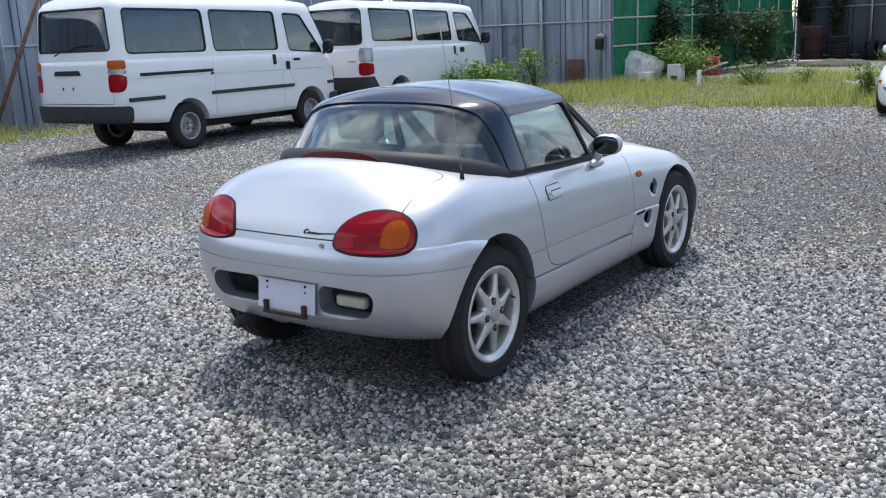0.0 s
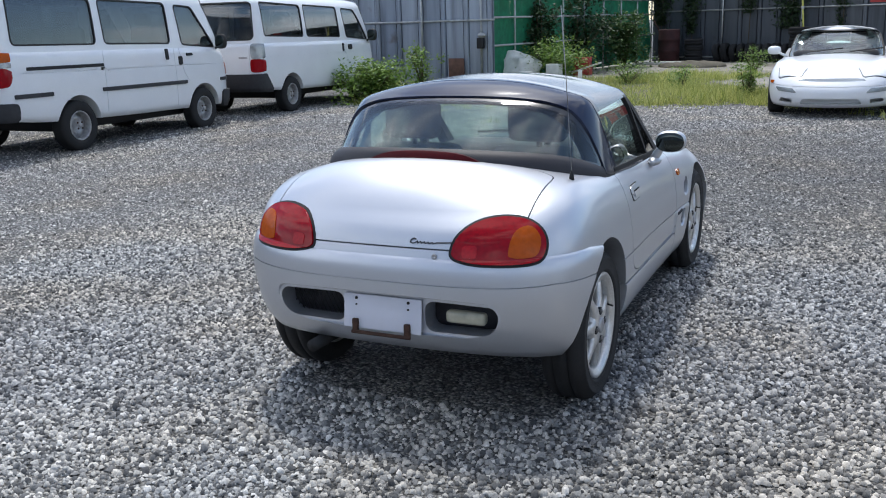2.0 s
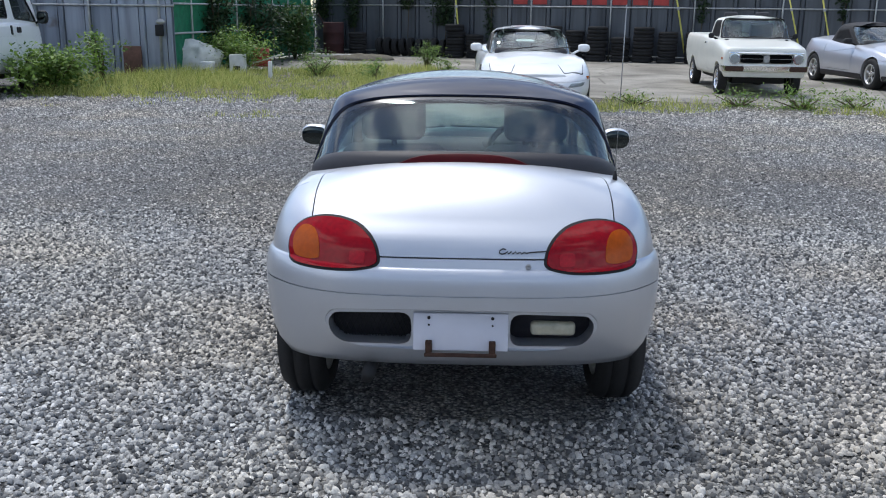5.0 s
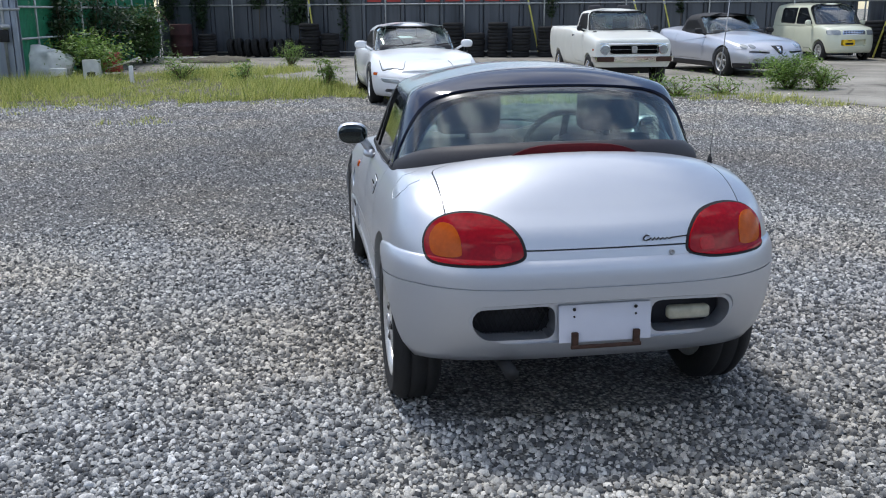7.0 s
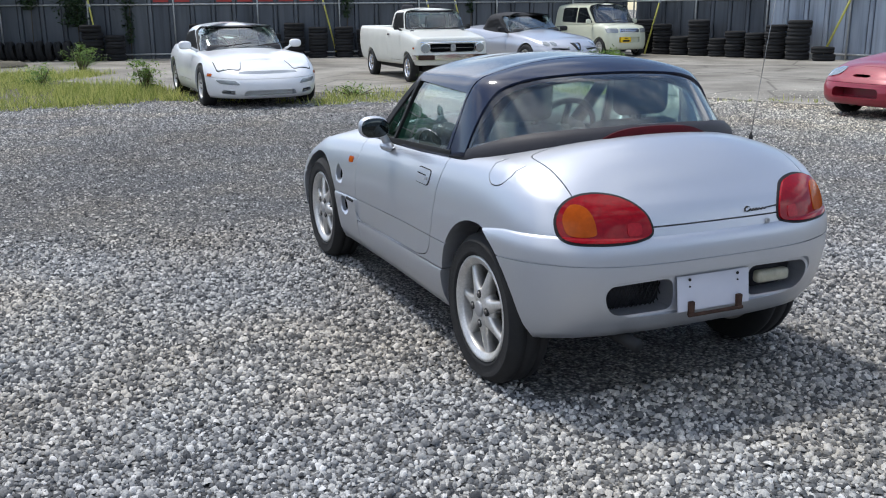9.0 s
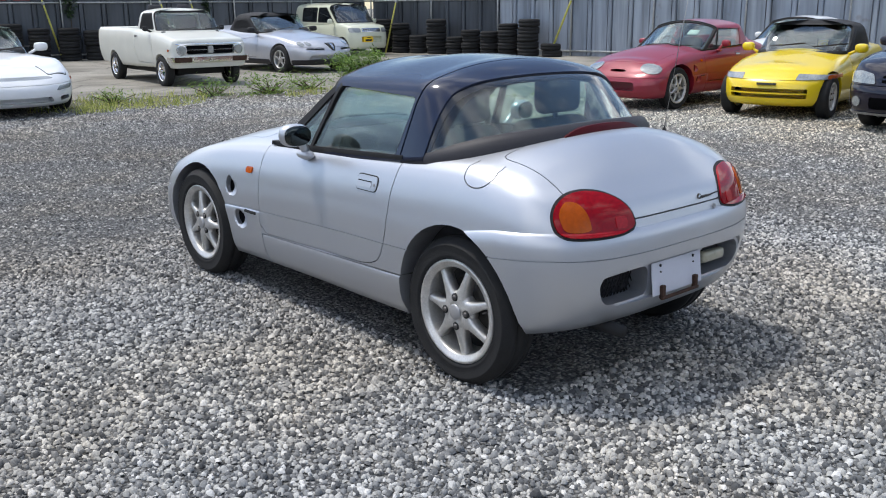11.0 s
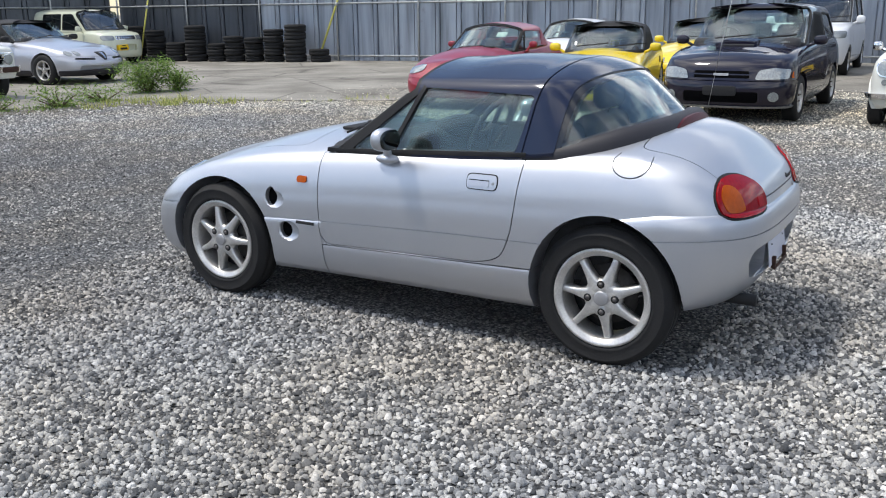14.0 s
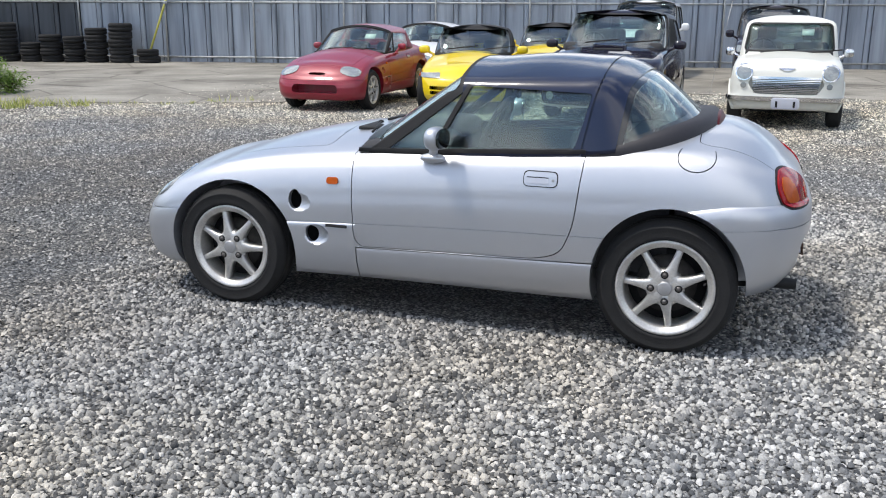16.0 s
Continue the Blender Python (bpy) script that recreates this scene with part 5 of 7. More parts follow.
    for nm, me in panels:
        if nm == "rear_bumper":
            for poly in me.polygons:
                c = poly.center
                if c.y < -0.480 and 0.32 < c.z < 0.53 and abs(c.x) < 0.5:
                    poly.material_index = 0
        ob = part(nm, me, (SILVER, ARCH), car)
        made.setdefault(nm, []).append(ob)
    # door handles: a plate with a lifting bar and a lock
    lift, lift2, lift3 = (shell(ROADSTER, grow=g, cols=(16, 34, 16), lev=22, rings=9) for g in (0.004, 0.0015, 0.0065))
    for s, door_ob in ((1, made["door"][0]), (-1, made["door"][1])):
        lo, hi = (0.6, 0.9) if s > 0 else (-0.9, -0.6)
        part("handle_surround", skinned(both(lift2, prism("x", rounded([(0.462, 0.682), (0.612, 0.682), (0.612, 0.748), (0.462, 0.748)], 0.024), lo, hi)), lift2), (BLACK, BLACK), door_ob)
        part("handle_plate", skinned(both(lift, prism("x", rounded([(0.466, 0.686), (0.608, 0.686), (0.608, 0.744), (0.466, 0.744)], 0.022), lo, hi)), lift), (SILVER, BLACK), door_ob)
        part("handle_bar", skinned(both(lift3, prism("x", rounded([(0.500, 0.697), (0.598, 0.697), (0.598, 0.720), (0.500, 0.720)], 0.008), lo, hi)), lift3), (GREY_SILVER, BLACK), door_ob)
        # thin black strip that paints the shadow along the bar's upper edge
        part("handle_recess", skinned(both(lift3, prism("x", rounded([(0.502, 0.7205), (0.596, 0.7205), (0.596, 0.7235), (0.502, 0.7235)], 0.001), lo, hi)), lift3), (VOID, VOID), door_ob)
        part("lock", skinned(both(lift3, prism("x", oval(0.482, 0.712, 0.006, 0.006, 12), lo, hi)), lift3), (STEEL, BLACK), door_ob)
        part("side_marker", skinned(both(lift3, prism("x", rounded([(1.474, 0.633), (1.530, 0.633), (1.530, 0.663), (1.474, 0.663)], 0.012), lo, hi)), lift3), (AMBER_LENS, BLACK), car, "amber side marker lamp")
        part("side_badge", skinned(both(lift, prism("x", [(1.424, 0.436), (1.530, 0.437), (1.530, 0.450), (1.424, 0.449)], lo, hi)), lift), (BLACK, BLACK), car)
    # tail lamps: ovals that face backwards, outwards and up
    lift4 = shell(ROADSTER, grow=0.0085, cols=(16, 34, 16), lev=22, rings=9)
    def punched(pts, s):
        me = prism("y", [(p[0] * s, p[1]) for p in pts], -0.30, 0.20)
        me.transform(pose(0.440 * s, -0.480, 0.718) @ Matrix.Rotation(radians(22 * s), 4, "Z") @ Matrix.Rotation(radians(-22), 4, "X"))
        return me
    lens = smooth_loop([(-0.171, -0.032), (-0.155, 0.008), (-0.12, 0.045), (-0.07, 0.074), (-0.01, 0.087), (0.05, 0.086), (0.10, 0.071), (0.138, 0.041), (0.156, 0.0), (0.151, -0.045), (0.128, -0.075), (0.08, -0.088), (0.0, -0.091), (-0.087, -0.084), (-0.144, -0.068), (-0.168, -0.052)], 3)
    amber = smooth_loop([(0.018, -0.045), (0.030, 0.005), (0.060, 0.044), (0.108, 0.052), (0.139, 0.012), (0.137, -0.033), (0.117, -0.063), (0.063, -0.072), (0.024, -0.065)], 3)
    for s in (1, -1):
        side = lambda pts: [(p[0] * s, p[1]) for p in pts]
        seal = part("lamp_seal", skinned(both(lift2, punched(grown(lens, 0.006), s)), lift2), (BLACK, BLACK), car)
        part("tail_lamp", skinned(both(lift3, punched(grown(lens, -0.003), s)), lift3), (RED_LENS, BLACK), seal, "glossy red tail lamp lens")
        part("turn_lamp", skinned(both(lift4, punched(grown(amber, -0.006), s)), lift4), (AMBER_LENS, BLACK), seal, "amber turn lamp lens")
        part("reflector", skinned(both(lift4, punched(rounded([(-0.135, -0.058), (-0.082, -0.062), (-0.080, -0.018), (-0.130, -0.016)], 0.014), s)), lift4), (BRIGHT_RED, BLACK), seal)
        lo, hi = (0.5, 0.9) if s > 0 else (-0.9, -0.5)
        deep = shell(ROADSTER, grow=-0.026, cols=(16, 34, 16), lev=22, rings=9)
        # black discs added inside the ducts, painting the shade of their depth
        for y, z, ry, rz in ((1.690, 0.552, 0.034, 0.050), (1.606, 0.396, 0.034, 0.044)):
            part("duct_screen", skinned(both(deep, prism("x", oval(y, z, ry, rz, 24), lo, hi)), deep), (VOID, VOID), car)
        head = oval(0.475, 0.570, 0.145, 0.056, 24, 0.8)
        part("headlamp", skinned(both(lift3, prism("y", side([(x, z - 0.20 * (x - 0.475)) for x, z in head]), 2.36, 2.9)), lift3), (CLEAR_LENS, BLACK), car, "clear oval headlamp lens")
    for s in (1, -1):
        part("rear_grille", block(0.27, 0.01, 0.125, (0.30 * s, -0.425, 0.432)), TRIM, car)
    # woven mesh in the left opening
    wires = [tube([(-0.445 + 0.02 * i, -0.440, 0.370), (-0.445 + 0.02 * i + 0.06, -0.440, 0.492)], 0.0022, 5) for i in range(13)] + [tube([(-0.445 + 0.02 * i + 0.06, -0.442, 0.370), (-0.445 + 0.02 * i, -0.442, 0.492)], 0.0022, 5) for i in range(13)]
    part("grille_mesh", joined(*wires), BLACK, car)
    part("fog_lamp", block(0.150, 0.04, 0.046, (0.308, -0.478, 0.429), 0.014, 3), FOG_LENS, car, "yellowed rear fog lamp lens")
    plate = part("number_plate", block(0.314, 0.005, 0.126, (0, -0.529, 0.426), 0.002, 2, (-7, 0, 0)), PLATE, car, "blank white number plate with empty bolt holes")
    for sx in (-0.105, 0.105):
        part("bolt_hole", lathe([(0, -0.529), (0.0055, -0.529), (0.0055, -0.520), (0, -0.520)], axis="y", n=10, at=(sx, 0, 0.474), close=False), BLACK, plate)
        part("bolt_hole", lathe([(0, -0.532), (0.0035, -0.532), (0.0035, -0.522), (0, -0.522)], axis="y", n=10, at=(sx, 0, 0.450), close=False), BLACK, plate)
        part("plate_bracket", block(0.022, 0.016, 0.052, (sx, -0.543, 0.374), 0.003), RUSTY, plate)
    part("plate_bar", block(0.24, 0.010, 0.013, (0.0, -0.549, 0.352), 0.003), RUSTY, plate)
    part("boot_lock", lathe([(0, -0.536), (0.005, -0.536), (0.0055, -0.538), (0.009, -0.538), (0.0095, -0.50), (0, -0.50)], axis="y", n=16, at=(0.216, 0, 0.655), close=False), STEEL, car)
    badge = [(0.142, 0.708), (0.132, 0.711), (0.122, 0.704), (0.121, 0.697), (0.130, 0.694), (0.140, 0.697), (0.147, 0.702), (0.150, 0.695), (0.160, 0.702), (0.164, 0.695), (0.174, 0.702), (0.178, 0.695), (0.188, 0.701), (0.193, 0.695), (0.203, 0.701), (0.208, 0.696), (0.218, 0.700), (0.275, 0.703)]
    part("script_badge", skinned(both(lift, prism("y", band(badge, 0.0015), -0.9, -0.4)), lift), (BLACK, BLACK), made["boot_lid"][0], "plain dark script-like badge strip")
    # hardtop
    C = ROADSTER_CABIN
    cskin = shell(C, cols=(16, 30, 14), lev=18, rings=10)
    cabin = cut(cskin, shell(C, grow=-0.03, drop=0.2, cols=(16, 30, 14), lev=18, rings=10))
    side_win = rounded([(1.258, 0.796), (0.410, 0.838), (0.352, 1.066), (0.886, 1.082)], 0.02)
    rear_win = rounded([(0.246, 0.78), (0.209, 1.088), (0.178, 1.142), (0.165, 1.28), (-0.4, 1.28), (-0.4, 0.78)], 0.01)
    screen = [(1.42, 0.70), (1.345, 0.78), (0.942, 1.077), (0.968, 1.28), (1.9, 1.28), (1.9, 0.70)]
    holes = merged(prism("x", side_win, 0.3, 0.9, True), prism("x", rear_win, -0.9, 0.9), prism("x", screen, -0.9, 0.9))
    cabin = cut(cabin, holes)
    seam = cut(prism("x", band([(0.382, 0.82), (0.345, 1.03), (0.318, 1.128), (0.300, 1.4)], 0.004), -0.9, 0.9), shell(C, grow=-0.008, cols=(16, 30, 14), lev=18, rings=10))
    cabin = cut(cabin, seam)
    front_cut = [(0.926, 0.6), (0.926, 1.090), (0.948, 1.28), (1.9, 1.28), (1.9, 0.6)]
    pillars = both(cabin, prism("x", front_cut, -0.9, 0.9))
    roof = cut(cabin, prism("x", front_cut, -0.9, 0.9))
    bar_poly = [(0.384, 0.7), (0.341, 1.03), (0.314, 1.128), (0.296, 1.4), (-0.5, 1.4), (-0.5, 0.7)]
    part("roof", skinned(cut(roof, prism("x", bar_poly, -0.9, 0.9)), cskin), (NAVY, BLACK), car, "glossy dark navy hardtop roof panel")
    part("rear_roof_bar", skinned(both(roof, prism("x", bar_poly, -0.9, 0.9)), cskin), (NAVY, BLACK), car)
    part("windscreen_frame", skinned(pillars, cskin), (BLACK, BLACK), car, "black windscreen frame")
    go = shell(C, grow=-0.006, cols=(16, 30, 14), lev=18, rings=10)
    thin = cut(go, shell(C, grow=-0.010, drop=0.2, cols=(16, 30, 14), lev=18, rings=10))
    for s in (1, -1):
        lo, hi = (0.3, 0.9) if s > 0 else (-0.9, -0.3)
        part("side_window", skinned(both(thin, prism("x", grown(side_win, 0.01), lo, hi)), go), (GLASS, GLASS), car).visible_shadow = False
        part("window_bar", skinned(both(cut(shell(C, grow=0.002), shell(C, grow=-0.012, drop=0.2)), prism("x", band([(1.050, 0.785), (0.893, 1.086)], 0.010), lo, hi)), cskin), (BLACK, BLACK), car)
        part("window_seal", skinned(both(cut(shell(C, grow=0.004), shell(C, grow=-0.02, drop=0.2)), prism("x", band([(1.40, 0.785), (1.18, 0.792), (0.36, 0.833)], 0.009), lo, hi)), cskin, 0.006), (BLACK, BLACK), car)
    # the windscreen: a bowed sheet between the pillars, with a seal round its edge
    def on_screen(u, v, lift=0.0):
        k = 1 - u * u
        return Vector((u * (0.572 + (0.497 - 0.572) * v), 1.344 + (0.940 - 1.344) * v + k * (0.125 + (0.016 - 0.125) * v) + lift, 0.781 + (1.078 - 0.781) * v + k * (0.035 + (0.090 - 0.035) * v) + lift))
    bm = bmesh.new()
    sheets = []
    for lift in (0.0, -0.004):
        sheets.append([[bm.verts.new(on_screen(-1 + i / 8, j / 8, lift)) for j in range(9)] for i in range(17)])
    for g in sheets:
        for i in range(16):
            for j in range(8):
                bm.faces.new((g[i][j], g[i + 1][j], g[i + 1][j + 1], g[i][j + 1]))
    bmesh.ops.recalc_face_normals(bm, faces=bm.faces)
    part("windscreen", bm, GLASS, car, "bowed windscreen glass").visible_shadow = False
    rim_pts = [on_screen(-1, j / 8) for j in range(9)] + [on_screen(-1 + i / 8, 1) for i in range(1, 17)] + [on_screen(1, 1 - j / 8) for j in range(1, 9)]
    part("windscreen_seal", tube([tuple(p) for p in rim_pts], 0.013, 8), BLACK, car)
    rg = both(thin, prism("x", grown(rear_win, 0.012), -0.9, 0.9))
    clear = prism("x", rounded([(0.224, 0.78), (0.186, 1.073), (0.150, 1.120), (0.132, 1.28), (-0.4, 1.28), (-0.4, 0.78)], 0.03), -0.9, 0.9)
    part("rear_window", skinned(both(rg, clear), go), (GLASS, GLASS), car, "wraparound rear window glass").visible_shadow = False
    part("rear_window_frame", skinned(cut(rg, clear), go), (GLOSS_BLACK, GLOSS_BLACK), car)
    # collar of dark plastic round the foot of the hardtop, with the high brake lamp
    K = dict(C, yr=-0.172, ar=0.46, W=[(-0.17, 0.585), (0.08, 0.602), (0.22, 0.612), (0.37, 0.612), (1.5, 0.61)], zb=[(-0.17, 0.78), (0.1, 0.76), (0.4, 0.76)], zs=[(-0.17, 0.966), (-0.02, 0.938), (0.15, 0.892), (0.37, 0.846)], zc=[(0.36, 0.90), (0.9, 0.90)],
             levels=[(0, 0, 0, 0), (0.6, 0.0, 0.0, 0.0), (0.85, 0.008, 0.012, 0.0), (1, 0.03, 0.04, 0.0)], p=1.0)
    kskin = shell(K, cols=(16, 30, 8), lev=10, rings=3)
    collar = both(cut(kskin, shell(dict(C, zc=[(0, 1.6)], zs=[(0, 1.5)]), grow=-0.02, drop=0.3)), prism("x", [(0.384, 0.5), (0.37, 1.2), (-0.6, 1.2), (-0.6, 0.5)], -0.9, 0.9))
    part("roof_collar", skinned(collar, kskin), (TRIM, TRIM), car, "dark grey plastic collar behind the rear window")
    kg = shell(K, grow=0.006, cols=(16, 30, 8), lev=10, rings=3)
    part("brake_lamp", skinned(both(kg, prism("y", smooth_loop([(-0.23, 0.915), (-0.12, 0.905), (0.0, 0.903), (0.12, 0.905), (0.23, 0.915), (0.205, 0.936), (0.13, 0.955), (0.0, 0.961), (-0.13, 0.955), (-0.205, 0.936)], 3), -0.5, -0.125)), kg), (DARK_RED_LENS, TRIM), car, "low wide red high-level brake lamp")
    # mirrors
    for s in (1, -1):
        mb = part("mirror", joined(ellipsoid(0.070, 0.040, 0.050, (0.716 * s, 0.985, 0.872), (0, 0, 8 * s), e=0.8), tube([(0.62 * s, 1.03, 0.76), (0.642 * s, 1.02, 0.80), (0.675 * s, 1.005, 0.85)], 0.022, 10, 0.8), ellipsoid(0.03, 0.06, 0.022, (0.636 * s, 1.025, 0.774))), SILVER, car)
        part("mirror_glass", ellipsoid(0.063, 0.010, 0.044, (0.718 * s, 0.951, 0.872), (0, 0, 8 * s), e=0.8), material("mirror_glass", (0.06, 0.07, 0.07), 0.03, 1.0) if "mirror_glass" not in bpy.data.materials else bpy.data.materials["mirror_glass"], mb)
    # aerial
    aerial = part("aerial", joined(lathe([(0, -0.02), (0.010, -0.02), (0.008, 0.002), (0.004, 0.008), (0.003, 0.016), (0, 0.016)], axis="z", n=12, at=(0.556, -0.050, 0.876), close=False)), BLACK, car)
    part("aerial_rod", tube([(0.556, -0.050, 0.886), (0.550, -0.105, 1.23), (0.545, -0.15, 1.48)], 0.0019, 6), STEEL, aerial)
    # inside
    tub = bmesh.new()
    bmesh.ops.create_cube(tub, size=1)
    bmesh.ops.delete(tub, geom=[f for f in tub.faces if f.normal.z > 0.5], context="FACES")
    bmesh.ops.scale(tub, vec=(1.105, 1.40, 0.46), verts=tub.verts)
    bmesh.ops.translate(tub, vec=(0, 0.71, 0.550), verts=tub.verts)
    tub_me = mesh_of("tub", tub, False)
    lining = part("lining", tub_me, INTERIOR, car)
    solid = lining.modifiers.new("thick", "SOLIDIFY")
    solid.thickness = 0.004
    part("parcel_shelf", block(1.08, 0.32, 0.05, (0, 0.11, 0.825), 0.02, 2), TRIM, car)
    part("dashboard", joined(block(1.10, 0.30, 0.20, (0, 1.28, 0.72), 0.06, 3), ellipsoid(0.20, 0.10, 0.06, (0.28, 1.18, 0.81))), INTERIOR, car)
    for x in (-0.29, 0.29):
        seat(car, x, 0.52, 0.41, 0.44, h=0.49)
    steering_wheel(car, 0.29, 1.00, 0.79, 0.18)
    part("room_mirror", joined(block(0.20, 0.02, 0.055, (0, 0.91, 1.085), 0.01), tube([(0, 0.92, 1.10), (0, 0.96, 1.15)], 0.008)), BLACK, car)
    for s in (1, -1):
        part("sun_visor", block(0.32, 0.10, 0.012, (0.25 * s, 0.90, 1.112), 0.004), INTERIOR, car)
    part("wiper", joined(tube([(0.26, 1.48, 0.852), (-0.08, 1.455, 0.866)], 0.006), tube([(-0.12, 1.48, 0.856), (-0.42, 1.40, 0.846)], 0.006), ellipsoid(0.013, 0.013, 0.010, (0.26, 1.48, 0.850)), ellipsoid(0.015, 0.015, 0.012, (-0.12, 1.48, 0.856))), BLACK, car)
    part("cowl", block(0.58, 0.10, 0.016, (0, 1.48, 0.845), 0.006), BLACK, car)
    # below
    part("underbody", joined(block(0.80, 2.5, 0.14, (0, 1.1, 0.27), 0.03), block(1.2, 1.1, 0.1, (0, 1.0, 0.24), 0.02)), BLACK, car)
    part("exhaust", joined(tube([(-0.30, -0.15, 0.24), (-0.31, -0.38, 0.262), (-0.31, -0.525, 0.262)], 0.024, 12), ellipsoid(0.16, 0.12, 0.06, (-0.12, -0.24, 0.27))), BLACK, car)
    for y in (0.0, 2.054):
        for s in (1, -1):
            alloy_wheel(car, (0.582 * s, y, 0.289), s, -82.0 if y < 1 else -1.0, 3.0 if y < 1 else 48.0)
    return car


roadster = build_roadster("silver_roadster", "silver two-seat roadster with glossy dark navy hardtop parked on gravel")
roadster.matrix_basis = pose(-0.012, 0, 0)


# ---- the other parked vehicles ----
def build_car(name, label, P, group=""):
    """A parked vehicle from a table of its hull, cabin, windows, panels and fittings. Its own y runs forward from the rear axle."""
    car = thing(name, label, P.get("category", "car"), group)
    paint, gl = P["paint"], P.get("glass", GLASS)
    res = dict(cols=(9, 20, 9), lev=12, rings=6)
    B, C = P["body"], P["cabin"]
    skin = shell(B, **res)
    body = skin
    if P.get("grooves"):
        lines = merged(*[prism(a, band(l, h), -1.2, 1.2) if a == "x" else prism(a, band(l, h), *span) for a, l, h, span in P["grooves"]])
        body = cut(body, cut(lines, shell(B, grow=-0.012, **res)))
    r_arch, depth = P["arch"], P.get("arch_x", 0.45)
    body = cut(body, merged(*[prism("x", oval(y, P["wheel"][0], r_arch, r_arch, 32), depth, 1.3, True) for y in (0.0, P["wb"])]))
    for axis, poly, a, b, mirror in P.get("hollows", ()):
        body = cut(body, prism(axis, poly, a, b, mirror))
    panels = []
    for nm, axis, poly, a, b in P.get("panels", ()):
        for s in ((1, -1) if axis == "x" else (1,)):
            lo, hi = (a, b) if s > 0 else (-b, -a)
            panels.append((nm, skinned(both(body, prism(axis, grown(poly, -0.004), lo, hi)), skin)))
            body = cut(body, prism(axis, grown(poly, 0.004), lo, hi))
    part("body", skinned(body, skin), (paint, P.get("inner", BLACK)), car)
    for nm, me in panels:
        part(nm, me, (paint, BLACK), car)
    lifts = {}
    def lifted(g):
        if g not in lifts:
            lifts[g] = shell(B, grow=g, **res)
        return lifts[g]
    for nm, mat, axis, poly, a, b, g, mirror in P["fittings"]:
        for s in ((1, -1) if mirror else (1,)):
            if axis == "x":
                lo, hi, pl = ((a, b) if s > 0 else (-b, -a)), None, poly
                lo, hi = lo
            else:
                lo, hi, pl = a, b, [(p[0] * s, p[1]) for p in poly]
            me = both(lifted(g), prism(axis, pl, lo, hi))
            part(nm, skinned(me, lifted(g), flat=-2), (mat, mat), car)
    # cabin
    cskin = shell(C, **res)
    th = P.get("thick", 0.018)
    cabin = cut(cskin, shell(C, grow=-th, drop=0.3, **res))
    cabin = cut(cabin, merged(*[prism(a, poly, lo, hi, mirror) for nm, a, poly, lo, hi, mirror in P["windows"]]))
    roof = part("roof", skinned(cabin, cskin), (P.get("roof", paint), BLACK), car)
    go = shell(C, grow=-0.010, **res)
    thin = cut(go, shell(C, grow=-0.015, drop=0.3, **res))
    for nm, a, poly, lo, hi, mirror in P["windows"]:
        for s in ((1, -1) if mirror else (1,)):
            me = both(thin, prism(a, grown(poly, 0.012), *((lo, hi) if s > 0 else (-hi, -lo))))
            part(nm, skinned(me, go), (gl, gl), car).visible_shadow = False
            rim = cut(prism(a, grown(poly, 0.010), *((lo, hi) if s > 0 else (-hi, -lo))), prism(a, grown(poly, -0.010), *((lo - 0.1, hi + 0.1) if s > 0 else (-hi - 0.1, -lo + 0.1))))
            part(nm + "_seal", skinned(both(cut(shell(C, grow=0.003, **res), shell(C, grow=-0.012, drop=0.3, **res)), rim), cskin), (BLACK, BLACK), car)
    # wheels
    r, w, rim_r, style, rim_mat, hx = P["wheel"]
    for y in (0.0, P["wb"]):
        for s in (1, -1):
            spoke_wheel(car, (hx * s, y, r), s, r, w, rim_r, spokes=style, rim_mat=rim_mat, hole=style == 0, spoke_w=0.05, tread=False)
    # inside: tub, seats, dashboard, steering wheel
    x0, x1, y0, y1, z0, z1 = P["inside"]
    part("dashboard", block(x1 - x0, 0.3, 0.2, (0, y1 - 0.16, z1 - 0.08), 0.06, 2), INTERIOR, car)
    for y in P["seats"]:
        for s in (1, -1):
            seat(car, 0.36 * s if x1 > 0.6 else 0.30 * s, y, z0 + 0.15, 0.46, h=P.get("seat_h", 0.58))
    steering_wheel(car, 0.34, y1 - 0.42, z1 - 0.02, 0.18)
    part("underbody", block(2 * hx - 0.35, P["wb"] + 0.3, 0.2, (0, P["wb"] / 2, r * 1.1), 0.03), BLACK, car)
    for x, y, z, sx, sy, sz, mat in P.get("mirrors", ()):
        for s in (1, -1):
            mb = part("mirror", joined(ellipsoid(sx, sy, sz, (x * s, y, z), e=0.7), tube([((x - sx * 0.5) * s, y, z - sz * 0.4), ((x - sx - 0.09) * s, y + 0.03, z - sz - 0.03)], 0.02, 8)), mat, car)
            part("mirror_glass", ellipsoid(sx * 0.88, 0.01, sz * 0.85, (x * s, y - sy, z), e=0.7), bpy.data.materials["mirror_glass"], mb)
    if P.get("wipers"):
        y, z = P["wipers"]
        for x in (0.35, -0.2):
            part("wiper", tube([(x, y, z), (x - 0.45, y - 0.07, z + 0.045)], 0.009, 6), BLACK, car)
    return car


def at_rest(car, x, y, yaw, z=0.0, scale=1.0, pitch=0.0):
    car.matrix_basis = pose(x, y, z, pitch, 0, yaw) @ Matrix.Scale(scale, 4)
    return car


def strip(y0, y1, z0, z1):
    return rounded([(y0, z0), (y1, z0), (y1, z1), (y0, z1)], min(y1 - y0, z1 - z0) * 0.3, 3)


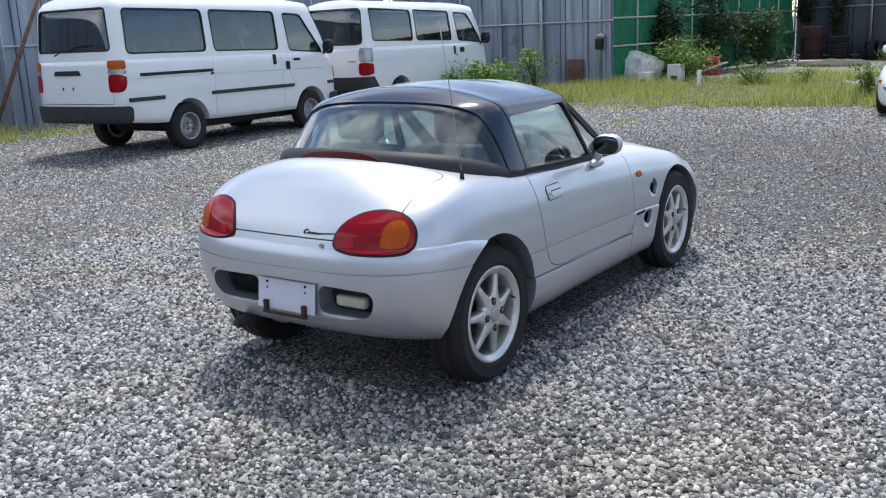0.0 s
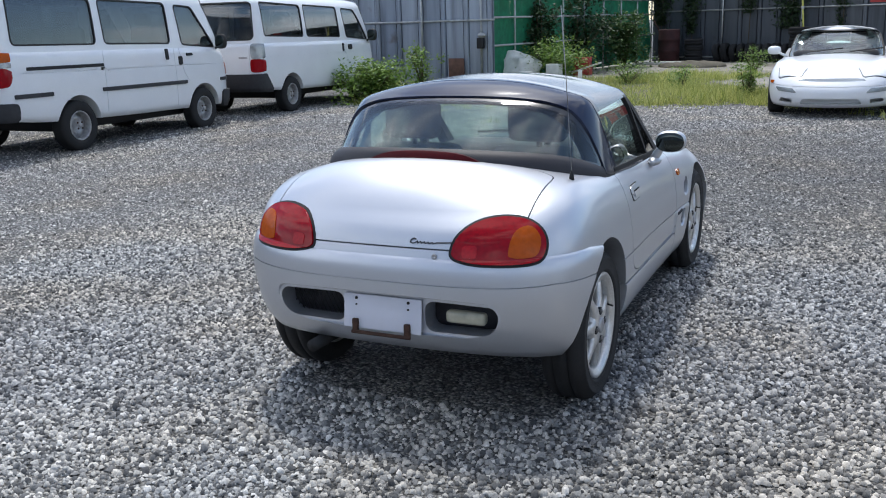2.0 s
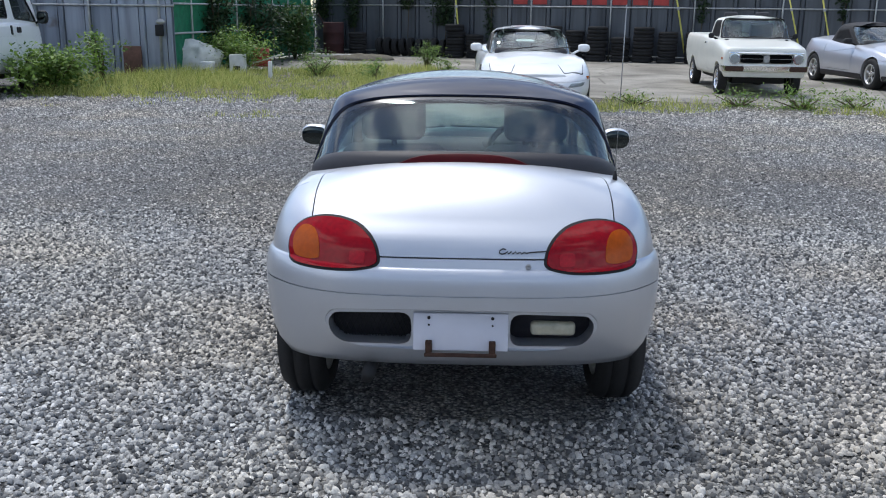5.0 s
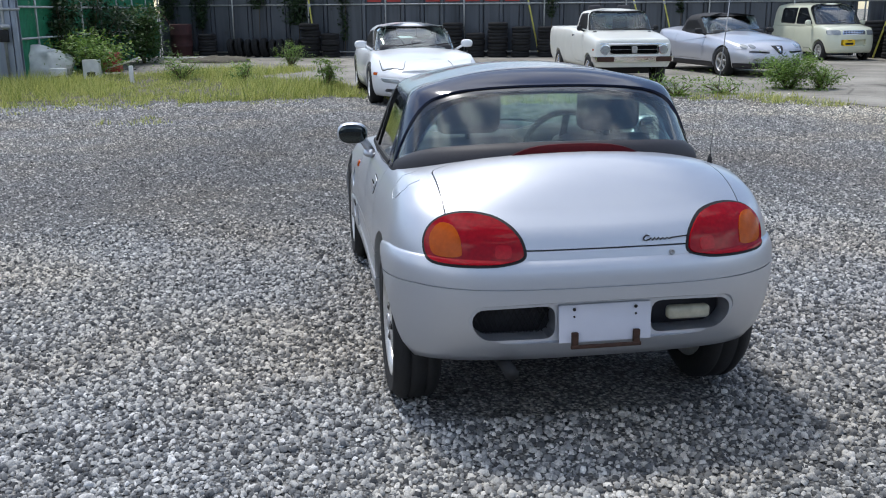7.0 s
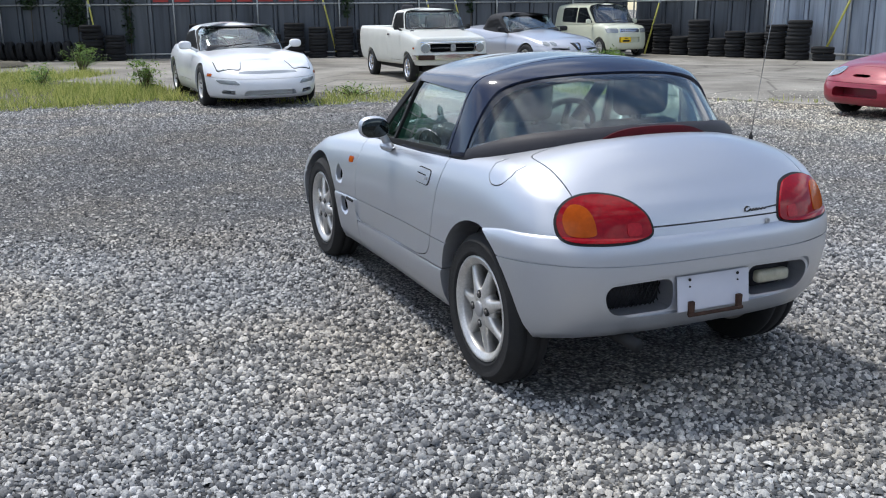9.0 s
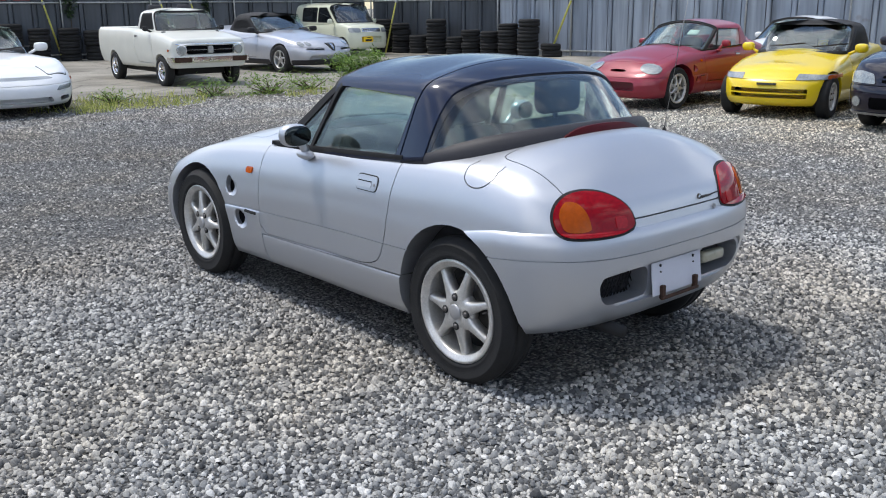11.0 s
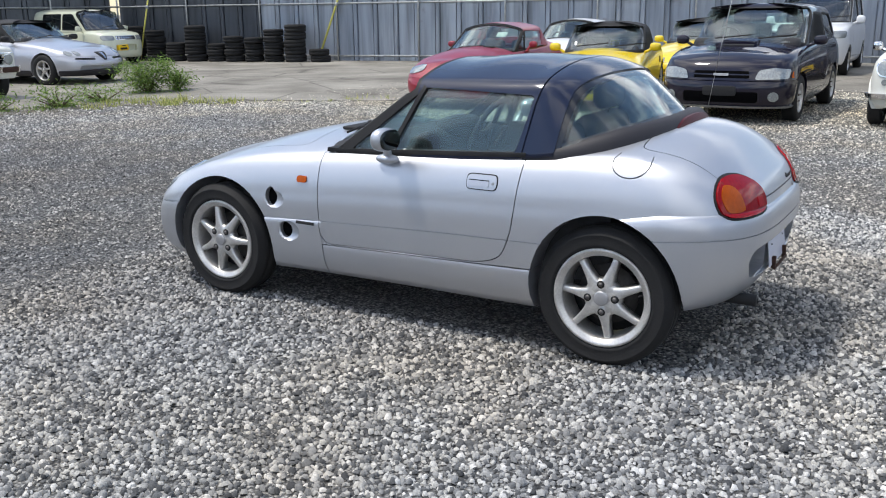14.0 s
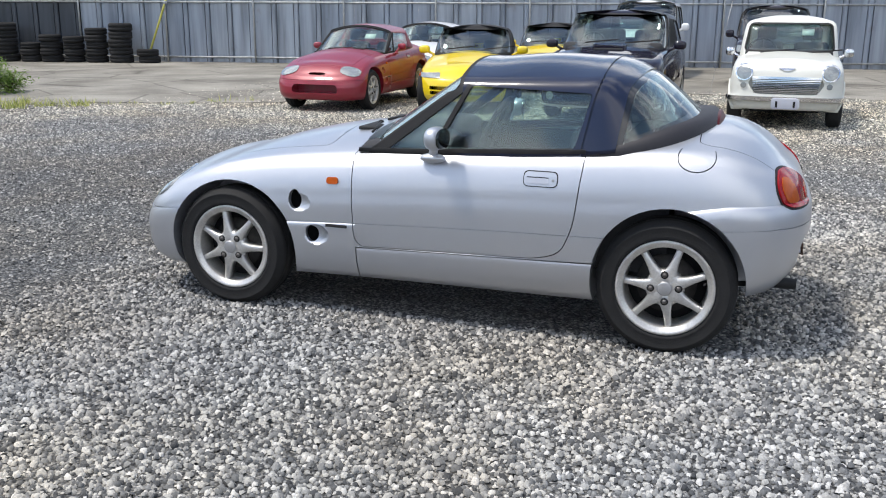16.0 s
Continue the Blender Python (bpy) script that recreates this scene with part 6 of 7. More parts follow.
VAN_HULL = dict(
    yr=-1.15, yf=3.52, ar=0.22, af=0.55, nr=4.0, nf=2.8, spine=(-0.9, 2.9), p=1.6,
    W=[(-1.15, 0.835), (0, 0.845), (2.6, 0.845), (3.5, 0.82)], zb=[(-1.15, 0.46), (-0.5, 0.40), (1.0, 0.36), (3.5, 0.34)], zs=[(-1.15, 1.22), (2.6, 1.20), (3.5, 1.12)], zc=[(-0.9, 1.22), (2.9, 1.22)],
    levels=[(0, 0.035, 0.03, 0.06), (0.12, 0.008, 0.01, 0.01), (0.5, 0.0, 0.0, 0.0), (0.8, 0.008, 0.006, 0.03), (1, 0.022, 0.012, 0.09)])
VAN_CABIN = dict(
    yr=-1.138, yf=3.43, ar=0.22, af=0.50, nr=4.0, nf=2.8, spine=(-0.75, 2.2), p=2.4,
    W=[(-1.15, 0.815), (0, 0.825), (2.6, 0.825), (3.5, 0.80)], zb=[(0, 1.13)], zs=[(-1.1, 1.96), (2.4, 1.96), (3.4, 1.90)], zc=[(-0.75, 2.07), (2.2, 2.05)],
    levels=[(0, 0, 0, 0), (0.5, 0.035, 0.025, 0.26), (0.85, 0.072, 0.05, 0.52), (0.95, 0.10, 0.08, 0.63), (1, 0.14, 0.13, 0.72)])
VAN = dict(
    category="van", paint=WHITE, body=VAN_HULL, cabin=VAN_CABIN, wb=2.59, arch=0.375, arch_x=0.5, wheel=(0.31, 0.185, 0.185, 0, STEEL, 0.725),
    hollows=[("z", rounded([(-0.76, -1.05), (0.76, -1.05), (0.74, 3.0), (-0.74, 3.0)], 0.1), 0.75, 1.6, False)],
    inside=(-0.76, 0.76, -1.0, 3.15, 0.75, 1.22), seats=(0.6, 2.1), glass=GLASS_DARK, wipers=(3.35, 1.27),
    grooves=[("x", [(0.50, 0.44), (0.505, 1.3)], 0.004, None), ("x", [(2.04, 1.3), (2.10, 1.05), (2.14, 0.86), (2.24, 0.74)], 0.004, None), ("x", [(1.95, 0.40), (1.95, 1.3)], 0.004, None), ("x", [(-0.85, 0.985), (3.3, 0.955)], 0.004, None)],
    panels=[("tailgate", "y", rounded([(-0.70, 0.685), (0.70, 0.685), (0.70, 1.4), (-0.70, 1.4)], 0.03), -1.4, -1.06)],
    windows=[("side_window", "x", rounded([(-0.93, 1.30), (0.42, 1.29), (0.43, 1.840), (-0.90, 1.850)], 0.07), 0.5, 1.2, True), ("side_window", "x", rounded([(0.58, 1.29), (1.90, 1.27), (1.90, 1.820), (0.57, 1.840)], 0.07), 0.5, 1.2, True),
             ("door_window", "x", rounded([(2.16, 1.25), (2.96, 1.20), (2.62, 1.62), (2.50, 1.780), (2.10, 1.800)], 0.06), 0.5, 1.2, True),
             ("windscreen", "x", rounded([(3.13, 1.22), (2.78, 1.820), (2.810, 2.020), (4.2, 2.020), (4.2, 1.22)], 0.03), -1.2, 1.2, False),
             ("rear_window", "y", rounded([(-0.69, 1.34), (0.69, 1.34), (0.63, 1.860), (-0.63, 1.860)], 0.06), -1.6, -0.9, False)],
    mirrors=[(0.93, 2.98, 1.28, 0.09, 0.05, 0.11, BLACK)],
    fittings=[("rear_bumper", BUMPER_GREY, "x", strip(-1.6, -0.97, 0.44, 0.655), -1.2, 1.2, 0.035, False), ("front_bumper", BUMPER_GREY, "x", strip(3.05, 4.0, 0.30, 0.56), -1.2, 1.2, 0.035, False),
              ("rub_strip", BUMPER_GREY, "x", strip(-1.0, -0.42, 0.70, 0.75), 0.6, 1.2, 0.012, True), ("rub_strip", BUMPER_GREY, "x", strip(0.42, 2.18, 0.70, 0.75), 0.6, 1.2, 0.012, True), ("rub_strip", BUMPER_GREY, "x", strip(3.02, 3.3, 0.70, 0.75), 0.6, 1.2, 0.012, True),
              ("door_rail", BLACK, "x", strip(-0.78, 0.49, 1.01, 1.05), 0.6, 1.2, 0.006, True),
              ("door_handle", BLACK, "x", strip(1.75, 1.81, 1.05, 1.20), 0.6, 1.2, 0.014, True), ("door_handle", BLACK, "x", strip(2.22, 2.36, 1.09, 1.13), 0.6, 1.2, 0.014, True), ("fuel_lid", BLACK, "x", strip(2.03, 2.12, 0.97, 1.09), 0.6, 1.2, 0.008, True),
              ("tail_lamp", RED_LENS, "y", strip(0.655, 0.83, 0.83, 1.05), -1.5, -0.99, 0.012, True), ("tail_lamp", CLEAR_LENS, "y", strip(0.655, 0.83, 1.05, 1.11), -1.5, -0.99, 0.012, True), ("turn_lamp", AMBER_LENS, "y", strip(0.655, 0.83, 1.11, 1.22), -1.5, -0.99, 0.012, True),
              ("tailgate_handle", BLACK, "y", rounded([(-0.36, 1.045), (0.16, 1.045), (0.13, 1.105), (-0.33, 1.105)], 0.01), -1.5, -1.0, 0.012, False), ("bolt", BLACK, "y", strip(-0.22, -0.20, 0.86, 0.90), -1.5, -1.0, 0.006, False), ("bolt", BLACK, "y", strip(-0.02, 0.0, 0.86, 0.90), -1.5, -1.0, 0.006, False),
              ("corner_lamp", AMBER_LENS, "x", strip(3.30, 3.56, 0.78, 0.98), 0.3, 1.2, 0.008, True)])
van_old = build_car("van", "older white delivery van with black rubbing strips and grey bumpers", VAN, "white vans")
part("rear_wiper", tube([(-0.25, -1.185, 1.30), (0.02, -1.165, 1.40), (0.38, -1.16, 1.42)], 0.010, 6), BLACK, van_old)

VAN_B = dict(VAN)
VAN_B.update(
    hollows=[("z", rounded([(-0.76, -0.88), (0.76, -0.88), (0.74, 3.1), (-0.74, 3.1)], 0.1), 0.75, 1.6, False)],
    wb=2.71, paint=WHITE, wheel=(0.315, 0.195, 0.19, 0, STEEL, 0.725),
    body=dict(VAN_HULL, yr=-1.02, yf=3.66, spine=(-0.8, 3.0), af=0.6, zb=[(-1.0, 0.44), (0.5, 0.38), (3.6, 0.34)]), cabin=dict(VAN_CABIN, yr=-1.0, yf=3.56, spine=(-0.65, 2.3)),
    grooves=[("x", [(2.02, 1.3), (2.06, 1.0), (2.16, 0.80), (2.34, 0.66)], 0.004, None), ("x", [(-0.9, 1.00), (3.4, 0.97)], 0.005, None), ("x", [(-0.88, 0.44), (-0.90, 1.3)], 0.004, None)],
    panels=[("tailgate", "y", rounded([(-0.62, 0.62), (0.62, 0.62), (0.62, 1.4), (-0.62, 1.4)], 0.03), -1.4, -0.93)],
    windows=[("side_window", "x", rounded([(-0.77, 1.34), (0.50, 1.31), (0.50, 1.860), (-0.78, 1.900)], 0.06), 0.5, 1.2, True), ("side_window", "x", rounded([(0.64, 1.31), (1.90, 1.28), (1.86, 1.840), (0.62, 1.870)], 0.06), 0.5, 1.2, True),
             ("door_window", "x", rounded([(2.16, 1.27), (3.10, 1.21), (2.74, 1.64), (2.58, 1.800), (2.06, 1.820)], 0.06), 0.5, 1.2, True),
             ("windscreen", "x", rounded([(3.26, 1.22), (2.90, 1.820), (2.930, 2.020), (4.2, 2.020), (4.2, 1.22)], 0.03), -1.2, 1.2, False),
             ("rear_window", "y", rounded([(-0.70, 1.28), (0.70, 1.28), (0.66, 1.900), (-0.66, 1.900)], 0.10), -1.6, -0.75, False)],
    mirrors=[(0.95, 3.06, 1.30, 0.10, 0.06, 0.12, BLACK)],
    fittings=[("rear_bumper", BUMPER_GREY, "x", [(-1.5, 0.38), (-1.5, 0.68), (-0.86, 0.72), (-0.66, 0.46), (-0.66, 0.38)], -1.2, 1.2, 0.03, False), ("front_bumper", BUMPER_GREY, "x", strip(3.2, 4.0, 0.30, 0.58), -1.2, 1.2, 0.03, False),
              ("tail_lamp", RED_LENS, "y", strip(0.64, 0.85, 0.74, 0.96), -1.5, -0.84, 0.014, True), ("tail_lamp", CLEAR_LENS, "y", strip(0.65, 0.85, 0.965, 1.22), -1.5, -0.84, 0.012, True),
              ("door_handle", BLACK, "x", strip(2.18, 2.34, 1.03, 1.13), 0.6, 1.2, 0.014, True), ("door_handle", BLACK, "x", strip(1.94, 2.0, 1.00, 1.16), 0.6, 1.2, 0.012, True), ("badge", STEEL, "y", strip(0.42, 0.58, 0.97, 1.00), -1.5, -0.9, 0.006, False)])
van_new = build_car("van", "white passenger van with tall clear and red tail lamps", VAN_B, "white vans")
at_rest(van_old, -8.27, 5.20, 3.8, 0.01, 1.012, -0.6)
at_rest(van_new, -8.48, 10.30, 2.8, 0.01, 0.98, -0.3)

COUPE = dict(
    paint=WHITE, wb=2.425, arch=0.345, arch_x=0.5, wheel=(0.305, 0.21, 0.20, 5, ALLOY, 0.755),
    body=dict(yr=-0.87, yf=3.40, ar=0.65, af=0.95, nr=2.6, nf=2.3, spine=(-0.35, 2.75), p=2.0,
              W=[(-0.85, 0.86), (0, 0.885), (1.1, 0.845), (2.4, 0.88), (3.4, 0.86)], zb=[(-0.8, 0.22), (0.5, 0.17), (3.4, 0.15)], zs=[(-0.85, 0.82), (0, 0.85), (0.9, 0.80), (1.8, 0.76), (2.4, 0.74), (3.0, 0.62), (3.4, 0.50)], zc=[(-0.35, 0.96), (1.7, 0.84), (2.3, 0.77), (2.75, 0.69)],
              levels=[(0, 0.06, 0.1, 0.10), (0.15, 0.02, 0.05, 0.03), (0.4, 0.0, 0.0, 0.0), (0.6, 0.004, 0.0, 0.0), (0.8, 0.03, 0.04, 0.04), (1, 0.10, 0.12, 0.12)]),
    cabin=dict(yr=-0.55, yf=2.02, ar=0.6, af=0.45, nr=2.4, nf=2.6, spine=(0.45, 0.95), p=2.2, W=[(-0.5, 0.66), (0.5, 0.73), (1.3, 0.71), (2.0, 0.66)], zb=[(0, 0.74)], zs=[(-0.5, 1.06), (0.6, 1.17), (2.0, 1.165)], zc=[(0.45, 1.225), (0.95, 1.215)],
               levels=[(0, 0, 0, 0), (0.5, 0.06, 0.34, 0.40), (0.85, 0.12, 0.62, 0.70), (1, 0.20, 0.80, 0.88)]),
    hollows=[("z", rounded([(-0.60, 0.1), (0.60, 0.1), (0.60, 1.8), (-0.60, 1.8)], 0.2), 0.35, 1.6, False), ("y", rounded([(-0.40, 0.20), (0.40, 0.20), (0.36, 0.275), (-0.36, 0.275)], 0.03), 3.15, 3.8, False), ("y", rounded([(0.50, 0.21), (0.68, 0.23), (0.66, 0.28), (0.50, 0.27)], 0.02), 2.9, 3.8, True),
             ("y", rounded([(-0.44, 0.512), (-0.2, 0.502), (0.2, 0.502), (0.44, 0.512), (0.40, 0.545), (-0.40, 0.545)], 0.01), 3.18, 3.8, False)],
    panels=[("door", "x", rounded([(1.62, 1.0), (1.60, 0.34), (0.42, 0.34), (0.36, 1.0)], 0.06), 0.55, 1.2)],
    inside=(-0.6, 0.6, 0.1, 1.8, 0.30, 0.86), seats=(0.75,), seat_h=0.46, wipers=(1.86, 0.86),
    windows=[("side_window", "x", rounded([(1.42, 0.82), (0.15, 0.86), (0.22, 1.04), (0.86, 1.10)], 0.04), 0.3, 1.2, True), ("windscreen", "x", rounded([(1.56, 0.78), (0.99, 1.10), (1.00, 1.160), (3, 1.160), (3, 0.78)], 0.03), -1.2, 1.2, False), ("rear_window", "x", rounded([(-0.05, 0.86), (0.22, 1.03), (0.190, 1.230), (-1, 1.230), (-1, 0.86)], 0.03), -1.2, 1.2, False)],
    mirrors=[(0.90, 1.52, 0.88, 0.10, 0.06, 0.065, WHITE)], grooves=[("x", [(2.78, 0.47), (3.6, 0.42)], 0.004, None)],
    fittings=[("lid_seam", BLACK, "z", rounded([(0.322, 2.852), (0.728, 2.708), (0.708, 3.006), (0.394, 3.16)], 0.055), 0.4, 1.2, 0.003, True), ("headlamp_lid", WHITE, "z", rounded([(0.33, 2.86), (0.72, 2.72), (0.70, 3.0), (0.40, 3.15)], 0.05), 0.4, 1.2, 0.008, True), ("turn_lamp", CLEAR_LENS, "y", rounded([(0.44, 0.352), (0.70, 0.372), (0.745, 0.43), (0.50, 0.418)], 0.025), 2.5, 3.8, 0.008, True), ("side_marker", AMBER_LENS, "x", strip(2.83, 2.92, 0.47, 0.51), 0.3, 1.2, 0.008, True)])
coupe = at_rest(build_car("coupe", "white low sports coupe with pop-up headlamps parked on the weeds", COUPE), 1.01, 13.79, 180.7, 0.0)

PICKUP = dict(
    category="pickup", paint=IVORY, wb=2.53, arch=0.325, arch_x=0.42, wheel=(0.285, 0.16, 0.185, 0, CHROME, 0.655),
    body=dict(yr=-0.95, yf=3.16, ar=0.12, af=0.16, nr=3.5, nf=3.5, spine=(-0.85, 3.0), p=3.0, W=[(-0.95, 0.735), (0.5, 0.75), (2.5, 0.745), (3.16, 0.735)], zb=[(-0.95, 0.36), (0, 0.32), (3.16, 0.36)],
              zs=[(-0.95, 1.06), (1.1, 1.06), (1.35, 1.03), (2.2, 0.985), (3.16, 0.86)], zc=[(-0.8, 1.04), (1.1, 1.04), (2.2, 1.01), (3.0, 0.90)], levels=[(0, 0.07, 0.02, 0.04), (0.2, 0.025, 0.0, 0.0), (0.5, 0.0, 0.0, 0.0), (0.7, 0.0, 0.0, 0.0), (0.9, 0.02, 0.0, 0.01), (1, 0.055, 0.02, 0.03)]),
    cabin=dict(yr=1.13, yf=2.44, ar=0.2, af=0.3, nr=3.5, nf=2.8, spine=(1.35, 1.85), p=2.6, W=[(1.1, 0.68), (2.4, 0.67)], zb=[(0, 0.93)], zs=[(1.1, 1.375), (2.4, 1.37)], zc=[(1.35, 1.44), (1.85, 1.43)], levels=[(0, 0, 0, 0), (0.5, 0.05, 0.04, 0.20), (0.9, 0.10, 0.08, 0.37), (1, 0.14, 0.13, 0.45)]),
    hollows=[("z", rounded([(-0.62, -0.86), (0.62, -0.86), (0.62, 1.04), (-0.62, 1.04)], 0.05), 0.60, 1.6, False), ("z", rounded([(-0.6, 1.2), (0.6, 1.2), (0.6, 2.25), (-0.6, 2.25)], 0.1), 0.6, 1.6, False), ("y", rounded([(-0.47, 0.60), (0.47, 0.60), (0.47, 0.765), (-0.47, 0.765)], 0.02), 3.06, 3.6, False)],
    panels=[("door", "x", rounded([(2.18, 1.2), (2.16, 0.42), (1.36, 0.42), (1.28, 0.6), (1.25, 1.2)], 0.05), 0.55, 1.2)],
    inner=IVORY, inside=(-0.6, 0.6, 1.2, 2.35, 0.55, 1.0), seats=(1.5,), wipers=(2.40, 1.03),
    windows=[("side_window", "x", rounded([(2.10, 1.05), (1.38, 1.06), (1.42, 1.33), (1.86, 1.345)], 0.03), 0.3, 1.2, True), ("windscreen", "x", rounded([(2.20, 1.03), (1.98, 1.322), (1.985, 1.390), (3, 1.390), (3, 1.03)], 0.03), -1.2, 1.2, False), ("rear_window", "y", rounded([(-0.5, 1.1), (0.5, 1.1), (0.46, 1.33), (-0.46, 1.33)], 0.04), 0.9, 1.4, False)],
    mirrors=[(0.78, 2.0, 1.06, 0.05, 0.03, 0.05, BLACK)],
    fittings=[("front_bumper", CHROME, "x", strip(3.0, 3.6, 0.46, 0.56), -1.2, 1.2, 0.06, False), ("front_valance", IVORY, "x", strip(3.0, 3.6, 0.36, 0.455), -1.2, 1.2, 0.02, False), ("headlamp_rim", CHROME, "y", oval(0.56, 0.685, 0.095, 0.095, 24), 2.9, 3.6, 0.012, True), ("headlamp", CLEAR_LENS, "y", oval(0.56, 0.685, 0.08, 0.08, 24), 2.9, 3.6, 0.022, True),
              ("bumper_corner", RUSTY, "y", strip(0.40, 0.72, 0.465, 0.555), 2.9, 3.6, 0.063, True), ("grille_panel", VOID, "y", strip(-0.44, -0.06, 0.615, 0.755), 3.0, 3.6, 0.0015, False), ("grille_panel", VOID, "y", strip(0.06, 0.44, 0.615, 0.755), 3.0, 3.6, 0.0015, False), ("grille_bar", STEEL, "y", strip(-0.46, 0.46, 0.682, 0.688), 3.0, 3.6, 0.004, False), ("grille_badge", STEEL, "y", strip(-0.05, 0.05, 0.62, 0.75), 3.0, 3.6, 0.008, False), ("grille_trim", CHROME, "y", strip(-0.66, 0.66, 0.785, 0.80), 3.0, 3.6, 0.012, False),
              ("side_marker", AMBER_LENS, "x", strip(2.92, 2.98, 0.66, 0.70), 0.3, 1.2, 0.01, True), ("door_handle", CHROME, "x", strip(1.34, 1.46, 0.90, 0.93), 0.6, 1.2, 0.02, True)])
pickup = at_rest(build_car("pickup", "old ivory white small pickup with chrome bumper and round headlamps", PICKUP), 5.52, 16.54, 176.7)

SPIDER = dict(
    paint=GREY_SILVER, roof=FABRIC_TOP, wb=2.54, arch=0.35, arch_x=0.5, wheel=(0.31, 0.20, 0.205, 5, ALLOY, 0.775),
    body=dict(yr=-0.85, yf=3.42, ar=0.55, af=0.80, nr=2.8, nf=2.4, spine=(-0.45, 2.8), p=2.2, W=[(-0.85, 0.86), (0, 0.89), (1.2, 0.87), (2.5, 0.89), (3.42, 0.84)], zb=[(-0.85, 0.26), (0.4, 0.20), (3.42, 0.20)],
              zs=[(-0.85, 0.94), (0, 0.93), (1.0, 0.86), (1.8, 0.83), (2.5, 0.77), (3.1, 0.66), (3.42, 0.58)], zc=[(-0.45, 1.02), (0.3, 0.98), (1.8, 0.93), (2.3, 0.86), (2.8, 0.76)], levels=[(0, 0.05, 0.06, 0.10), (0.15, 0.015, 0.02, 0.04), (0.4, 0.0, 0.0, 0.0), (0.65, 0.01, 0.0, 0.0), (0.85, 0.05, 0.04, 0.04), (1, 0.10, 0.08, 0.09)]),
    cabin=dict(yr=0.05, yf=2.02, ar=0.4, af=0.45, nr=2.8, nf=2.6, spine=(0.65, 1.05), p=2.2, W=[(0, 0.70), (1.0, 0.74), (2.0, 0.68)], zb=[(0, 0.82)], zs=[(0, 1.27), (2, 1.26)], zc=[(0.65, 1.33), (1.05, 1.315)], levels=[(0, 0, 0, 0), (0.5, 0.06, 0.22, 0.40), (0.85, 0.11, 0.40, 0.70), (1, 0.18, 0.52, 0.84)]),
    hollows=[("z", rounded([(-0.62, 0.2), (0.62, 0.2), (0.62, 1.75), (-0.62, 1.75)], 0.2), 0.4, 1.6, False), ("y", rounded([(0.24, 0.50), (0.62, 0.52), (0.60, 0.555), (0.22, 0.545)], 0.01), 3.0, 3.8, True), ("y", rounded([(-0.6, 0.26), (0.6, 0.26), (0.55, 0.40), (-0.55, 0.40)], 0.04), 3.15, 3.8, False)],
    panels=[("door", "x", rounded([(1.72, 1.1), (1.70, 0.34), (0.50, 0.34), (0.38, 1.1)], 0.06), 0.55, 1.2)],
    inside=(-0.62, 0.62, 0.2, 1.8, 0.35, 0.94), seats=(0.75,), seat_h=0.5, wipers=(1.90, 0.95),
    windows=[("side_window", "x", rounded([(1.44, 0.92), (0.50, 0.95), (0.58, 1.14), (1.02, 1.19)], 0.03), 0.3, 1.2, True), ("windscreen", "x", rounded([(1.56, 0.88), (1.12, 1.20), (1.13, 1.258), (3, 1.258), (3, 0.88)], 0.03), -1.2, 1.2, False)],
    mirrors=[(0.90, 1.56, 0.94, 0.09, 0.06, 0.06, BLACK)], grooves=[("x", [(2.7, 0.60), (3.6, 0.555)], 0.004, None), ("x", [(1.75, 0.80), (0.0, 0.62)], 0.004, None)],
    fittings=[("headlamp", CLEAR_LENS, "y", oval(0.66, 0.645, 0.055, 0.045, 18), 2.5, 3.8, 0.006, True), ("headlamp", CLEAR_LENS, "y", oval(0.52, 0.645, 0.055, 0.045, 18), 2.5, 3.8, 0.006, True), ("grille_badge", BLACK, "y", rounded([(-0.13, 0.66), (0.13, 0.66), (0.03, 0.49), (-0.03, 0.49)], 0.03), 3.0, 3.8, 0.010, False), ("grille_rim", CHROME, "y", rounded([(-0.04, 0.645), (0.04, 0.645), (0.012, 0.52), (-0.012, 0.52)], 0.012), 3.0, 3.8, 0.018, False),
              ("lower_cladding", TRIM, "x", strip(2.92, 3.7, 0.17, 0.30), -1.2, 1.2, 0.012, False), ("sill_cladding", TRIM, "x", strip(0.36, 2.18, 0.15, 0.30), 0.5, 1.2, 0.012, True)])
spider = at_rest(build_car("convertible", "silver Italian style convertible with black fabric hood", SPIDER), 8.76, 18.12, 184.7)

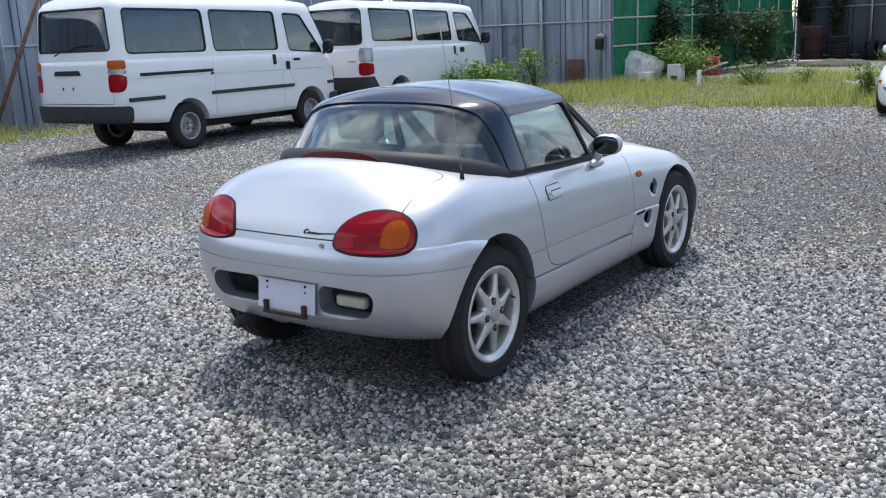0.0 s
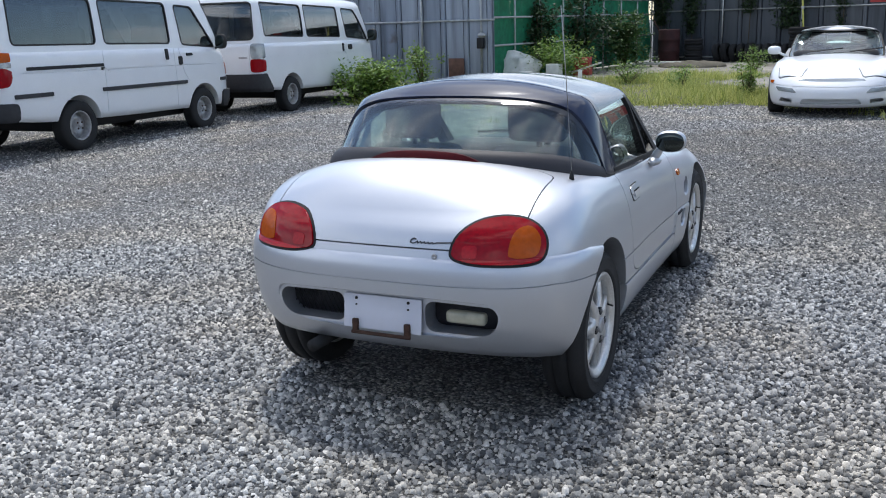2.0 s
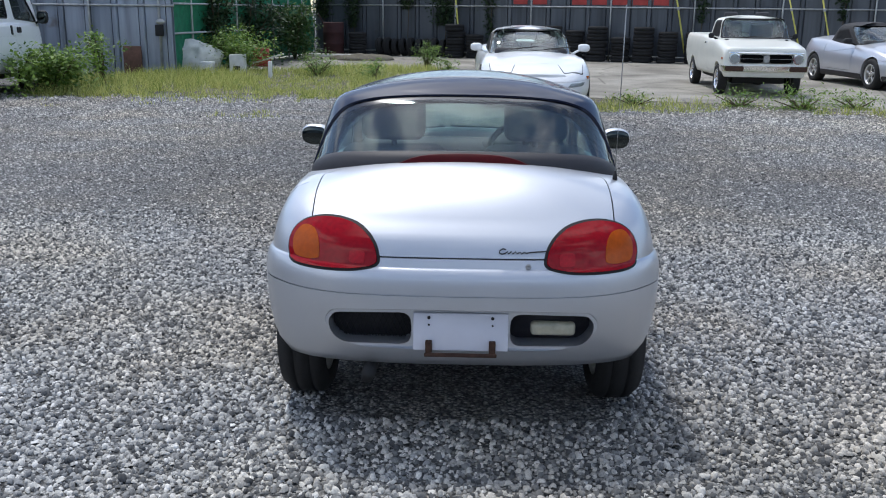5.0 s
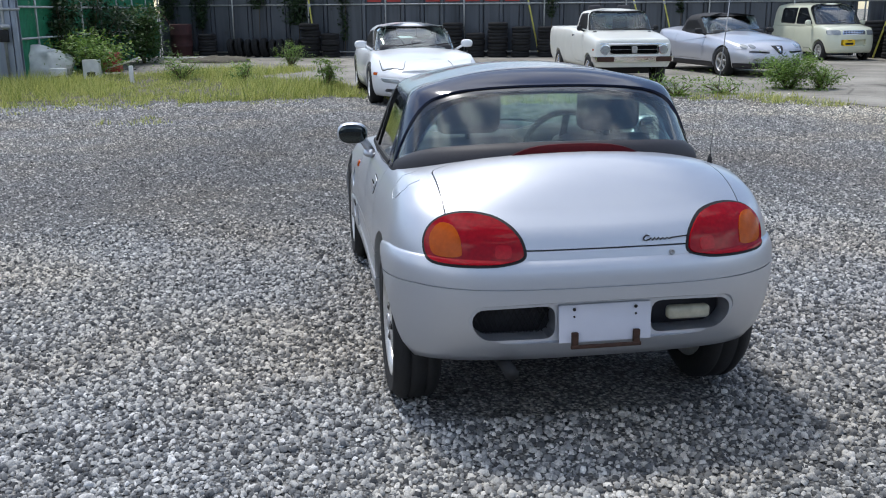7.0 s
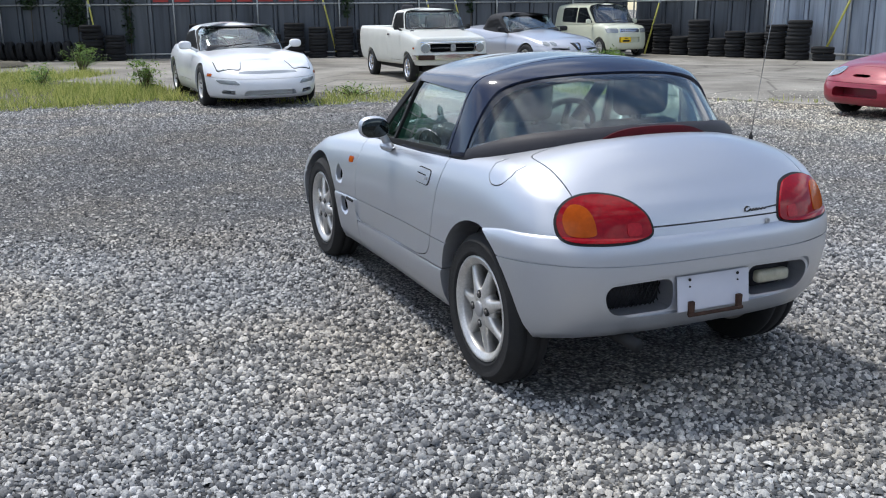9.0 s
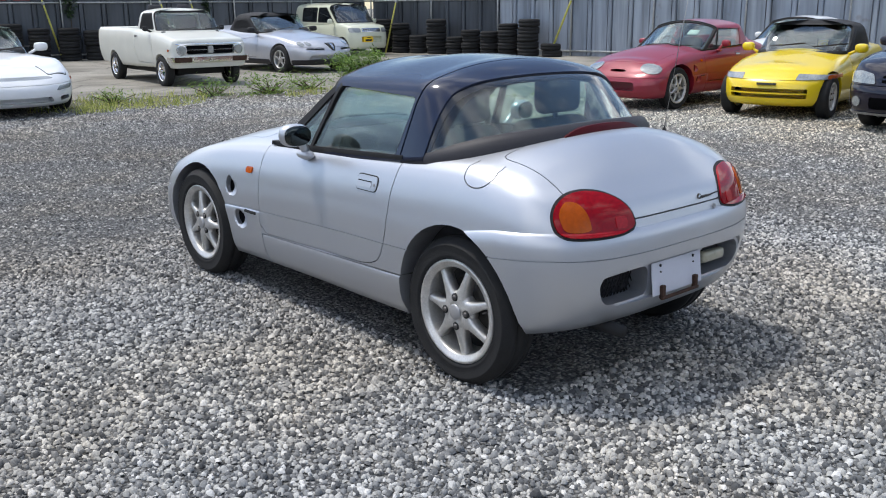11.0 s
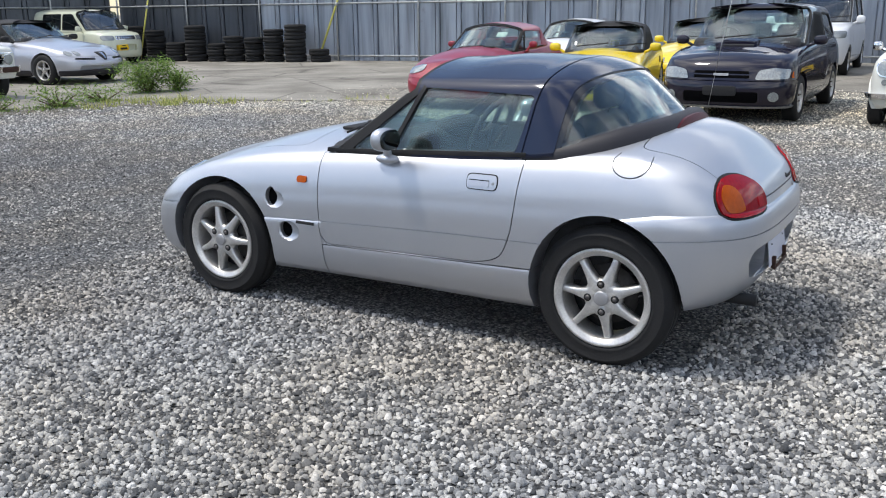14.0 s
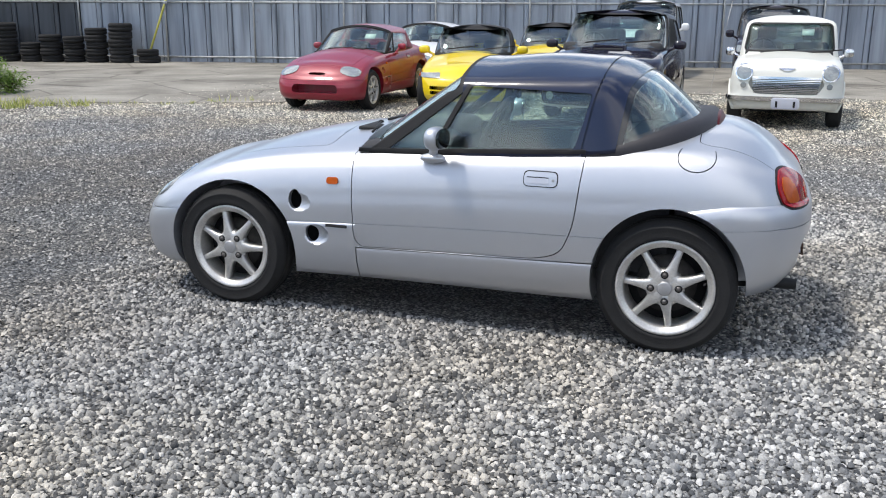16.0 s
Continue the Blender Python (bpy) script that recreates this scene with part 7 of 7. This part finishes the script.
KEI = dict(
    category="minicar", paint=CREAM, wb=2.34, arch=0.31, arch_x=0.42, wheel=(0.27, 0.15, 0.175, 7, ALLOY, 0.645), glass=GLASS_DARK,
    body=dict(yr=-0.50, yf=2.89, ar=0.22, af=0.42, nr=3.5, nf=2.8, spine=(-0.3, 2.5), p=2.4, W=[(-0.5, 0.72), (1, 0.737), (2.89, 0.72)], zb=[(-0.5, 0.28), (1, 0.22), (2.89, 0.22)], zs=[(-0.5, 0.98), (1.5, 0.95), (2.2, 0.93), (2.89, 0.84)], zc=[(-0.3, 0.98), (1.8, 1.02), (2.5, 0.95)],
              levels=[(0, 0.04, 0.05, 0.06), (0.15, 0.01, 0.01, 0.01), (0.45, 0.0, 0.0, 0.0), (0.75, 0.01, 0.01, 0.02), (0.9, 0.03, 0.02, 0.05), (1, 0.06, 0.03, 0.09)]),
    cabin=dict(yr=-0.47, yf=2.44, ar=0.2, af=0.45, nr=3.5, nf=2.8, spine=(-0.1, 1.45), p=2.6, W=[(-0.5, 0.69), (1, 0.70), (2.4, 0.66)], zb=[(0, 0.90)], zs=[(-0.5, 1.48), (1.4, 1.48), (2.4, 1.46)], zc=[(-0.1, 1.57), (1.45, 1.55)], levels=[(0, 0, 0, 0), (0.5, 0.04, 0.04, 0.38), (0.85, 0.08, 0.08, 0.66), (1, 0.13, 0.14, 0.82)]),
    hollows=[("z", rounded([(-0.62, -0.4), (0.62, -0.4), (0.62, 2.1), (-0.62, 2.1)], 0.1), 0.5, 1.6, False), ("y", rounded([(-0.36, 0.42), (0.36, 0.42), (0.36, 0.58), (-0.36, 0.58)], 0.03), 2.78, 3.3, False)],
    panels=[("door", "x", rounded([(1.95, 1.2), (1.93, 0.34), (1.02, 0.34), (1.02, 1.2)], 0.05), 0.5, 1.2)],
    inside=(-0.62, 0.62, -0.4, 2.15, 0.4, 1.02), seats=(0.9, 0.1), wipers=(2.32, 1.05),
    windows=[("door_window", "x", rounded([(1.86, 0.98), (1.02, 0.99), (1.02, 1.42), (1.42, 1.42)], 0.05), 0.3, 1.2, True), ("side_window", "x", rounded([(0.94, 0.99), (0.12, 1.01), (0.12, 1.42), (0.94, 1.42)], 0.05), 0.3, 1.2, True), ("windscreen", "x", rounded([(2.02, 0.98), (1.58, 1.41), (1.610, 1.610), (3.2, 1.610), (3.2, 0.98)], 0.03), -1.2, 1.2, False), ("rear_window", "y", rounded([(-0.54, 1.02), (0.54, 1.02), (0.5, 1.42), (-0.5, 1.42)], 0.05), -1, -0.2, False)],
    mirrors=[(0.82, 1.88, 1.02, 0.08, 0.05, 0.075, CREAM)],
    fittings=[("headlamp", CLEAR_LENS, "y", strip(0.38, 0.68, 0.70, 0.83), 2.2, 3.3, 0.008, True), ("grille", CHROME, "y", strip(-0.33, 0.33, 0.71, 0.82), 2.5, 3.3, 0.006, False)] +
             [("grille_gap", BLACK, "y", strip(-0.31 + 0.078 * i, -0.26 + 0.078 * i, 0.725 + 0.048 * k, 0.755 + 0.048 * k), 2.5, 3.3, 0.010, False) for i in range(8) for k in range(2)] +
             [("number_plate", PLATE_YELLOW, "y", strip(-0.02, 0.31, 0.42, 0.58), 2.5, 3.3, 0.02, False), ("plate_bars", BLACK, "y", strip(0.03, 0.26, 0.445, 0.50), 2.5, 3.3, 0.024, False), ("plate_bars", BLACK, "y", strip(0.08, 0.20, 0.535, 0.56), 2.5, 3.3, 0.024, False)])
minivan = at_rest(build_car("minicar", "pale cream boxy minicar with dark windows and yellow plate", KEI), 14.08, 22.78, 179.0)

MIDSHIP = dict(
    paint=YELLOW, roof=FABRIC_TOP, wb=2.28, arch=0.315, arch_x=0.4, wheel=(0.275, 0.16, 0.18, 7, ALLOY, 0.60),
    body=dict(yr=-0.47, yf=2.82, ar=0.35, af=0.65, nr=3.0, nf=2.6, spine=(-0.2, 2.3), p=2.2, W=[(-0.47, 0.68), (0.3, 0.697), (2.3, 0.695), (2.82, 0.68)], zb=[(-0.47, 0.26), (0.5, 0.18), (2.82, 0.17)], zs=[(-0.47, 0.82), (0.4, 0.84), (1.2, 0.78), (1.9, 0.71), (2.4, 0.62), (2.82, 0.53)], zc=[(-0.2, 0.90), (0.4, 0.90), (1.6, 0.83), (2.0, 0.76), (2.3, 0.69)],
              levels=[(0, 0.05, 0.05, 0.08), (0.15, 0.015, 0.02, 0.02), (0.4, 0.0, 0.0, 0.0), (0.7, 0.006, 0.0, 0.02), (0.88, 0.035, 0.03, 0.06), (1, 0.085, 0.07, 0.12)]),
    cabin=dict(yr=0.05, yf=1.82, ar=0.35, af=0.42, nr=3.0, nf=2.7, spine=(0.55, 0.95), p=2.4, W=[(0, 0.60), (1.0, 0.61), (1.8, 0.57)], zb=[(0, 0.76)], zs=[(0, 1.14), (1.8, 1.145)], zc=[(0.55, 1.205), (0.95, 1.195)], levels=[(0, 0, 0, 0), (0.5, 0.04, 0.12, 0.36), (0.85, 0.08, 0.24, 0.62), (1, 0.13, 0.36, 0.76)]),
    hollows=[("z", rounded([(-0.54, 0.25), (0.54, 0.25), (0.54, 1.55), (-0.54, 1.55)], 0.15), 0.35, 1.6, False), ("y", rounded([(-0.48, 0.335), (0.48, 0.335), (0.48, 0.385), (-0.48, 0.385)], 0.015), 2.55, 3.2, False), ("y", rounded([(-0.47, 0.27), (0.47, 0.27), (0.48, 0.318), (-0.48, 0.318)], 0.015), 2.55, 3.2, False)],
    panels=[("door", "x", rounded([(1.52, 1.0), (1.50, 0.32), (0.52, 0.32), (0.46, 1.0)], 0.06), 0.48, 1.2)],
    inside=(-0.54, 0.54, 0.25, 1.6, 0.32, 0.84), seats=(0.62,), seat_h=0.46, wipers=(1.72, 0.86),
    windows=[("side_window", "x", rounded([(1.28, 0.82), (0.50, 0.84), (0.52, 1.03), (0.92, 1.07)], 0.03), 0.3, 1.2, True), ("windscreen", "x", rounded([(1.40, 0.80), (1.02, 1.09), (1.03, 1.142), (3, 1.142), (3, 0.80)], 0.03), -1.2, 1.2, False)],
    mirrors=[(0.75, 1.40, 0.84, 0.085, 0.06, 0.06, YELLOW)], grooves=[("x", [(2.40, 0.505), (3.0, 0.478)], 0.003, None)],
    fittings=[("headlamp", CLEAR_LENS, "y", rounded([(0.33, 0.495), (0.66, 0.50), (0.68, 0.555), (0.34, 0.57)], 0.015), 2.1, 3.2, 0.007, True), ("turn_lamp", AMBER_LENS, "y", strip(0.645, 0.70, 0.502, 0.550), 2.0, 3.2, 0.009, True), ("plate_bracket", BLACK, "y", strip(-0.12, 0.12, 0.43, 0.455), 2.5, 3.2, 0.02, False), ("intake", BLACK, "x", strip(0.28, 0.42, 0.56, 0.66), 0.5, 1.2, 0.004, True)])
midship = build_car("sports_car", "bright yellow small mid-engined sports car with black fabric top", MIDSHIP, "yellow sports cars")
at_rest(midship, 10.58, 4.08, 100.9)

HATCH = dict(
    category="hatchback", paint=INDIGO, wb=2.30, arch=0.325, arch_x=0.45, wheel=(0.285, 0.175, 0.185, 5, ALLOY, 0.715),
    body=dict(yr=-0.62, yf=3.08, ar=0.3, af=0.45, nr=3.2, nf=2.8, spine=(-0.3, 2.6), p=2.4, W=[(-0.6, 0.80), (1, 0.825), (3.08, 0.80)], zb=[(-0.6, 0.28), (1, 0.20), (3.08, 0.20)], zs=[(-0.6, 0.94), (1.4, 0.91), (2.2, 0.87), (3.08, 0.72)], zc=[(-0.3, 0.96), (1.9, 0.97), (2.6, 0.86)],
              levels=[(0, 0.05, 0.05, 0.07), (0.15, 0.012, 0.01, 0.02), (0.45, 0.0, 0.0, 0.0), (0.56, 0.0, 0.0, 0.0), (0.6, 0.006, 0.0, 0.03), (0.8, 0.02, 0.02, 0.05), (1, 0.07, 0.05, 0.10)]),
    cabin=dict(yr=-0.58, yf=2.22, ar=0.3, af=0.5, nr=3.0, nf=2.7, spine=(0.0, 1.1), p=2.5, W=[(-0.6, 0.74), (1, 0.765), (2.2, 0.71)], zb=[(0, 0.88)], zs=[(-0.6, 1.35), (1.1, 1.39), (2.2, 1.385)], zc=[(0.0, 1.44), (1.1, 1.435)], levels=[(0, 0, 0, 0), (0.5, 0.06, 0.14, 0.46), (0.85, 0.11, 0.26, 0.78), (1, 0.17, 0.38, 0.95)]),
    hollows=[("z", rounded([(-0.68, -0.4), (0.68, -0.4), (0.68, 1.95), (-0.68, 1.95)], 0.1), 0.45, 1.6, False), ("y", rounded([(-0.34, 0.56), (0.34, 0.56), (0.32, 0.645), (-0.32, 0.645)], 0.02), 2.90, 3.4, False), ("y", rounded([(-0.45, 0.27), (0.45, 0.27), (0.45, 0.40), (-0.45, 0.40)], 0.03), 2.98, 3.4, False)],
    panels=[("door", "x", rounded([(1.82, 1.1), (1.80, 0.34), (0.66, 0.34), (0.60, 1.1)], 0.05), 0.55, 1.2)],
    inside=(-0.68, 0.68, -0.4, 2.0, 0.4, 0.98), seats=(0.85, 0.0), wipers=(2.12, 1.0),
    windows=[("door_window", "x", rounded([(1.62, 0.95), (0.62, 0.97), (0.62, 1.30), (1.10, 1.31)], 0.04), 0.3, 1.2, True), ("side_window", "x", rounded([(0.54, 0.97), (-0.22, 0.99), (-0.08, 1.28), (0.54, 1.30)], 0.04), 0.3, 1.2, True), ("windscreen", "x", rounded([(1.76, 0.93), (1.21, 1.32), (1.22, 1.380), (3.4, 1.380), (3.4, 0.93)], 0.03), -1.2, 1.2, False), ("rear_window", "y", rounded([(-0.56, 1.0), (0.56, 1.0), (0.5, 1.3), (-0.5, 1.3)], 0.05), -1.2, -0.1, False)],
    mirrors=[(0.89, 1.74, 0.97, 0.085, 0.05, 0.06, INDIGO)], grooves=[("x", [(2.55, 0.535), (3.4, 0.52)], 0.005, None)],
    fittings=[("lower_grille", VOID, "y", strip(-0.44, 0.44, 0.27, 0.40), 2.6, 3.4, 0.001, False), ("upper_grille", VOID, "y", strip(-0.33, 0.33, 0.56, 0.645), 2.6, 3.4, 0.001, False), ("headlamp", CLEAR_LENS, "y", rounded([(0.40, 0.545), (0.76, 0.555), (0.77, 0.665), (0.60, 0.685), (0.44, 0.655)], 0.03), 2.3, 3.4, 0.008, True), ("turn_lamp", AMBER_LENS, "y", rounded([(0.775, 0.56), (0.84, 0.565), (0.84, 0.64), (0.785, 0.645)], 0.02), 2.74, 3.4, 0.008, True), ("fog_lamp", CLEAR_LENS, "y", oval(0.62, 0.345, 0.058, 0.058, 18), 2.5, 3.4, 0.012, True), ("bumper_lip", STEEL, "x", strip(2.6, 3.5, 0.20, 0.225), -1.2, 1.2, 0.012, False),
              ("grille_bar", INDIGO, "y", strip(-0.33, 0.33, 0.595, 0.612), 2.6, 3.4, 0.002, False), ("grille_badge", STEEL, "y", strip(-0.09, 0.09, 0.588, 0.618), 2.6, 3.4, 0.008, False), ("plate_holder", BLACK, "y", strip(-0.2, 0.2, 0.35, 0.47), 2.6, 3.4, 0.012, False), ("bonnet_scoop", BLACK, "z", strip(-0.19, 0.19, 2.24, 2.34), 0.6, 1.3, 0.012, False), ("bonnet_scoop", INDIGO, "z", strip(-0.22, 0.22, 2.0, 2.27), 0.6, 1.3, 0.035, False)])
hatch = at_rest(build_car("hatchback", "dark indigo hatchback with bonnet scoop and round fog lamps", HATCH), 10.45, 1.58, 89.2)

CLASSIC = dict(
    category="car", paint=IVORY, wb=2.035, arch=0.27, arch_x=0.40, wheel=(0.255, 0.16, 0.155, 7, ALLOY, 0.60),
    body=dict(yr=-0.48, yf=2.52, ar=0.25, af=0.28, nr=3.0, nf=3.0, spine=(-0.2, 2.2), p=2.3, W=[(-0.48, 0.66), (1, 0.69), (2.52, 0.665)], zb=[(-0.48, 0.26), (1, 0.20), (2.52, 0.24)], zs=[(-0.48, 0.84), (1.4, 0.84), (2.0, 0.83), (2.52, 0.76)], zc=[(-0.2, 0.88), (1.5, 0.92), (2.2, 0.86)],
              levels=[(0, 0.05, 0.06, 0.05), (0.2, 0.01, 0.02, 0.01), (0.5, 0.0, 0.0, 0.0), (0.8, 0.012, 0.015, 0.015), (0.92, 0.035, 0.03, 0.035), (1, 0.07, 0.06, 0.07)]),
    cabin=dict(yr=-0.40, yf=1.66, ar=0.25, af=0.32, nr=3.0, nf=2.8, spine=(-0.05, 1.05), p=2.6, W=[(-0.4, 0.60), (0.6, 0.635), (1.6, 0.62)], zb=[(0, 0.82)], zs=[(-0.4, 1.30), (1.6, 1.30)], zc=[(-0.05, 1.375), (1.05, 1.37)], levels=[(0, 0, 0, 0), (0.5, 0.03, 0.10, 0.16), (0.9, 0.065, 0.19, 0.30), (1, 0.11, 0.26, 0.39)]),
    hollows=[("z", rounded([(-0.56, -0.3), (0.56, -0.3), (0.56, 1.5), (-0.56, 1.5)], 0.1), 0.4, 1.6, False), ("y", rounded([(-0.36, 0.43), (0.36, 0.43), (0.45, 0.56), (0.40, 0.625), (-0.40, 0.625), (-0.45, 0.56)], 0.04), 2.42, 2.9, False)],
    panels=[("door", "x", rounded([(1.40, 1.0), (1.38, 0.30), (0.42, 0.30), (0.40, 1.0)], 0.05), 0.5, 1.2)],
    inside=(-0.56, 0.56, -0.3, 1.55, 0.34, 0.92), seats=(0.62,), seat_h=0.5, wipers=(1.62, 0.90),
    windows=[("side_window", "x", rounded([(1.28, 0.90), (0.44, 0.90), (0.44, 1.26), (1.10, 1.27)], 0.04), 0.3, 1.2, True), ("side_window", "x", rounded([(0.36, 0.90), (-0.16, 0.91), (-0.08, 1.25), (0.36, 1.26)], 0.04), 0.3, 1.2, True), ("windscreen", "y", rounded([(-0.56, 0.915), (0.56, 0.915), (0.51, 1.27), (-0.51, 1.27)], 0.06), 1.0, 2.2, False), ("rear_window", "y", rounded([(-0.46, 0.95), (0.46, 0.95), (0.42, 1.25), (-0.42, 1.25)], 0.06), -1, 0.0, False)],
    mirrors=[(0.74, 1.42, 0.90, 0.06, 0.04, 0.055, CHROME)],
    fittings=[("headlamp_rim", CHROME, "y", oval(0.505, 0.69, 0.105, 0.105, 26), 2.1, 2.9, 0.014, True), ("headlamp", CLEAR_LENS, "y", oval(0.505, 0.69, 0.086, 0.086, 26), 2.1, 2.9, 0.024, True), ("turn_lamp", CLEAR_LENS, "y", oval(0.50, 0.53, 0.035, 0.035, 16), 2.1, 2.9, 0.012, True), ("front_bumper", CHROME, "x", strip(2.30, 2.9, 0.345, 0.40), -1.2, 1.2, 0.05, False), ("front_valance", IVORY, "x", strip(2.30, 2.9, 0.22, 0.335), -1.2, 1.2, 0.004, False),
              ("number_plate", PLATE, "y", strip(-0.175, 0.155, 0.255, 0.385), 2.3, 2.9, 0.075, False), ("plate_bolt", BLACK, "y", strip(-0.125, -0.10, 0.275, 0.35), 2.3, 2.9, 0.080, False), ("plate_bolt", BLACK, "y", strip(0.08, 0.105, 0.275, 0.35), 2.3, 2.9, 0.080, False), ("bonnet_badge", CHROME, "y", rounded([(-0.10, 0.745), (0.10, 0.745), (0.03, 0.715), (-0.03, 0.715)], 0.01), 2.2, 2.9, 0.012, False),
              ("grille_rim", CHROME, "y", band([(-0.40, 0.632), (0.40, 0.632)], 0.010), 2.3, 2.9, 0.012, False), ("arch_flare", IVORY, "x", oval(2.035, 0.255, 0.32, 0.32, 28), 0.5, 1.2, 0.020, True), ("arch_flare", IVORY, "x", oval(0.0, 0.255, 0.32, 0.32, 28), 0.5, 1.2, 0.020, True)] +
             [("grille_bar", CHROME, "y", strip(-0.37 - 0.004 * i, 0.37 + 0.004 * i, 0.442 + 0.021 * i, 0.454 + 0.021 * i), 2.3, 2.9, 0.0, False) for i in range(9)])


def fix_flares(car):
    """The wheel openings go through the flares too."""
    for o in list(car.children):
        if o.name.startswith("arch_flare"):
            old = o.data
            y = 2.035 if sum(v.co.y for v in old.vertices) / len(old.vertices) > 1 else 0.0
            mats = list(old.materials)
            me = cut(old, prism("x", oval(y, 0.255, 0.272, 0.272, 32), 0.3, 1.3, True))
            me.materials.clear()
            for m in mats:
                me.materials.append(m)
            o.data = me


classic = build_car("classic_minicar", "ivory white classic small car with chrome slatted grille", CLASSIC)
fix_flares(classic)
at_rest(classic, 10.20, -0.72, 88.6)


def repainted(car, name, label, swap, m):
    """A copy of a car in other colours."""
    twin = copy_thing(car, m)
    twin.name = name
    tagged(twin, label)
    for o in twin.children_recursive:
        if o.type == "MESH" and any(x in swap for x in o.data.materials):
            o.data = o.data.copy()
            for i, x in enumerate(o.data.materials):
                if x in swap:
                    o.data.materials[i] = swap[x]
    return twin


red_roadster = repainted(roadster, "red_roadster", "faded red two-seat roadster with red hardtop and clear headlamps", {SILVER: RED, NAVY: RED, TRIM: RED}, pose(10.05, 5.66, 0, 0, 0, 91.0))
repainted(roadster, "white_roadster", "white two-seat roadster with white hardtop behind other cars", {SILVER: WHITE, NAVY: WHITE}, pose(13.94, 5.94, 0, 0, 0, 90.8))
copy_thing(midship, pose(14.21, 3.48, 0, 0, 0, 94.1))
repainted(minivan, "white_minicar", "white boxy minicar parked close to the metal fence", {CREAM: WHITE}, pose(18.89, 2.18, 0, 0, 0, 91.3) @ Matrix.Scale(1.08, 4))
repainted(minivan, "black_minicar", "black boxy minicar parked behind the ivory classic", {CREAM: INDIGO}, pose(16.41, -0.54, 0, 0, 0, 91.4))
PAPER = material("pale_paper", (0.62, 0.70, 0.66), 0.7, grain=((20, 0.05),))
part("paper_sheet", block(0.17, 0.003, 0.11, (-0.22, 1.065, 1.022), 0.0, 1, (53.7, 0, 0)), PAPER, red_roadster, "pale notice sheet behind the windscreen")
part("paper_sheet", block(0.15, 0.003, 0.10, (-0.22, 1.345, 1.16), 0.0, 1, (32, 0, 0)), PAPER, classic, "pale notice sheet behind the windscreen")
bpy.data.scenes.remove(bench)
